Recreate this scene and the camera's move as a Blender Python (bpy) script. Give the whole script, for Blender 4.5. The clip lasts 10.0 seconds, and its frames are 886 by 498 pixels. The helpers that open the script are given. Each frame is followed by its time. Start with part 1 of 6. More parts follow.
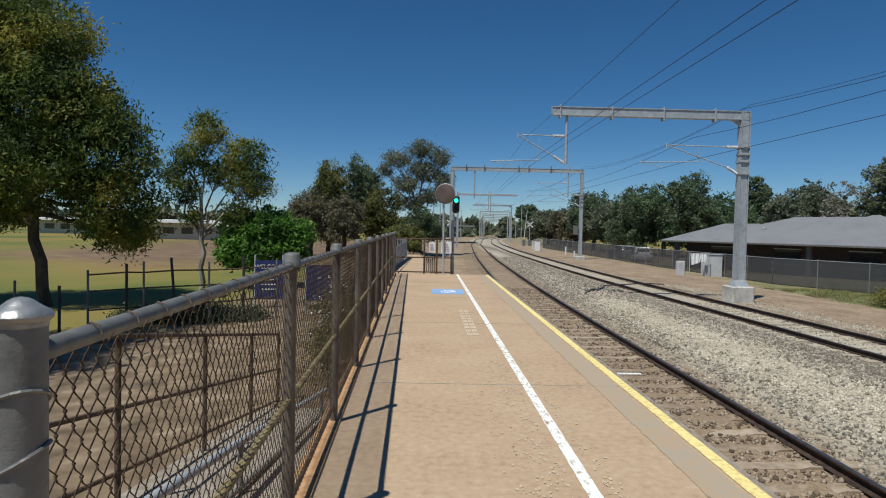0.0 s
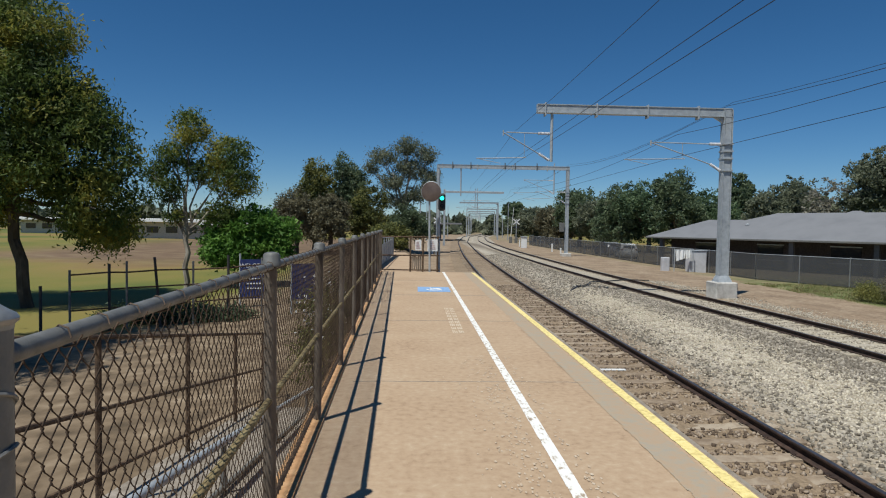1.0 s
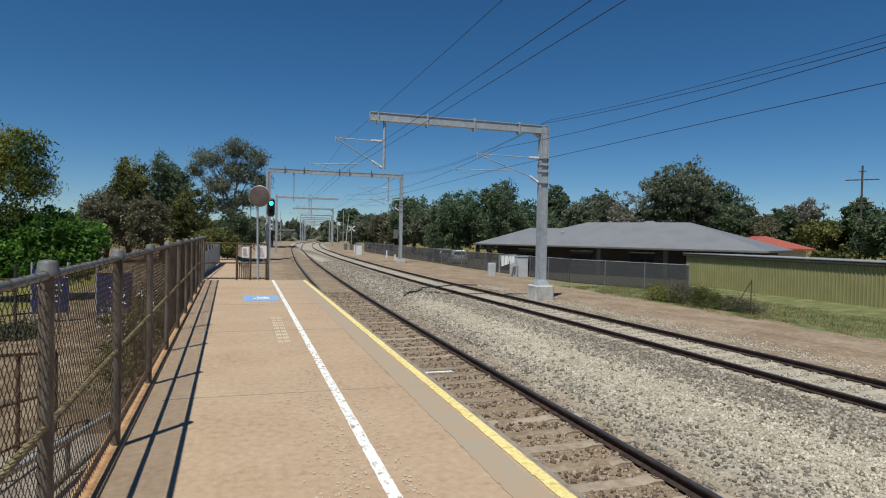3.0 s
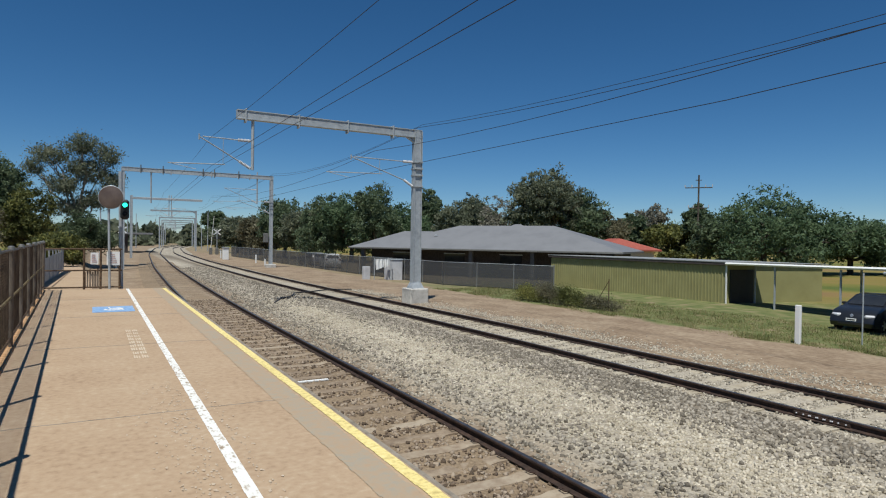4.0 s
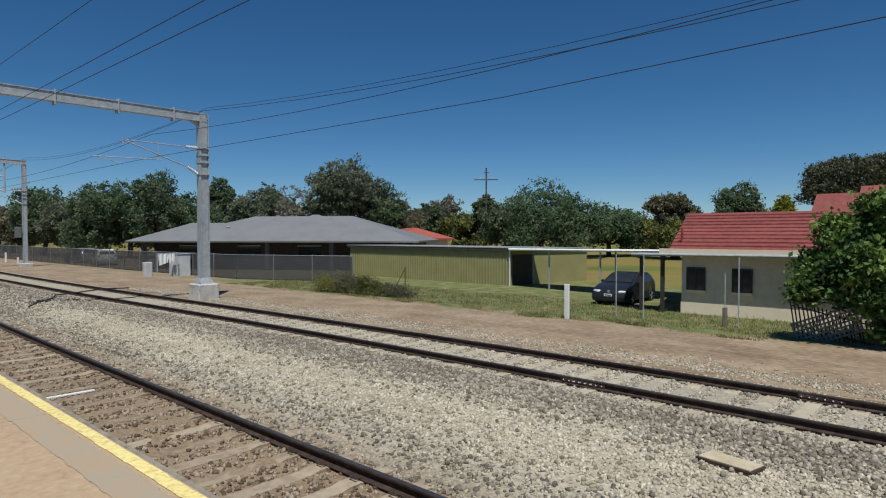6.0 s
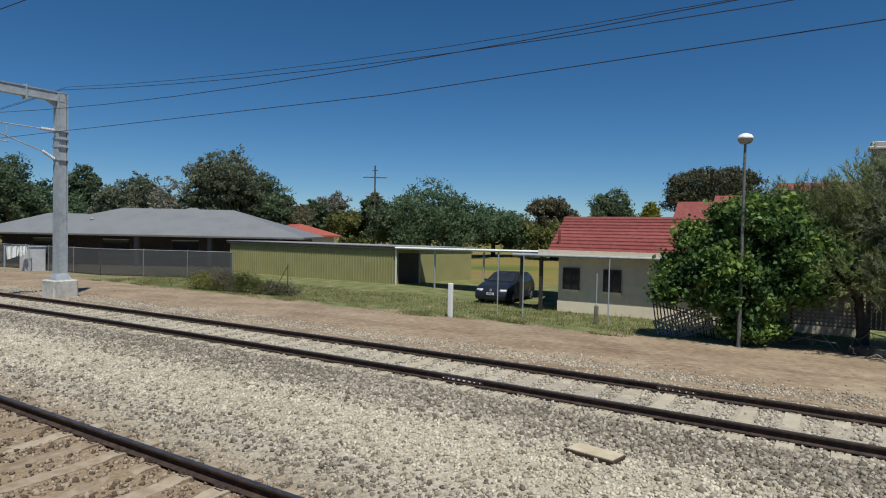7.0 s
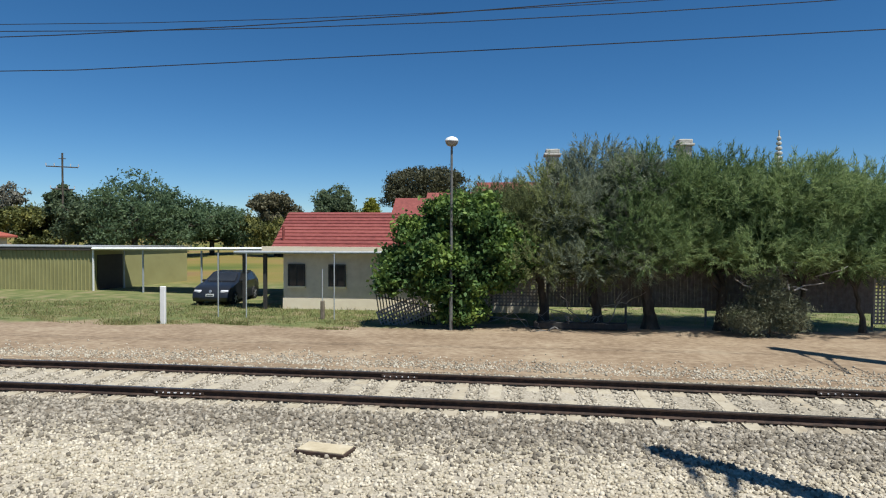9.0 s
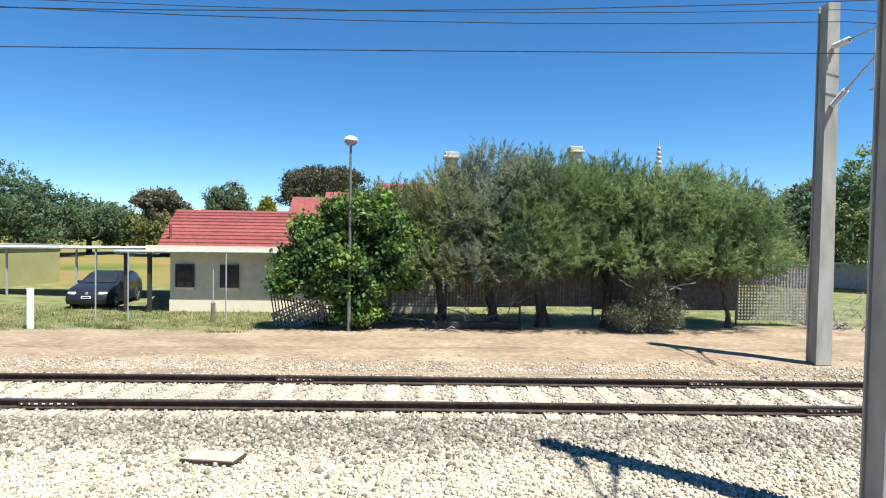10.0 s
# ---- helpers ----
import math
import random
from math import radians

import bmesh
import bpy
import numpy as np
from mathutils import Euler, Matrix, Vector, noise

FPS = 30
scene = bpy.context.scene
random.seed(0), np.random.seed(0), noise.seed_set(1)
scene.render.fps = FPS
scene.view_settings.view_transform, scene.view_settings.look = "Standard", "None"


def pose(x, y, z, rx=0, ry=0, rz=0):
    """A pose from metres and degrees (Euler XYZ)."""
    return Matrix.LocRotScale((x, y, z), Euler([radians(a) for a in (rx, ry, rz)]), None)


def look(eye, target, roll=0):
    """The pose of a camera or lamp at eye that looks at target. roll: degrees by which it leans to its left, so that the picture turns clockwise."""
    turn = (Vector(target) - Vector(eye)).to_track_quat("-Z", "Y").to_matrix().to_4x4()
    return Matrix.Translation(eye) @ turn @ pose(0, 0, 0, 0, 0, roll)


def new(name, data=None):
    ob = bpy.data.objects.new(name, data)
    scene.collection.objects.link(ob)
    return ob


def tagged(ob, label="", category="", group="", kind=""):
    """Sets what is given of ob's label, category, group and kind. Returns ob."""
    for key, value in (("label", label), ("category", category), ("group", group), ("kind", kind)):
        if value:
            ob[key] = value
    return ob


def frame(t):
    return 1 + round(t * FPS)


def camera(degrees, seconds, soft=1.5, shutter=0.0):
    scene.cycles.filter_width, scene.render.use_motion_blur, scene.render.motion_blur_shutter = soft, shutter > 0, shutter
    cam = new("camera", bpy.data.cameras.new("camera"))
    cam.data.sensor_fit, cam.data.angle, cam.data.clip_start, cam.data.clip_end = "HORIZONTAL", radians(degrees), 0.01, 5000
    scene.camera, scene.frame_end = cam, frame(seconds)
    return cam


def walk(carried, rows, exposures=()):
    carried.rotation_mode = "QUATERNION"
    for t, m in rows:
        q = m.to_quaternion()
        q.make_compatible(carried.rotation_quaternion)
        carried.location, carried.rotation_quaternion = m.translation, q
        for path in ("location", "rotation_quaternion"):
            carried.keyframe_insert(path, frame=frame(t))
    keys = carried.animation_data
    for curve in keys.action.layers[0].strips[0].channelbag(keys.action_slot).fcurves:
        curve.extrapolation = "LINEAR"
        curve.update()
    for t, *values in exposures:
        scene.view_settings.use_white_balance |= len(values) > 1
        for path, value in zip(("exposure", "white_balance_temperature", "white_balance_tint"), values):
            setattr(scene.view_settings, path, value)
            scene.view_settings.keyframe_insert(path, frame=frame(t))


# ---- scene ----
cam = camera(71.6, 10.0, 1.1)
PATH = [
    (0.0, (-0.242, -0.035, 1.528), (-0.193, 1.963, 1.462), 1.2),
    (0.5, (-0.233, -0.038, 1.529), (-0.176, 1.960, 1.461), 1.1),
    (1.0, (-0.208, -0.048, 1.534), (-0.117, 1.949, 1.461), 0.9),
    (1.5, (-0.176, -0.061, 1.538), (-0.005, 1.930, 1.475), 1.1),
    (2.0, (-0.134, -0.094, 1.536), (0.133, 1.888, 1.489), 1.3),
    (2.5, (-0.106, -0.072, 1.537), (0.337, 1.878, 1.493), 1.3),
    (2.7, (-0.104, -0.062, 1.532), (0.403, 1.872, 1.492), 1.2),
    (3.8, (-0.078, 0.029, 1.542), (0.839, 1.806, 1.504), 1.1),
    (4.0, (-0.091, 0.064, 1.547), (0.895, 1.804, 1.523), 0.9),
    (4.5, (-0.108, 0.061, 1.550), (1.033, 1.703, 1.530), 0.7),
    (5.0, (-0.066, 0.067, 1.543), (1.206, 1.610, 1.519), 0.7),
    (5.5, (0.012, 0.054, 1.530), (1.388, 1.504, 1.494), -0.1),
    (7.0, (0.240, 0.004, 1.514), (1.941, 1.055, 1.463), 1.2),
    (7.5, (0.255, 0.022, 1.533), (2.057, 0.888, 1.493), 0.9),
    (8.0, (0.267, 0.031, 1.547), (2.168, 0.652, 1.510), 0.7),
    (8.5, (0.299, 0.043, 1.549), (2.255, 0.457, 1.498), 0.5),
    (9.0, (0.352, 0.047, 1.524), (2.338, 0.271, 1.470), 0.3),
    (9.5, (0.337, 0.066, 1.504), (2.336, 0.102, 1.466), 1.2),
    (10.0, (0.332, 0.019, 1.517), (2.329, -0.082, 1.469), 0.9),
]
EXPOSURES = [(0.0, 0.05, 6200, 6), (2.5, 0.05, 6200, 6), (4.0, 0.05, 6200, 6), (4.5, 0.22, 6200, 6), (5.5, -0.06, 6200, 6), (7.0, 0.08, 6200, 6), (7.5, 0.0, 6200, 6), (8.5, 0.42, 6200, 6), (9.0, 0.46, 6200, 6), (9.5, 0.70, 6200, 6), (10.0, 1.24, 6200, 6)]
walk(cam, [(t, look(eye, target, roll)) for t, eye, target, roll in PATH], EXPOSURES)


# ---------- world, sun ----------
def sky_world():
    w = bpy.data.worlds.new("sky")
    scene.world = w
    w.use_nodes = True
    nt = w.node_tree
    bg = nt.nodes["Background"]
    sky = nt.nodes.new("ShaderNodeTexSky")
    sky.sky_type = "NISHITA"
    sky.sun_disc = False
    sky.sun_elevation = radians(64.8)
    sky.sun_rotation = radians(221.5)
    sky.altitude = 2400
    sky.air_density = 1.0
    sky.dust_density = 0.0
    sky.ozone_density = 5.6
    hsv = nt.nodes.new("ShaderNodeHueSaturation")
    hsv.inputs["Saturation"].default_value = 1.19
    hsv.inputs["Hue"].default_value = 0.4975
    nt.links.new(sky.outputs[0], hsv.inputs["Color"])
    nt.links.new(hsv.outputs[0], bg.inputs[0])
    bg.inputs[1].default_value = 0.069


sky_world()
sun = new("sun", bpy.data.lights.new("sun", "SUN"))
sun.data.energy, sun.data.angle, sun.data.color = 4.6, radians(0.6), (1.0, 0.955, 0.885)
sun.matrix_world = look((-27.4, -31, 88), (0, 0, 0))


# ---------- materials ----------
def mat(name, stops, scale=4.0, rough=0.8, metal=0.0, bump=0.3, bscale=40.0, coat=0.0, island=0.0, obj=0.0, big=0.35, bigscale=0.5, stretch=(1, 1, 1), spec=0.5):
    """Noise-graded surface: stops are colours from dark to light; a broad noise shifts the fine one."""
    m = bpy.data.materials.new(name)
    m.use_nodes = True
    nt, n = m.node_tree, m.node_tree.nodes
    bs = n["Principled BSDF"]
    bs.inputs["Roughness"].default_value = rough
    bs.inputs["Metallic"].default_value = metal
    bs.inputs["Coat Weight"].default_value = coat
    bs.inputs["Specular IOR Level"].default_value = spec
    geo = n.new("ShaderNodeNewGeometry")
    mp = n.new("ShaderNodeMapping")
    mp.inputs["Scale"].default_value = stretch
    nt.links.new(geo.outputs["Position"], mp.inputs[0])

    def nz(sc, det=6, r=0.6):
        t = n.new("ShaderNodeTexNoise")
        t.inputs["Scale"].default_value, t.inputs["Detail"].default_value, t.inputs["Roughness"].default_value = sc, det, r
        nt.links.new(mp.outputs[0], t.inputs["Vector"])
        return t.outputs["Fac"]

    def madd(a, k, b):
        q = n.new("ShaderNodeMath")
        q.operation = "MULTIPLY_ADD"
        nt.links.new(a, q.inputs[0])
        q.inputs[1].default_value = k
        if isinstance(b, float):
            q.inputs[2].default_value = b
        else:
            nt.links.new(b, q.inputs[2])
        return q.outputs[0]

    fine = nz(scale)
    fac = madd(nz(bigscale, 4), big, madd(fine, 1.0, -big / 2))
    if island:
        fac = madd(geo.outputs["Random Per Island"], island, madd(fac, 1.0, -island / 2))
    if obj:
        oi = n.new("ShaderNodeObjectInfo")
        fac = madd(oi.outputs["Random"], obj, madd(fac, 1.0, -obj / 2))
    ramp = n.new("ShaderNodeValToRGB")
    el = ramp.color_ramp.elements
    lo, hi = 0.28, 0.72
    while len(el) < len(stops):
        el.new(0.5)
    for i, c in enumerate(stops):
        el[i].position = lo + (hi - lo) * i / max(1, len(stops) - 1)
        el[i].color = (*c, 1)
    nt.links.new(fac, ramp.inputs[0])
    nt.links.new(ramp.outputs[0], bs.inputs["Base Color"])
    if bump:
        b = n.new("ShaderNodeBump")
        b.inputs["Strength"].default_value = bump
        b.inputs["Distance"].default_value = 0.02
        nt.links.new(nz(bscale, 4), b.inputs["Height"])
        nt.links.new(b.outputs[0], bs.inputs["Normal"])
    return m


M = dict(
    galv=mat("galvanised_steel", [(0.30, 0.322, 0.34), (0.385, 0.41, 0.425), (0.46, 0.485, 0.50)], 6, 0.5, 0.2, 0.1),
    galv_dull=mat("dull_grey_pipe", [(0.095, 0.094, 0.086), (0.15, 0.148, 0.137), (0.20, 0.197, 0.185)], 14, 0.55, 0.15, 0.12, 90),
    cap_metal=mat("worn_cast_metal", [(0.20, 0.205, 0.205), (0.29, 0.295, 0.295), (0.36, 0.365, 0.36)], 18, 0.36, 0.45, 0.08, 90),
    rust=mat("rusty_steel", [(0.035, 0.022, 0.014), (0.09, 0.055, 0.032), (0.19, 0.12, 0.065)], 18, 0.85, 0.15, 0.5, 90),
    post_worn=mat("rust_streaked_galvanised_pipe", [(0.07, 0.05, 0.034), (0.155, 0.122, 0.09), (0.25, 0.21, 0.165)], 9, 0.75, 0.1, 0.3, 80, stretch=(1, 1, 0.35)),
    rust_yellow=mat("lichen_covered_pipe", [(0.07, 0.045, 0.02), (0.22, 0.16, 0.07), (0.36, 0.29, 0.14)], 16, 0.9, 0.0, 0.6, 80),
    wire=mat("rusty_wire", [(0.03, 0.02, 0.014), (0.085, 0.055, 0.035), (0.15, 0.105, 0.07)], 5, 0.8, 0.3, 0.0),
    rail_side=mat("rail_rust", [(0.020, 0.013, 0.010), (0.045, 0.027, 0.02), (0.085, 0.05, 0.035)], 9, 0.75, 0.2, 0.3, 80),
    rail_top=mat("rail_running_surface", [(0.10, 0.085, 0.08), (0.16, 0.14, 0.13), (0.22, 0.2, 0.19)], 7, 0.35, 0.8, 0.05),
    platform=mat("platform_asphalt", [(0.325, 0.218, 0.133), (0.388, 0.27, 0.168), (0.42, 0.296, 0.187), (0.438, 0.318, 0.204), (0.475, 0.355, 0.237)], 16, 0.9, 0, 0.12, 180, big=0.55, bigscale=1.1),
    kerb=mat("platform_kerb_concrete", [(0.32, 0.165, 0.07), (0.47, 0.265, 0.12), (0.55, 0.355, 0.2)], 12, 0.9, 0, 0.4, 90),
    edge_face=mat("platform_edge_concrete", [(0.16, 0.13, 0.1), (0.27, 0.23, 0.18), (0.36, 0.31, 0.26)], 6, 0.9, 0, 0.4, 60),
    yellow=mat("yellow_line_paint", [(0.50, 0.38, 0.14), (0.80, 0.65, 0.25), (0.84, 0.72, 0.34)], 22, 0.7, 0, 0.25, 120),
    white=mat("white_line_paint", [(0.28, 0.20, 0.13), (0.40, 0.32, 0.23), (0.78, 0.75, 0.69), (0.79, 0.77, 0.72), (0.80, 0.78, 0.73), (0.82, 0.80, 0.75)], 24, 0.75, 0, 0.3, 110, big=0.2, stretch=(1, 0.5, 1)),
    white_clean=mat("white_paint", [(0.70, 0.70, 0.68), (0.80, 0.80, 0.78)], 5, 0.6, 0, 0.1),
    grey_strip=mat("grey_edge_paint", [(0.395, 0.28, 0.178), (0.39, 0.284, 0.186), (0.375, 0.29, 0.20), (0.35, 0.293, 0.216), (0.33, 0.29, 0.226)], 14, 0.88, 0, 0.12, 150, big=0.7, bigscale=2.6),
    faded=mat("faded_stencil_paint", [(0.46, 0.33, 0.215), (0.57, 0.47, 0.345), (0.65, 0.58, 0.47)], 26, 0.9, 0, 0.2, 110),
    flakes=mat("thin_worn_paint", [(0.44, 0.325, 0.215), (0.51, 0.405, 0.29), (0.58, 0.49, 0.375)], 30, 0.9, 0, 0.15, 110),
    blue=mat("blue_sign_paint", [(0.12, 0.25, 0.45), (0.22, 0.36, 0.58), (0.34, 0.45, 0.6)], 15, 0.8, 0, 0.15),
    ballast=mat("ballast_bed", [(0.22, 0.187, 0.14), (0.38, 0.33, 0.255), (0.53, 0.47, 0.375)], 22, 0.95, 0, 0.7, 26, big=0.45, bigscale=0.3),
    stone=mat("ballast_stone", [(0.33, 0.283, 0.205), (0.46, 0.402, 0.305), (0.60, 0.535, 0.425)], 3, 0.9, 0, 0.2, 60, island=0.4, big=0.5, bigscale=0.25),
    stone_far=mat("mixed_ballast_stone", [(0.22, 0.19, 0.145), (0.345, 0.30, 0.232), (0.49, 0.435, 0.345)], 3, 0.9, 0, 0.2, 60, island=0.55, big=0.4, bigscale=0.3),
    stone_grey=mat("grey_ballast_stone", [(0.135, 0.114, 0.086), (0.225, 0.194, 0.15), (0.37, 0.325, 0.262)], 3, 0.9, 0, 0.2, 60, island=0.6, big=0.4, bigscale=0.25),
    stone_dark=mat("old_ballast_stone", [(0.09, 0.062, 0.04), (0.20, 0.145, 0.10), (0.34, 0.27, 0.20)], 3, 0.92, 0, 0.25, 60, island=0.8, big=0.2, bigscale=0.3),
    sleeper=mat("concrete_sleeper", [(0.32, 0.262, 0.185), (0.40, 0.343, 0.252), (0.45, 0.395, 0.30)], 7, 0.9, 0, 0.3, 60, obj=0.15),
    sleeper_old=mat("stained_sleeper", [(0.20, 0.145, 0.095), (0.30, 0.23, 0.16), (0.38, 0.31, 0.225)], 7, 0.92, 0, 0.4, 60, obj=0.35),
    concrete=mat("concrete_footing", [(0.34, 0.32, 0.28), (0.46, 0.44, 0.4), (0.54, 0.52, 0.48)], 6, 0.9, 0, 0.3, 50),
    black=mat("black_painted_metal", [(0.012, 0.012, 0.013), (0.022, 0.022, 0.024)], 6, 0.5, 0, 0.05),
    dark_metal=mat("dark_fence_metal", [(0.03, 0.028, 0.026), (0.06, 0.056, 0.05)], 9, 0.7, 0.2, 0.1),
    bark=mat("dark_rough_bark", [(0.03, 0.024, 0.018), (0.07, 0.056, 0.042), (0.13, 0.107, 0.082)], 5, 0.95, 0, 0.9, 16, stretch=(1, 1, 0.3)),
    bark_pale=mat("pale_gum_bark", [(0.16, 0.13, 0.10), (0.29, 0.25, 0.2), (0.42, 0.38, 0.32)], 4, 0.9, 0, 0.4, 16, stretch=(1, 1, 0.4)),
    roof_grey=mat("grey_metal_roof", [(0.175, 0.175, 0.18), (0.20, 0.20, 0.205), (0.215, 0.215, 0.22)], 0.8, 0.55, 0.1, 0.02, big=0.25),
    roof_red=mat("red_tile_roof", [(0.155, 0.034, 0.028), (0.215, 0.05, 0.041), (0.27, 0.075, 0.06)], 5, 0.75, 0, 0.2, 40, big=0.3, obj=0.2),
    roof_orange=mat("orange_red_roof", [(0.27, 0.06, 0.04), (0.35, 0.09, 0.06)], 4, 0.75, 0, 0.1),
    wall_cream=mat("cream_rendered_wall", [(0.58, 0.49, 0.39), (0.64, 0.55, 0.445), (0.69, 0.60, 0.49)], 4, 0.9, 0, 0.15, 60),
    # Pale trim; also the lower wall, with its sunlight in the colour.
    trim_and_lit_wall=mat("pale_trim_and_sunlit_wall", [(0.74, 0.63, 0.47), (0.80, 0.70, 0.54)], 5, 0.9, 0, 0.15),
    # Near-black wall; verandah shade and the shed's eave shadow sit in this colour.
    wall_dark=mat("dark_brick_and_eave_shade", [(0.03, 0.024, 0.022), (0.055, 0.044, 0.04), (0.085, 0.07, 0.064)], 9, 0.9, 0, 0.3),
    shed=mat("olive_shed_sheeting", [(0.255, 0.235, 0.10), (0.285, 0.265, 0.115), (0.31, 0.29, 0.13)], 1.2, 0.55, 0.05, 0.02),
    shed_roof=mat("zinc_shed_roof", [(0.30, 0.30, 0.28), (0.42, 0.42, 0.40)], 5, 0.5, 0.3, 0.05),
    mast_old=mat("weathered_grey_mast", [(0.26, 0.245, 0.21), (0.34, 0.325, 0.285), (0.42, 0.40, 0.36)], 4, 0.7, 0.05, 0.15, 40, stretch=(1, 1, 0.25)),
    glass=mat("dark_window_glass", [(0.02, 0.022, 0.025), (0.035, 0.037, 0.04)], 2, 0.08, 0, 0.0, spec=0.6),
    car_paint=mat("charcoal_car_paint", [(0.014, 0.015, 0.017), (0.021, 0.022, 0.025)], 2, 0.3, 0.1, 0.0, coat=0.4),
    tyre=mat("tyre_rubber", [(0.012, 0.012, 0.012), (0.025, 0.025, 0.025)], 9, 0.85),
    alloy=mat("alloy_rim", [(0.42, 0.42, 0.43), (0.55, 0.55, 0.56)], 3, 0.35, 0.7, 0.0),
    lamp_glass=mat("dull_lamp_glass", [(0.24, 0.22, 0.19), (0.33, 0.31, 0.28)], 5, 0.3, 0, 0.0),
    shadecloth=mat("grey_shade_cloth", [(0.085, 0.085, 0.09), (0.125, 0.125, 0.13)], 12, 0.9, 0, 0.1),
    lid=mat("sandy_concrete_lid", [(0.38, 0.31, 0.20), (0.48, 0.40, 0.27), (0.55, 0.47, 0.34)], 6, 0.85, 0, 0.2),
    lattice=mat("weathered_lattice", [(0.17, 0.155, 0.14), (0.25, 0.23, 0.21), (0.33, 0.31, 0.285)], 7, 0.9, 0, 0.2),
    brown_screen=mat("dark_brown_screen", [(0.075, 0.066, 0.06), (0.115, 0.102, 0.093), (0.16, 0.145, 0.132)], 7, 0.9, 0, 0.2),
    navy=mat("navy_banner_cloth", [(0.014, 0.024, 0.095), (0.026, 0.042, 0.16)], 6, 0.8, 0, 0.1),
    insulator=mat("grey_insulator", [(0.45, 0.45, 0.46), (0.58, 0.58, 0.6)], 4, 0.35, 0, 0.0),
    cable=mat("overhead_wire", [(0.03, 0.03, 0.033), (0.05, 0.05, 0.055)], 4, 0.6, 0.4, 0.0),
    timber=mat("weathered_timber", [(0.12, 0.09, 0.065), (0.22, 0.18, 0.14)], 6, 0.9, 0, 0.4, 30),
)


def leafmat(name, dark, mid, light, trans=0.25, big=0.6, bigscale=0.4, island=0.26):
    m = mat(name, [dark, mid, light], 0.9, 0.62, 0, 0.0, island=island, big=big, bigscale=bigscale, spec=0.3)
    bs = m.node_tree.nodes["Principled BSDF"]
    bs.inputs["Transmission Weight"].default_value = 0.0
    bs.inputs["Subsurface Weight"].default_value = 0.0
    nt = m.node_tree
    tr = nt.nodes.new("ShaderNodeBsdfTranslucent")
    mx = nt.nodes.new("ShaderNodeMixShader")
    mx.inputs[0].default_value = trans
    out = [q for q in nt.nodes if q.type == "OUTPUT_MATERIAL"][0]
    col = bs.inputs["Base Color"].links[0].from_socket
    nt.links.new(col, tr.inputs[0])
    nt.links.new(bs.outputs[0], mx.inputs[1])
    nt.links.new(tr.outputs[0], mx.inputs[2])
    nt.links.new(mx.outputs[0], out.inputs[0])
    return m


L = dict(
    olive=leafmat("olive_leaves", (0.053, 0.061, 0.019), (0.118, 0.132, 0.038), (0.271, 0.254, 0.071), 0.3),
    # Dark and mid green leaves are paler and bluer, distance haze being coloured in.
    dark=leafmat("dark_green_leaves", (0.058, 0.084, 0.047), (0.115, 0.157, 0.084), (0.195, 0.237, 0.128), 0.45),
    grey=leafmat("grey_green_gum_leaves", (0.078, 0.093, 0.06), (0.155, 0.175, 0.11), (0.26, 0.27, 0.18), 0.45),
    bright=leafmat("bright_green_leaves", (0.055, 0.13, 0.02), (0.115, 0.235, 0.038), (0.20, 0.35, 0.07), 0.45),
    hedge=leafmat("feathery_green_leaves", (0.086, 0.132, 0.053), (0.170, 0.240, 0.094), (0.314, 0.389, 0.168), 0.5, 0.9, 0.45, 0.25),
    hedge_olive=leafmat("dull_olive_sprays", (0.112, 0.131, 0.060), (0.208, 0.240, 0.099), (0.350, 0.374, 0.159), 0.5, 0.9, 0.5, 0.25),
    hedge_grey=leafmat("grey_green_sprays", (0.104, 0.124, 0.087), (0.199, 0.232, 0.159), (0.350, 0.382, 0.263), 0.5, 0.9, 0.6, 0.3),
    verge_shrub=leafmat("pale_grey_shrub_leaves", (0.11, 0.12, 0.075), (0.19, 0.20, 0.125), (0.30, 0.30, 0.19), 0.4),
    brown=leafmat("brownish_dry_leaves", (0.078, 0.074, 0.045), (0.151, 0.140, 0.082), (0.235, 0.213, 0.129), 0.35),
    green=leafmat("mid_green_leaves", (0.055, 0.092, 0.047), (0.11, 0.168, 0.084), (0.18, 0.24, 0.122), 0.45),
    yellow=leafmat("yellow_green_leaves", (0.14, 0.15, 0.02), (0.26, 0.27, 0.04), (0.38, 0.37, 0.08), 0.4),
    # Cluster-sized bright tones imitate sunlit clumps in the leaf colour.
    shrub=leafmat("broad_shrub_leaves", (0.034, 0.070, 0.022), (0.090, 0.162, 0.043), (0.264, 0.360, 0.078), 0.35, 0.9, 2.2, 0.14),
    umbrella=leafmat("dull_brown_green_leaves", (0.04, 0.042, 0.024), (0.08, 0.082, 0.045), (0.14, 0.135, 0.075), 0.3, 0.6, 0.4, 0.3),
    pale=leafmat("pale_sparse_leaves", (0.15, 0.145, 0.11), (0.24, 0.23, 0.18), (0.34, 0.32, 0.26), 0.4),
    # Broad dark and yellow-green patches put sun and shade into the leaf colour.
    shade=leafmat("dark_and_sunlit_leaves", (0.041, 0.067, 0.020), (0.104, 0.149, 0.034), (0.342, 0.311, 0.061), 0.42, 1.15, 0.32, 0.14),
    grass=leafmat("green_grass_blades", (0.10, 0.13, 0.034), (0.178, 0.205, 0.062), (0.31, 0.305, 0.13), 0.4),
    drygrass=leafmat("dry_grass_blades", (0.14, 0.12, 0.05), (0.26, 0.22, 0.10), (0.38, 0.33, 0.17)),
)


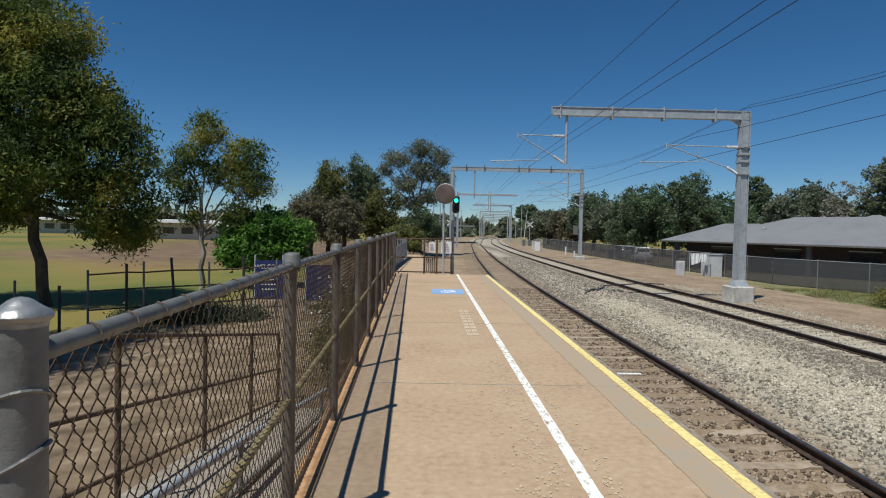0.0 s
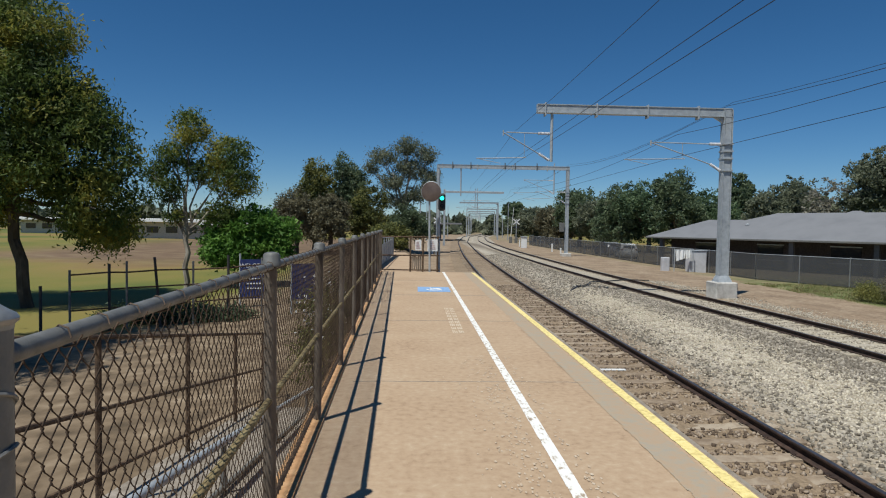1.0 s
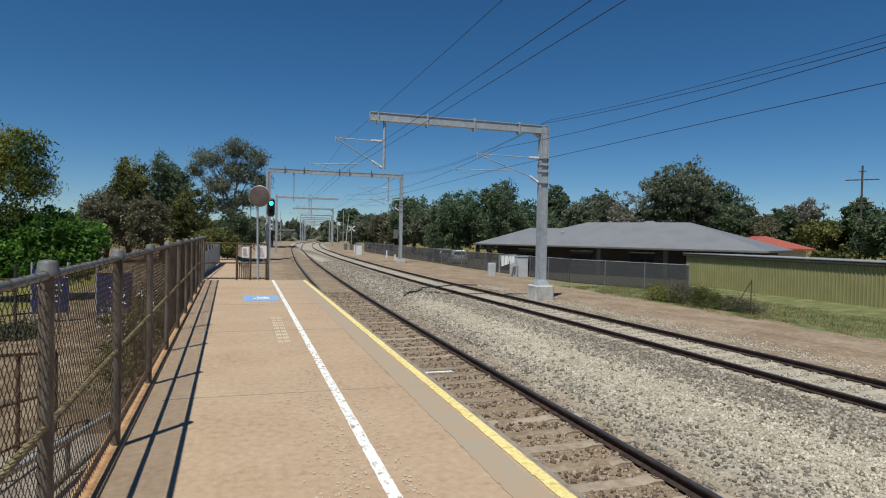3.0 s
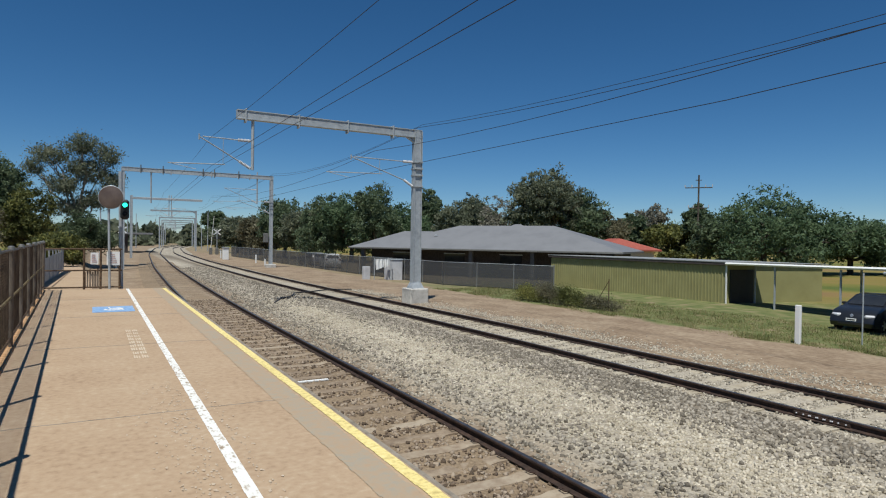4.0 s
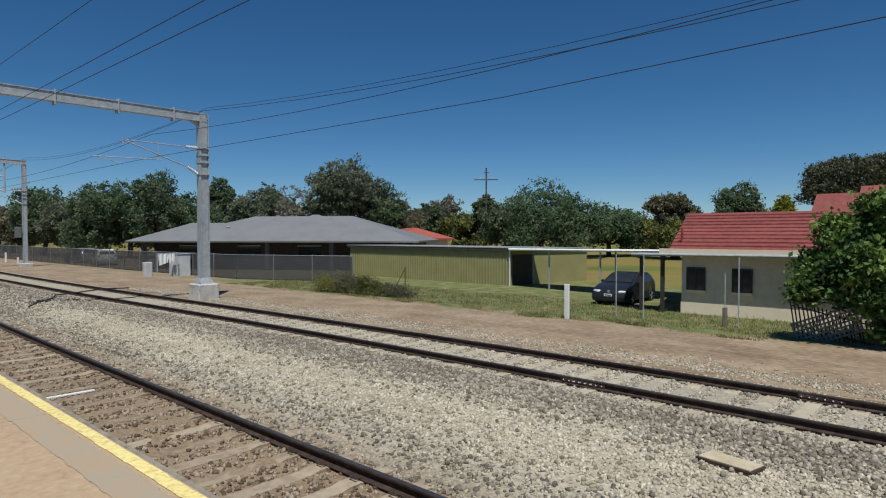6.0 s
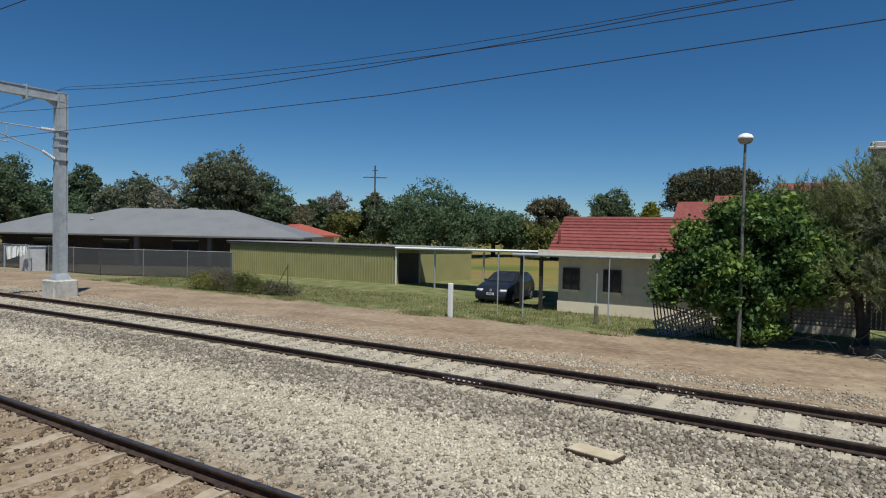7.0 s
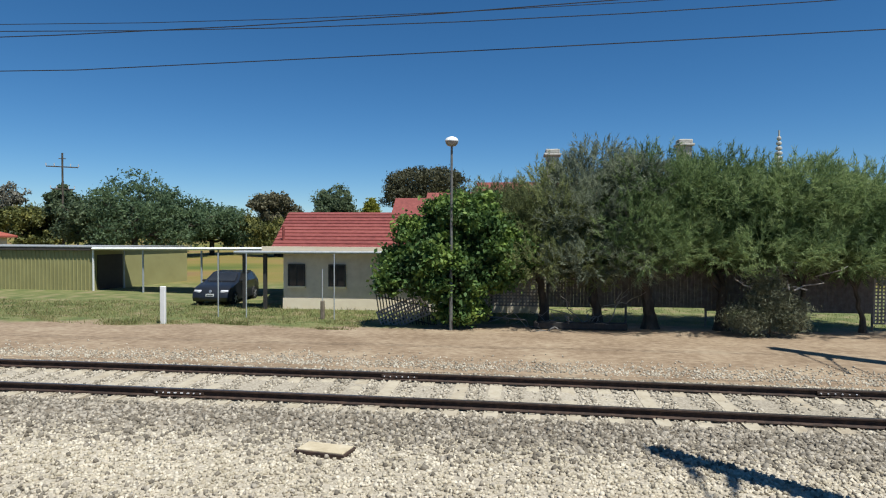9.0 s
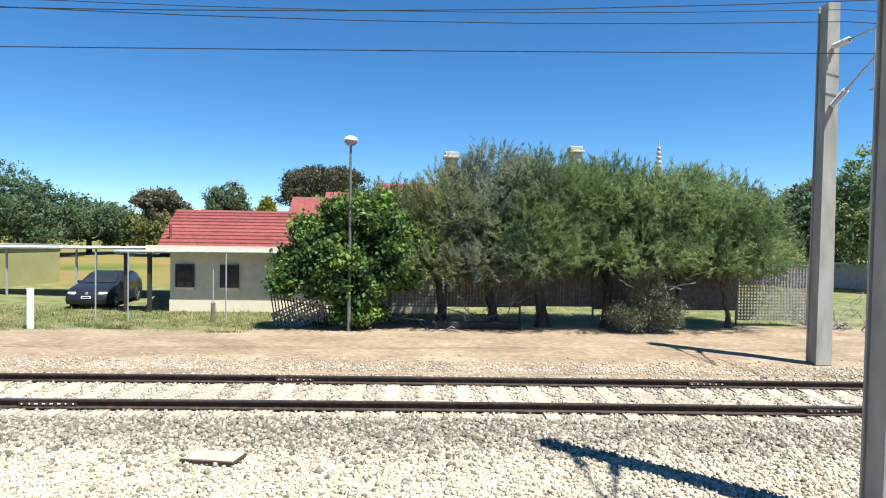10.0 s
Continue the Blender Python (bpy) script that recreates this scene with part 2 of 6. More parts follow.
# ---------- mesh tools ----------
class Geo:
    """Vertices and faces gathered in lists, with a few shapes."""

    def __init__(self):
        self.v, self.f = [], []

    def add(self, vs, fs):
        o = len(self.v)
        self.v += [tuple(p) for p in vs]
        self.f += [tuple(i + o for i in q) for q in fs]
        return self

    def box(self, x0, x1, y0, y1, z0, z1, bev=0.0, m=None):
        c = Vector(((x0 + x1) / 2, (y0 + y1) / 2, (z0 + z1) / 2))
        h = (abs(x1 - x0) / 2, abs(y1 - y0) / 2, abs(z1 - z0) / 2)
        b = min(bev, min(h) * 0.9)
        if b <= 0:
            vs = [(sx * h[0], sy * h[1], sz * h[2]) for sx in (-1, 1) for sy in (-1, 1) for sz in (-1, 1)]
            fs = [(0, 1, 3, 2), (4, 6, 7, 5), (0, 4, 5, 1), (2, 3, 7, 6), (0, 2, 6, 4), (1, 5, 7, 3)]
        else:
            bm = bmesh.new()
            for sx in (-1, 1):
                for sy in (-1, 1):
                    for sz in (-1, 1):
                        for k in range(3):
                            p = [sx * (h[0] - b), sy * (h[1] - b), sz * (h[2] - b)]
                            p[k] = (sx, sy, sz)[k] * h[k]
                            bm.verts.new(p)
            bmesh.ops.convex_hull(bm, input=bm.verts)
            bm.verts.index_update()
            vs = [p.co.copy() for p in bm.verts]
            fs = [tuple(q.index for q in fc.verts) for fc in bm.faces]
            bm.free()
        vs = [Vector(p) + c for p in vs]
        if m:
            vs = [m @ p for p in vs]
        return self.add(vs, fs)

    def tube(self, pts, r, n=8, cap=True, r1=None):
        pts = [Vector(p) for p in pts]
        k = len(pts)
        vs, fs = [], []
        for i, p in enumerate(pts):
            d = (pts[min(i + 1, k - 1)] - pts[max(i - 1, 0)]).normalized()
            u = d.cross(Vector((0, 0, 1)) if abs(d.z) < 0.9 else Vector((1, 0, 0))).normalized()
            w = d.cross(u)
            rr = r if r1 is None else r + (r1 - r) * i / (k - 1)
            for j in range(n):
                a = 2 * math.pi * j / n
                vs.append(p + u * rr * math.cos(a) + w * rr * math.sin(a))
        for i in range(k - 1):
            for j in range(n):
                fs.append((i * n + j, i * n + (j + 1) % n, (i + 1) * n + (j + 1) % n, (i + 1) * n + j))
        if cap:
            fs += [tuple(range(n))[::-1], tuple(range((k - 1) * n, k * n))]
        return self.add(vs, fs)

    def lathe(self, prof, n=16, m=None, cx=0, cy=0):
        vs, fs = [], []
        for r, z in prof:
            for j in range(n):
                a = 2 * math.pi * j / n
                vs.append(Vector((cx + r * math.cos(a), cy + r * math.sin(a), z)))
        k = len(prof)
        for i in range(k - 1):
            for j in range(n):
                fs.append((i * n + j, i * n + (j + 1) % n, (i + 1) * n + (j + 1) % n, (i + 1) * n + j))
        fs += [tuple(range(n))[::-1], tuple(range((k - 1) * n, k * n))]
        if m:
            vs = [m @ p for p in vs]
        return self.add(vs, fs)

    def prism(self, poly, axis, a, b):
        """A polygon in the two other axes, drawn out along axis from a to b."""
        def put(p, t):
            q = list(p)
            q.insert(axis, t)
            return q
        k = len(poly)
        vs = [put(p, a) for p in poly] + [put(p, b) for p in poly]
        fs = [tuple(range(k))[::-1], tuple(range(k, 2 * k))] + [(i, (i + 1) % k, k + (i + 1) % k, k + i) for i in range(k)]
        return self.add(vs, fs)

    def sweep(self, prof, line, closed=True):
        """A profile of (side, up) along a level line of (x, y, z)."""
        k, n = len(line), len(prof)
        vs, fs = [], []
        for i in range(k):
            a, b = Vector(line[max(i - 1, 0)]), Vector(line[min(i + 1, k - 1)])
            d = (b - a).normalized()
            s = Vector((d.y, -d.x, 0)).normalized()
            vs += [Vector(line[i]) + s * u + Vector((0, 0, w)) for u, w in prof]
        for i in range(k - 1):
            for j in range(n if closed else n - 1):
                fs.append((i * n + j, (i + 1) * n + j, (i + 1) * n + (j + 1) % n, i * n + (j + 1) % n))
        return self.add(vs, fs)

    def mesh(self, name, material, smooth=False):
        me = bpy.data.meshes.new(name)
        me.from_pydata(self.v, [], self.f)
        bm = bmesh.new()
        bm.from_mesh(me)
        if len(bm.faces) < 4000:
            bmesh.ops.recalc_face_normals(bm, faces=bm.faces)
            bm.to_mesh(me)
        bm.free()
        if smooth:
            me.shade_smooth()
            me.set_sharp_from_angle(angle=radians(38))
        me.materials.append(material)
        return me


def part(name, geo, material, parent=None, label="", smooth=False, at=None):
    ob = new(name, geo.mesh(name, material, smooth) if isinstance(geo, Geo) else geo)
    if parent:
        ob.parent = parent
    if at:
        ob.matrix_basis = at
    return tagged(ob, label)


def thing(name, label, category, m=None, group="", kind=""):
    ob = new(name)
    if m:
        ob.matrix_basis = m
    return tagged(ob, label, category, group, kind)


def solid(name, geo, material, label, category="", group="", kind="", smooth=False):
    return tagged(part(name, geo, material, smooth=smooth), label, category, group, kind)


def raw_mesh(name, verts, quads, material, k=4):
    """A mesh from number arrays; every face has k corners."""
    me = bpy.data.meshes.new(name)
    verts, quads = np.asarray(verts, np.float32), np.asarray(quads, np.int32)
    me.vertices.add(len(verts))
    me.vertices.foreach_set("co", verts.ravel())
    me.loops.add(quads.size)
    me.loops.foreach_set("vertex_index", quads.ravel())
    me.polygons.add(len(quads))
    me.polygons.foreach_set("loop_start", np.arange(0, quads.size, k, dtype=np.int32))
    me.update(calc_edges=True)
    me.validate()
    me.materials.append(material)
    return me


def leaf_mesh(name, centres, size, material, rng, droop=0.3, aspect=0.4, up=0.0, tri=False):
    """Small bent leaves round the centres, each of two joined quads."""
    n = len(centres)
    d = rng.normal(size=(n, 3))
    d[:, 2] += up - droop
    d /= np.linalg.norm(d, axis=1)[:, None] + 1e-9
    q = rng.normal(size=(n, 3))
    s = np.cross(d, q)
    s /= np.linalg.norm(s, axis=1)[:, None] + 1e-9
    nrm = np.cross(d, s)
    L_ = (size * rng.uniform(0.6, 1.4, n))[:, None]
    w = L_ * aspect
    a, b = centres - d * L_ / 2, centres + d * L_ / 2
    mid = centres + nrm * L_ * 0.12
    if tri:
        verts = np.stack([a + s * w / 2, a - s * w / 2, b + nrm * L_ * 0.2], 1).reshape(-1, 3)
        return raw_mesh(name, verts, np.arange(3 * n).reshape(-1, 3), material, 3)
    verts = np.stack([a, mid + s * w / 2, b, mid - s * w / 2], 1).reshape(-1, 3)
    quads = np.arange(4 * n).reshape(-1, 4)
    return raw_mesh(name, verts, quads, material)


def crown_points(lobes, n, rng, clump=0.35, per=28, shell=0.55):
    """Points in clumps within ellipsoid lobes ((x, y, z), (rx, ry, rz))."""
    vol = np.array([r[0] * r[1] * r[2] for _, r in lobes]) ** 0.7
    vol /= vol.sum()
    out = []
    for (c, r), share in zip(lobes, vol):
        k = max(3, int(n * share / per))
        u = rng.normal(size=(k, 3))
        u /= np.linalg.norm(u, axis=1)[:, None]
        u *= (shell + (1 - shell) * rng.uniform(0, 1, k) ** 0.6)[:, None]
        cc = np.array(c) + u * np.array(r)
        cl = clump * rng.uniform(0.5, 1.5, (k, 1, 1))
        p = cc[:, None, :] + rng.normal(size=(k, per, 3)) * cl * np.array([1, 1, 0.7])
        out.append(p.reshape(-1, 3))
    return np.concatenate(out)


def spray_mesh(name, lobes, n, material, rng, length=0.42, leaf=0.15, width=0.022, per=26, shell=0.35):
    """Feathery sprays: thin needles set along short twigs that point outwards and up."""
    vol = np.array([r[0] * r[1] * r[2] for _, r in lobes]) ** 0.75
    k = np.maximum(4, (n * vol / vol.sum() / per).astype(int))
    base, axis = [], []
    for (c, r), m in zip(lobes, k):
        u = rng.normal(size=(m, 3))
        u /= np.linalg.norm(u, axis=1)[:, None]
        rad = shell + (1 - shell) * rng.uniform(0, 1, m) ** 0.5
        base.append(np.array(c) + u * np.array(r) * rad[:, None])
        d = u + rng.normal(size=(m, 3)) * 0.45 + np.array([0, 0, 0.55])
        axis.append(d / np.linalg.norm(d, axis=1)[:, None])
    base, axis = np.concatenate(base), np.concatenate(axis)
    m = len(base)
    ln = length * rng.uniform(0.6, 1.4, (m, 1, 1))
    u = rng.uniform(0, 1, (m, per, 1))
    a = base[:, None, :] + axis[:, None, :] * u * ln + rng.normal(size=(m, per, 3)) * 0.02
    d = axis[:, None, :] * 0.9 + rng.normal(size=(m, per, 3)) * 0.42
    d /= np.linalg.norm(d, axis=2)[:, :, None]
    s = np.cross(d, rng.normal(size=(m, per, 3)))
    s /= np.linalg.norm(s, axis=2)[:, :, None] + 1e-9
    lf = leaf * rng.uniform(0.6, 1.4, (m, per, 1))
    v = np.stack([a - s * width / 2, a + s * width / 2, a + d * lf], 2).reshape(-1, 3)
    return raw_mesh(name, v, np.arange(len(v)).reshape(-1, 3), material, 3)


def limb(g, a, b, r0, r1, rng, bend=0.12):
    a, b = Vector(a), Vector(b)
    k, ln = 5, (b - a).length
    pts = [a.lerp(b, i / k) + Vector(rng.normal(size=3)) * ln * bend * 0.3 * math.sin(math.pi * i / k) for i in range(k + 1)]
    g.tube(pts, r0, 7, True, r1)


def tree(name, base, lobes, label, leaves="olive", bark="bark", n=6000, size=0.22, r=0.18, seed=1, clump=0.4, shell=0.5, droop=0.3, aspect=0.4, up=0.0, fork=0.45, group="", tri=False):
    """A trunk with a limb into each lobe and a crown of single leaves. Lobes are placed relative to the base."""
    rng = np.random.default_rng(seed)
    t = thing(name, label, "tree" if "tree" in name else "shrub", pose(*base), group)
    g = Geo()
    top = Vector(lobes[0][0])
    f = Vector((top.x * 0.4, top.y * 0.4, top.z * fork))
    limb(g, (0, 0, -0.15), f, r, r * 0.75, rng, 0.08)
    for c, rad in lobes:
        c = Vector(c)
        limb(g, f * rng.uniform(0.75, 1.0), c, r * 0.5, r * 0.12, rng)
        for _ in range(3):
            e = c + Vector(rng.normal(size=3) * 0.45) * Vector(rad).length * 0.55
            limb(g, c.lerp(f, 0.35), e, r * 0.22, r * 0.06, rng)
    part("trunk", g, M[bark], t, smooth=True)
    pts = crown_points(lobes, n, rng, clump, shell=shell)
    part("crown", leaf_mesh("crown", pts, size, L[leaves], rng, droop, aspect, up, tri), None, t)
    return t


def polar(az, d):
    a = radians(az)
    return d * math.sin(a), d * math.cos(a)


# ---------- ground ----------
RAIL_Z = -1.08
NEAR = [(-60, 3.7), (-20, 3.7), (5, 3.7), (20, 3.82), (35, 4.25), (60, 5.3), (110, 8.3), (170, 14.0), (260, 30.0)]
FAR = [(-60, 8.4), (-25, 9.7), (-9, 10.3), (0, 10.66), (8, 10.85), (16, 10.75), (30, 10.25), (45, 10.1), (75, 10.6), (115, 12.6), (170, 18.0), (260, 34.0)]


def lin(keys, y):
    return float(np.interp(y, [k[0] for k in keys], [k[1] for k in keys]))


_ys = np.arange(-60, 261, 1.0)


def smooth_line(keys):
    x = np.array([lin(keys, y) for y in _ys])
    for _ in range(3):
        p = np.pad(x, 5, mode="reflect", reflect_type="odd")
        x = np.convolve(p, np.ones(11) / 11, "valid")
    return x


_near, _far = smooth_line(NEAR), smooth_line(FAR)


def near_x(y):
    return float(np.interp(y, _ys, _near))


def far_x(y):
    return float(np.interp(y, _ys, _far))


def ground_z(x, y):
    if x < -1:
        z = -1.0 - 0.35 * min(1, max(0, (-x - 3) / 12))
    else:
        z = -1.36
    if 12.0 < x < 19 and -60 < y < 110:
        z = -1.26 - 0.06 * max(0, (x - 16)) / 3 + 0.025 * noise.noise(Vector((x * 0.7, y * 0.7, 0)))
    d = math.hypot(x, y)
    if d > 60:
        z += 0.006 * (d - 60) * (1 if x < 0 else 0.1)
    return z


def ground_material():
    m = mat("ground_soil_and_grass", [(0.185, 0.126, 0.076), (0.262, 0.188, 0.119), (0.35, 0.27, 0.18)], 7, 0.95, 0, 0.3, 45, big=0.9, bigscale=0.7, stretch=(1, 0.75, 1))
    nt, n = m.node_tree, m.node_tree.nodes
    bs = n["Principled BSDF"]
    soil = bs.inputs["Base Color"].links[0].from_socket
    geo = n.new("ShaderNodeNewGeometry")
    sep = n.new("ShaderNodeSeparateXYZ")
    nt.links.new(geo.outputs["Position"], sep.inputs[0])

    def nz(sc, det=5):
        t = n.new("ShaderNodeTexNoise")
        t.inputs["Scale"].default_value, t.inputs["Detail"].default_value = sc, det
        nt.links.new(geo.outputs["Position"], t.inputs["Vector"])
        return t.outputs["Fac"]

    def ramp(src, stops):
        r = n.new("ShaderNodeValToRGB")
        el = r.color_ramp.elements
        while len(el) < len(stops):
            el.new(0.5)
        for i, (p, c) in enumerate(stops):
            el[i].position, el[i].color = p, (*c, 1)
        nt.links.new(src, r.inputs[0])
        return r.outputs[0]

    def math_(op, a, b):
        q = n.new("ShaderNodeMath")
        q.operation = op
        for i, s in enumerate((a, b)):
            if isinstance(s, (int, float)):
                q.inputs[i].default_value = s
            else:
                nt.links.new(s, q.inputs[i])
        return q.outputs[0]

    def step(v, lo, hi):
        q = n.new("ShaderNodeMapRange")
        q.interpolation_type = "SMOOTHSTEP"
        nt.links.new(v, q.inputs[0])
        q.inputs[1].default_value, q.inputs[2].default_value = lo, hi
        return q.outputs[0]

    def mix(fac, a, b):
        q = n.new("ShaderNodeMixRGB")
        nt.links.new(fac, q.inputs[0])
        nt.links.new(a, q.inputs[1])
        nt.links.new(b, q.inputs[2])
        return q.outputs[0]

    wob = math_("MULTIPLY", math_("SUBTRACT", nz(0.5), 0.5), 3.0)
    x = math_("ADD", sep.outputs[0], wob)
    y = sep.outputs[1]
    green = ramp(nz(1.4), [(0.3, (0.078, 0.10, 0.025)), (0.48, (0.13, 0.145, 0.043)), (0.6, (0.19, 0.175, 0.072)), (0.7, (0.25, 0.19, 0.11))])
    dry = ramp(nz(0.06), [(0.36, (0.08, 0.105, 0.012)), (0.47, (0.155, 0.14, 0.022)), (0.57, (0.205, 0.148, 0.036)), (0.66, (0.195, 0.118, 0.045))])
    # Yard soil colours; tree shade and sunlit patches are mixed into the tones.
    shaded_yard_soil = ramp(nz(2.2), [(0.3, (0.075, 0.052, 0.028)), (0.45, (0.145, 0.101, 0.058)), (0.58, (0.205, 0.148, 0.09)), (0.7, (0.29, 0.22, 0.145))])
    soil = mix(step(math_("MULTIPLY", sep.outputs[0], -1), 0.5, 1.0), soil, shaded_yard_soil)
    bare = math_("MULTIPLY", step(math_("MULTIPLY", y, -1), -3.5, -1.5), 1.9)
    east = math_("MULTIPLY", step(math_("SUBTRACT", x, bare), 17.6, 18.4), math_("SUBTRACT", 1.0, math_("MULTIPLY", step(y, 30.0, 42.0), 0.75)))
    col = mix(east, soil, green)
    col = mix(step(x, 30.0, 36.0), col, dry)
    west = math_("MULTIPLY", step(math_("MULTIPLY", x, -1), 5.5, 7.5), step(math_("ADD", math_("MULTIPLY", x, -0.8), y), 19.0, 23.0))
    col = mix(west, col, dry)
    bank = ramp(nz(0.5), [(0.35, (0.12, 0.075, 0.038)), (0.55, (0.165, 0.105, 0.056)), (0.7, (0.20, 0.145, 0.075))])
    far_side = math_("ADD", y, math_("MULTIPLY", math_("SUBTRACT", nz(0.09), 0.5), 22.0))
    banked = math_("MULTIPLY", math_("MULTIPLY", step(far_side, 40.0, 50.0), step(math_("MULTIPLY", far_side, -1), -125.0, -100.0)), math_("MULTIPLY", step(math_("MULTIPLY", x, -1), 4.0, 8.0), step(x, -44.0, -30.0)))
    col = mix(banked, col, bank)
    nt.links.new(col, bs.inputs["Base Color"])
    return m


def build_ground():
    def axis(lo, hi, fine_lo, fine_hi, step):
        a = [float(v) for v in np.arange(fine_lo, fine_hi + 1e-6, step)]
        d = step
        while a[-1] < hi:
            d *= 1.35
            a.append(a[-1] + d)
        d = step
        while a[0] > lo:
            d *= 1.35
            a.insert(0, a[0] - d)
        return a
    xs, ys = axis(-1800, 1800, -30, 34, 0.8), axis(-1800, 1800, -24, 60, 0.8)
    v = [(x, y, ground_z(x, y)) for x in xs for y in ys]
    k = len(ys)
    f = [(i * k + j, (i + 1) * k + j, (i + 1) * k + j + 1, i * k + j + 1) for i in range(len(xs) - 1) for j in range(k - 1)]
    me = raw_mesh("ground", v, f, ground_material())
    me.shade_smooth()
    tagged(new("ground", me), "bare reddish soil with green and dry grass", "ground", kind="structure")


build_ground()


def bed_z(x, y):
    """The height of the ballast across both tracks."""
    a, b = near_x(y), far_x(y)
    z = -1.27
    if x < a + 1.5:
        z = -1.238
    elif x < b - 1.4:
        u = (x - a - 1.5) / max(0.2, (b - a - 2.9))
        z = -1.238 + 0.125 * math.sin(math.pi * min(1, max(0, u))) ** 0.6
    elif x < b + 1.4:
        z = -1.238
    else:
        z = -1.238 - 0.10 * (x - b - 1.4) / 0.9
    return z + 0.012 * noise.noise(Vector((x * 2, y * 2, 3)))


def stain_bed():
    """Rust and brake dust brown the ballast of the platform track."""
    nt, n = M["ballast"].node_tree, M["ballast"].node_tree.nodes
    bs = n["Principled BSDF"]
    col = bs.inputs["Base Color"].links[0].from_socket
    geo = n.new("ShaderNodeNewGeometry")
    sep = n.new("ShaderNodeSeparateXYZ")
    nt.links.new(geo.outputs["Position"], sep.inputs[0])
    y = n.new("ShaderNodeMath")
    y.operation = "MULTIPLY_ADD"
    nt.links.new(sep.outputs[1], y.inputs[0])
    y.inputs[1].default_value = -0.028
    nt.links.new(sep.outputs[0], y.inputs[2])
    r = n.new("ShaderNodeMapRange")
    nt.links.new(y.outputs[0], r.inputs[0])
    r.inputs[1].default_value, r.inputs[2].default_value, r.inputs[3].default_value, r.inputs[4].default_value = 4.6, 5.4, 1.0, 0.0
    mx = n.new("ShaderNodeMixRGB")
    mx.blend_type = "MULTIPLY"
    nt.links.new(r.outputs[0], mx.inputs[0])
    nt.links.new(col, mx.inputs[1])
    mx.inputs[2].default_value = (0.6, 0.5, 0.4, 1)
    r2 = n.new("ShaderNodeMapRange")
    nt.links.new(sep.outputs[0], r2.inputs[0])
    r2.inputs[1].default_value, r2.inputs[2].default_value = 7.6, 8.7
    m2 = n.new("ShaderNodeMixRGB")
    m2.blend_type = "MULTIPLY"
    r3 = n.new("ShaderNodeMapRange")
    nt.links.new(sep.outputs[0], r3.inputs[0])
    r3.inputs[1].default_value, r3.inputs[2].default_value, r3.inputs[3].default_value, r3.inputs[4].default_value = 9.2, 9.8, 1.0, 0.2
    both = n.new("ShaderNodeMath")
    both.operation = "MULTIPLY"
    nt.links.new(r2.outputs[0], both.inputs[0])
    nt.links.new(r3.outputs[0], both.inputs[1])
    nt.links.new(both.outputs[0], m2.inputs[0])
    nt.links.new(mx.outputs[0], m2.inputs[1])
    m2.inputs[2].default_value = (0.5, 0.47, 0.44, 1)
    nt.links.new(m2.outputs[0], bs.inputs["Base Color"])


stain_bed()


def build_bed():
    ys = [float(v) for v in np.concatenate([np.arange(-60, -12, 2.0), np.arange(-12, 40, 0.4), np.arange(40, 258, 2.0)])]
    n = 46
    v = []
    for y in ys:
        lo = 1.83 if y < 20.58 else near_x(y) - 2.1
        hi = far_x(y) + 2.4 + 0.25 * noise.noise(Vector((0, y * 0.6, 9)))
        for i in range(n):
            x = lo + (hi - lo) * i / (n - 1)
            v.append((x, y, bed_z(x, y) if 0 < i < n - 1 else (bed_z(x, y) - (0.12 if i else 0.0))))
    f = [(i * n + j, i * n + j + 1, (i + 1) * n + j + 1, (i + 1) * n + j) for i in range(len(ys) - 1) for j in range(n - 1)]
    me = raw_mesh("ballast_bed", v, f, M["ballast"])
    me.shade_smooth()
    tagged(new("ballast_bed", me), "pale crushed-stone ballast bed under both tracks", "ballast", kind="structure")


build_bed()


# ---------- platform ----------
FX0, FY0, FK = -0.946, 4.7, 0.0246      # fence line: x falls slowly along y


def fence_x(y):
    return FX0 - FK * (y - FY0)


END_Y = 20.58
EDGE_X = 1.80


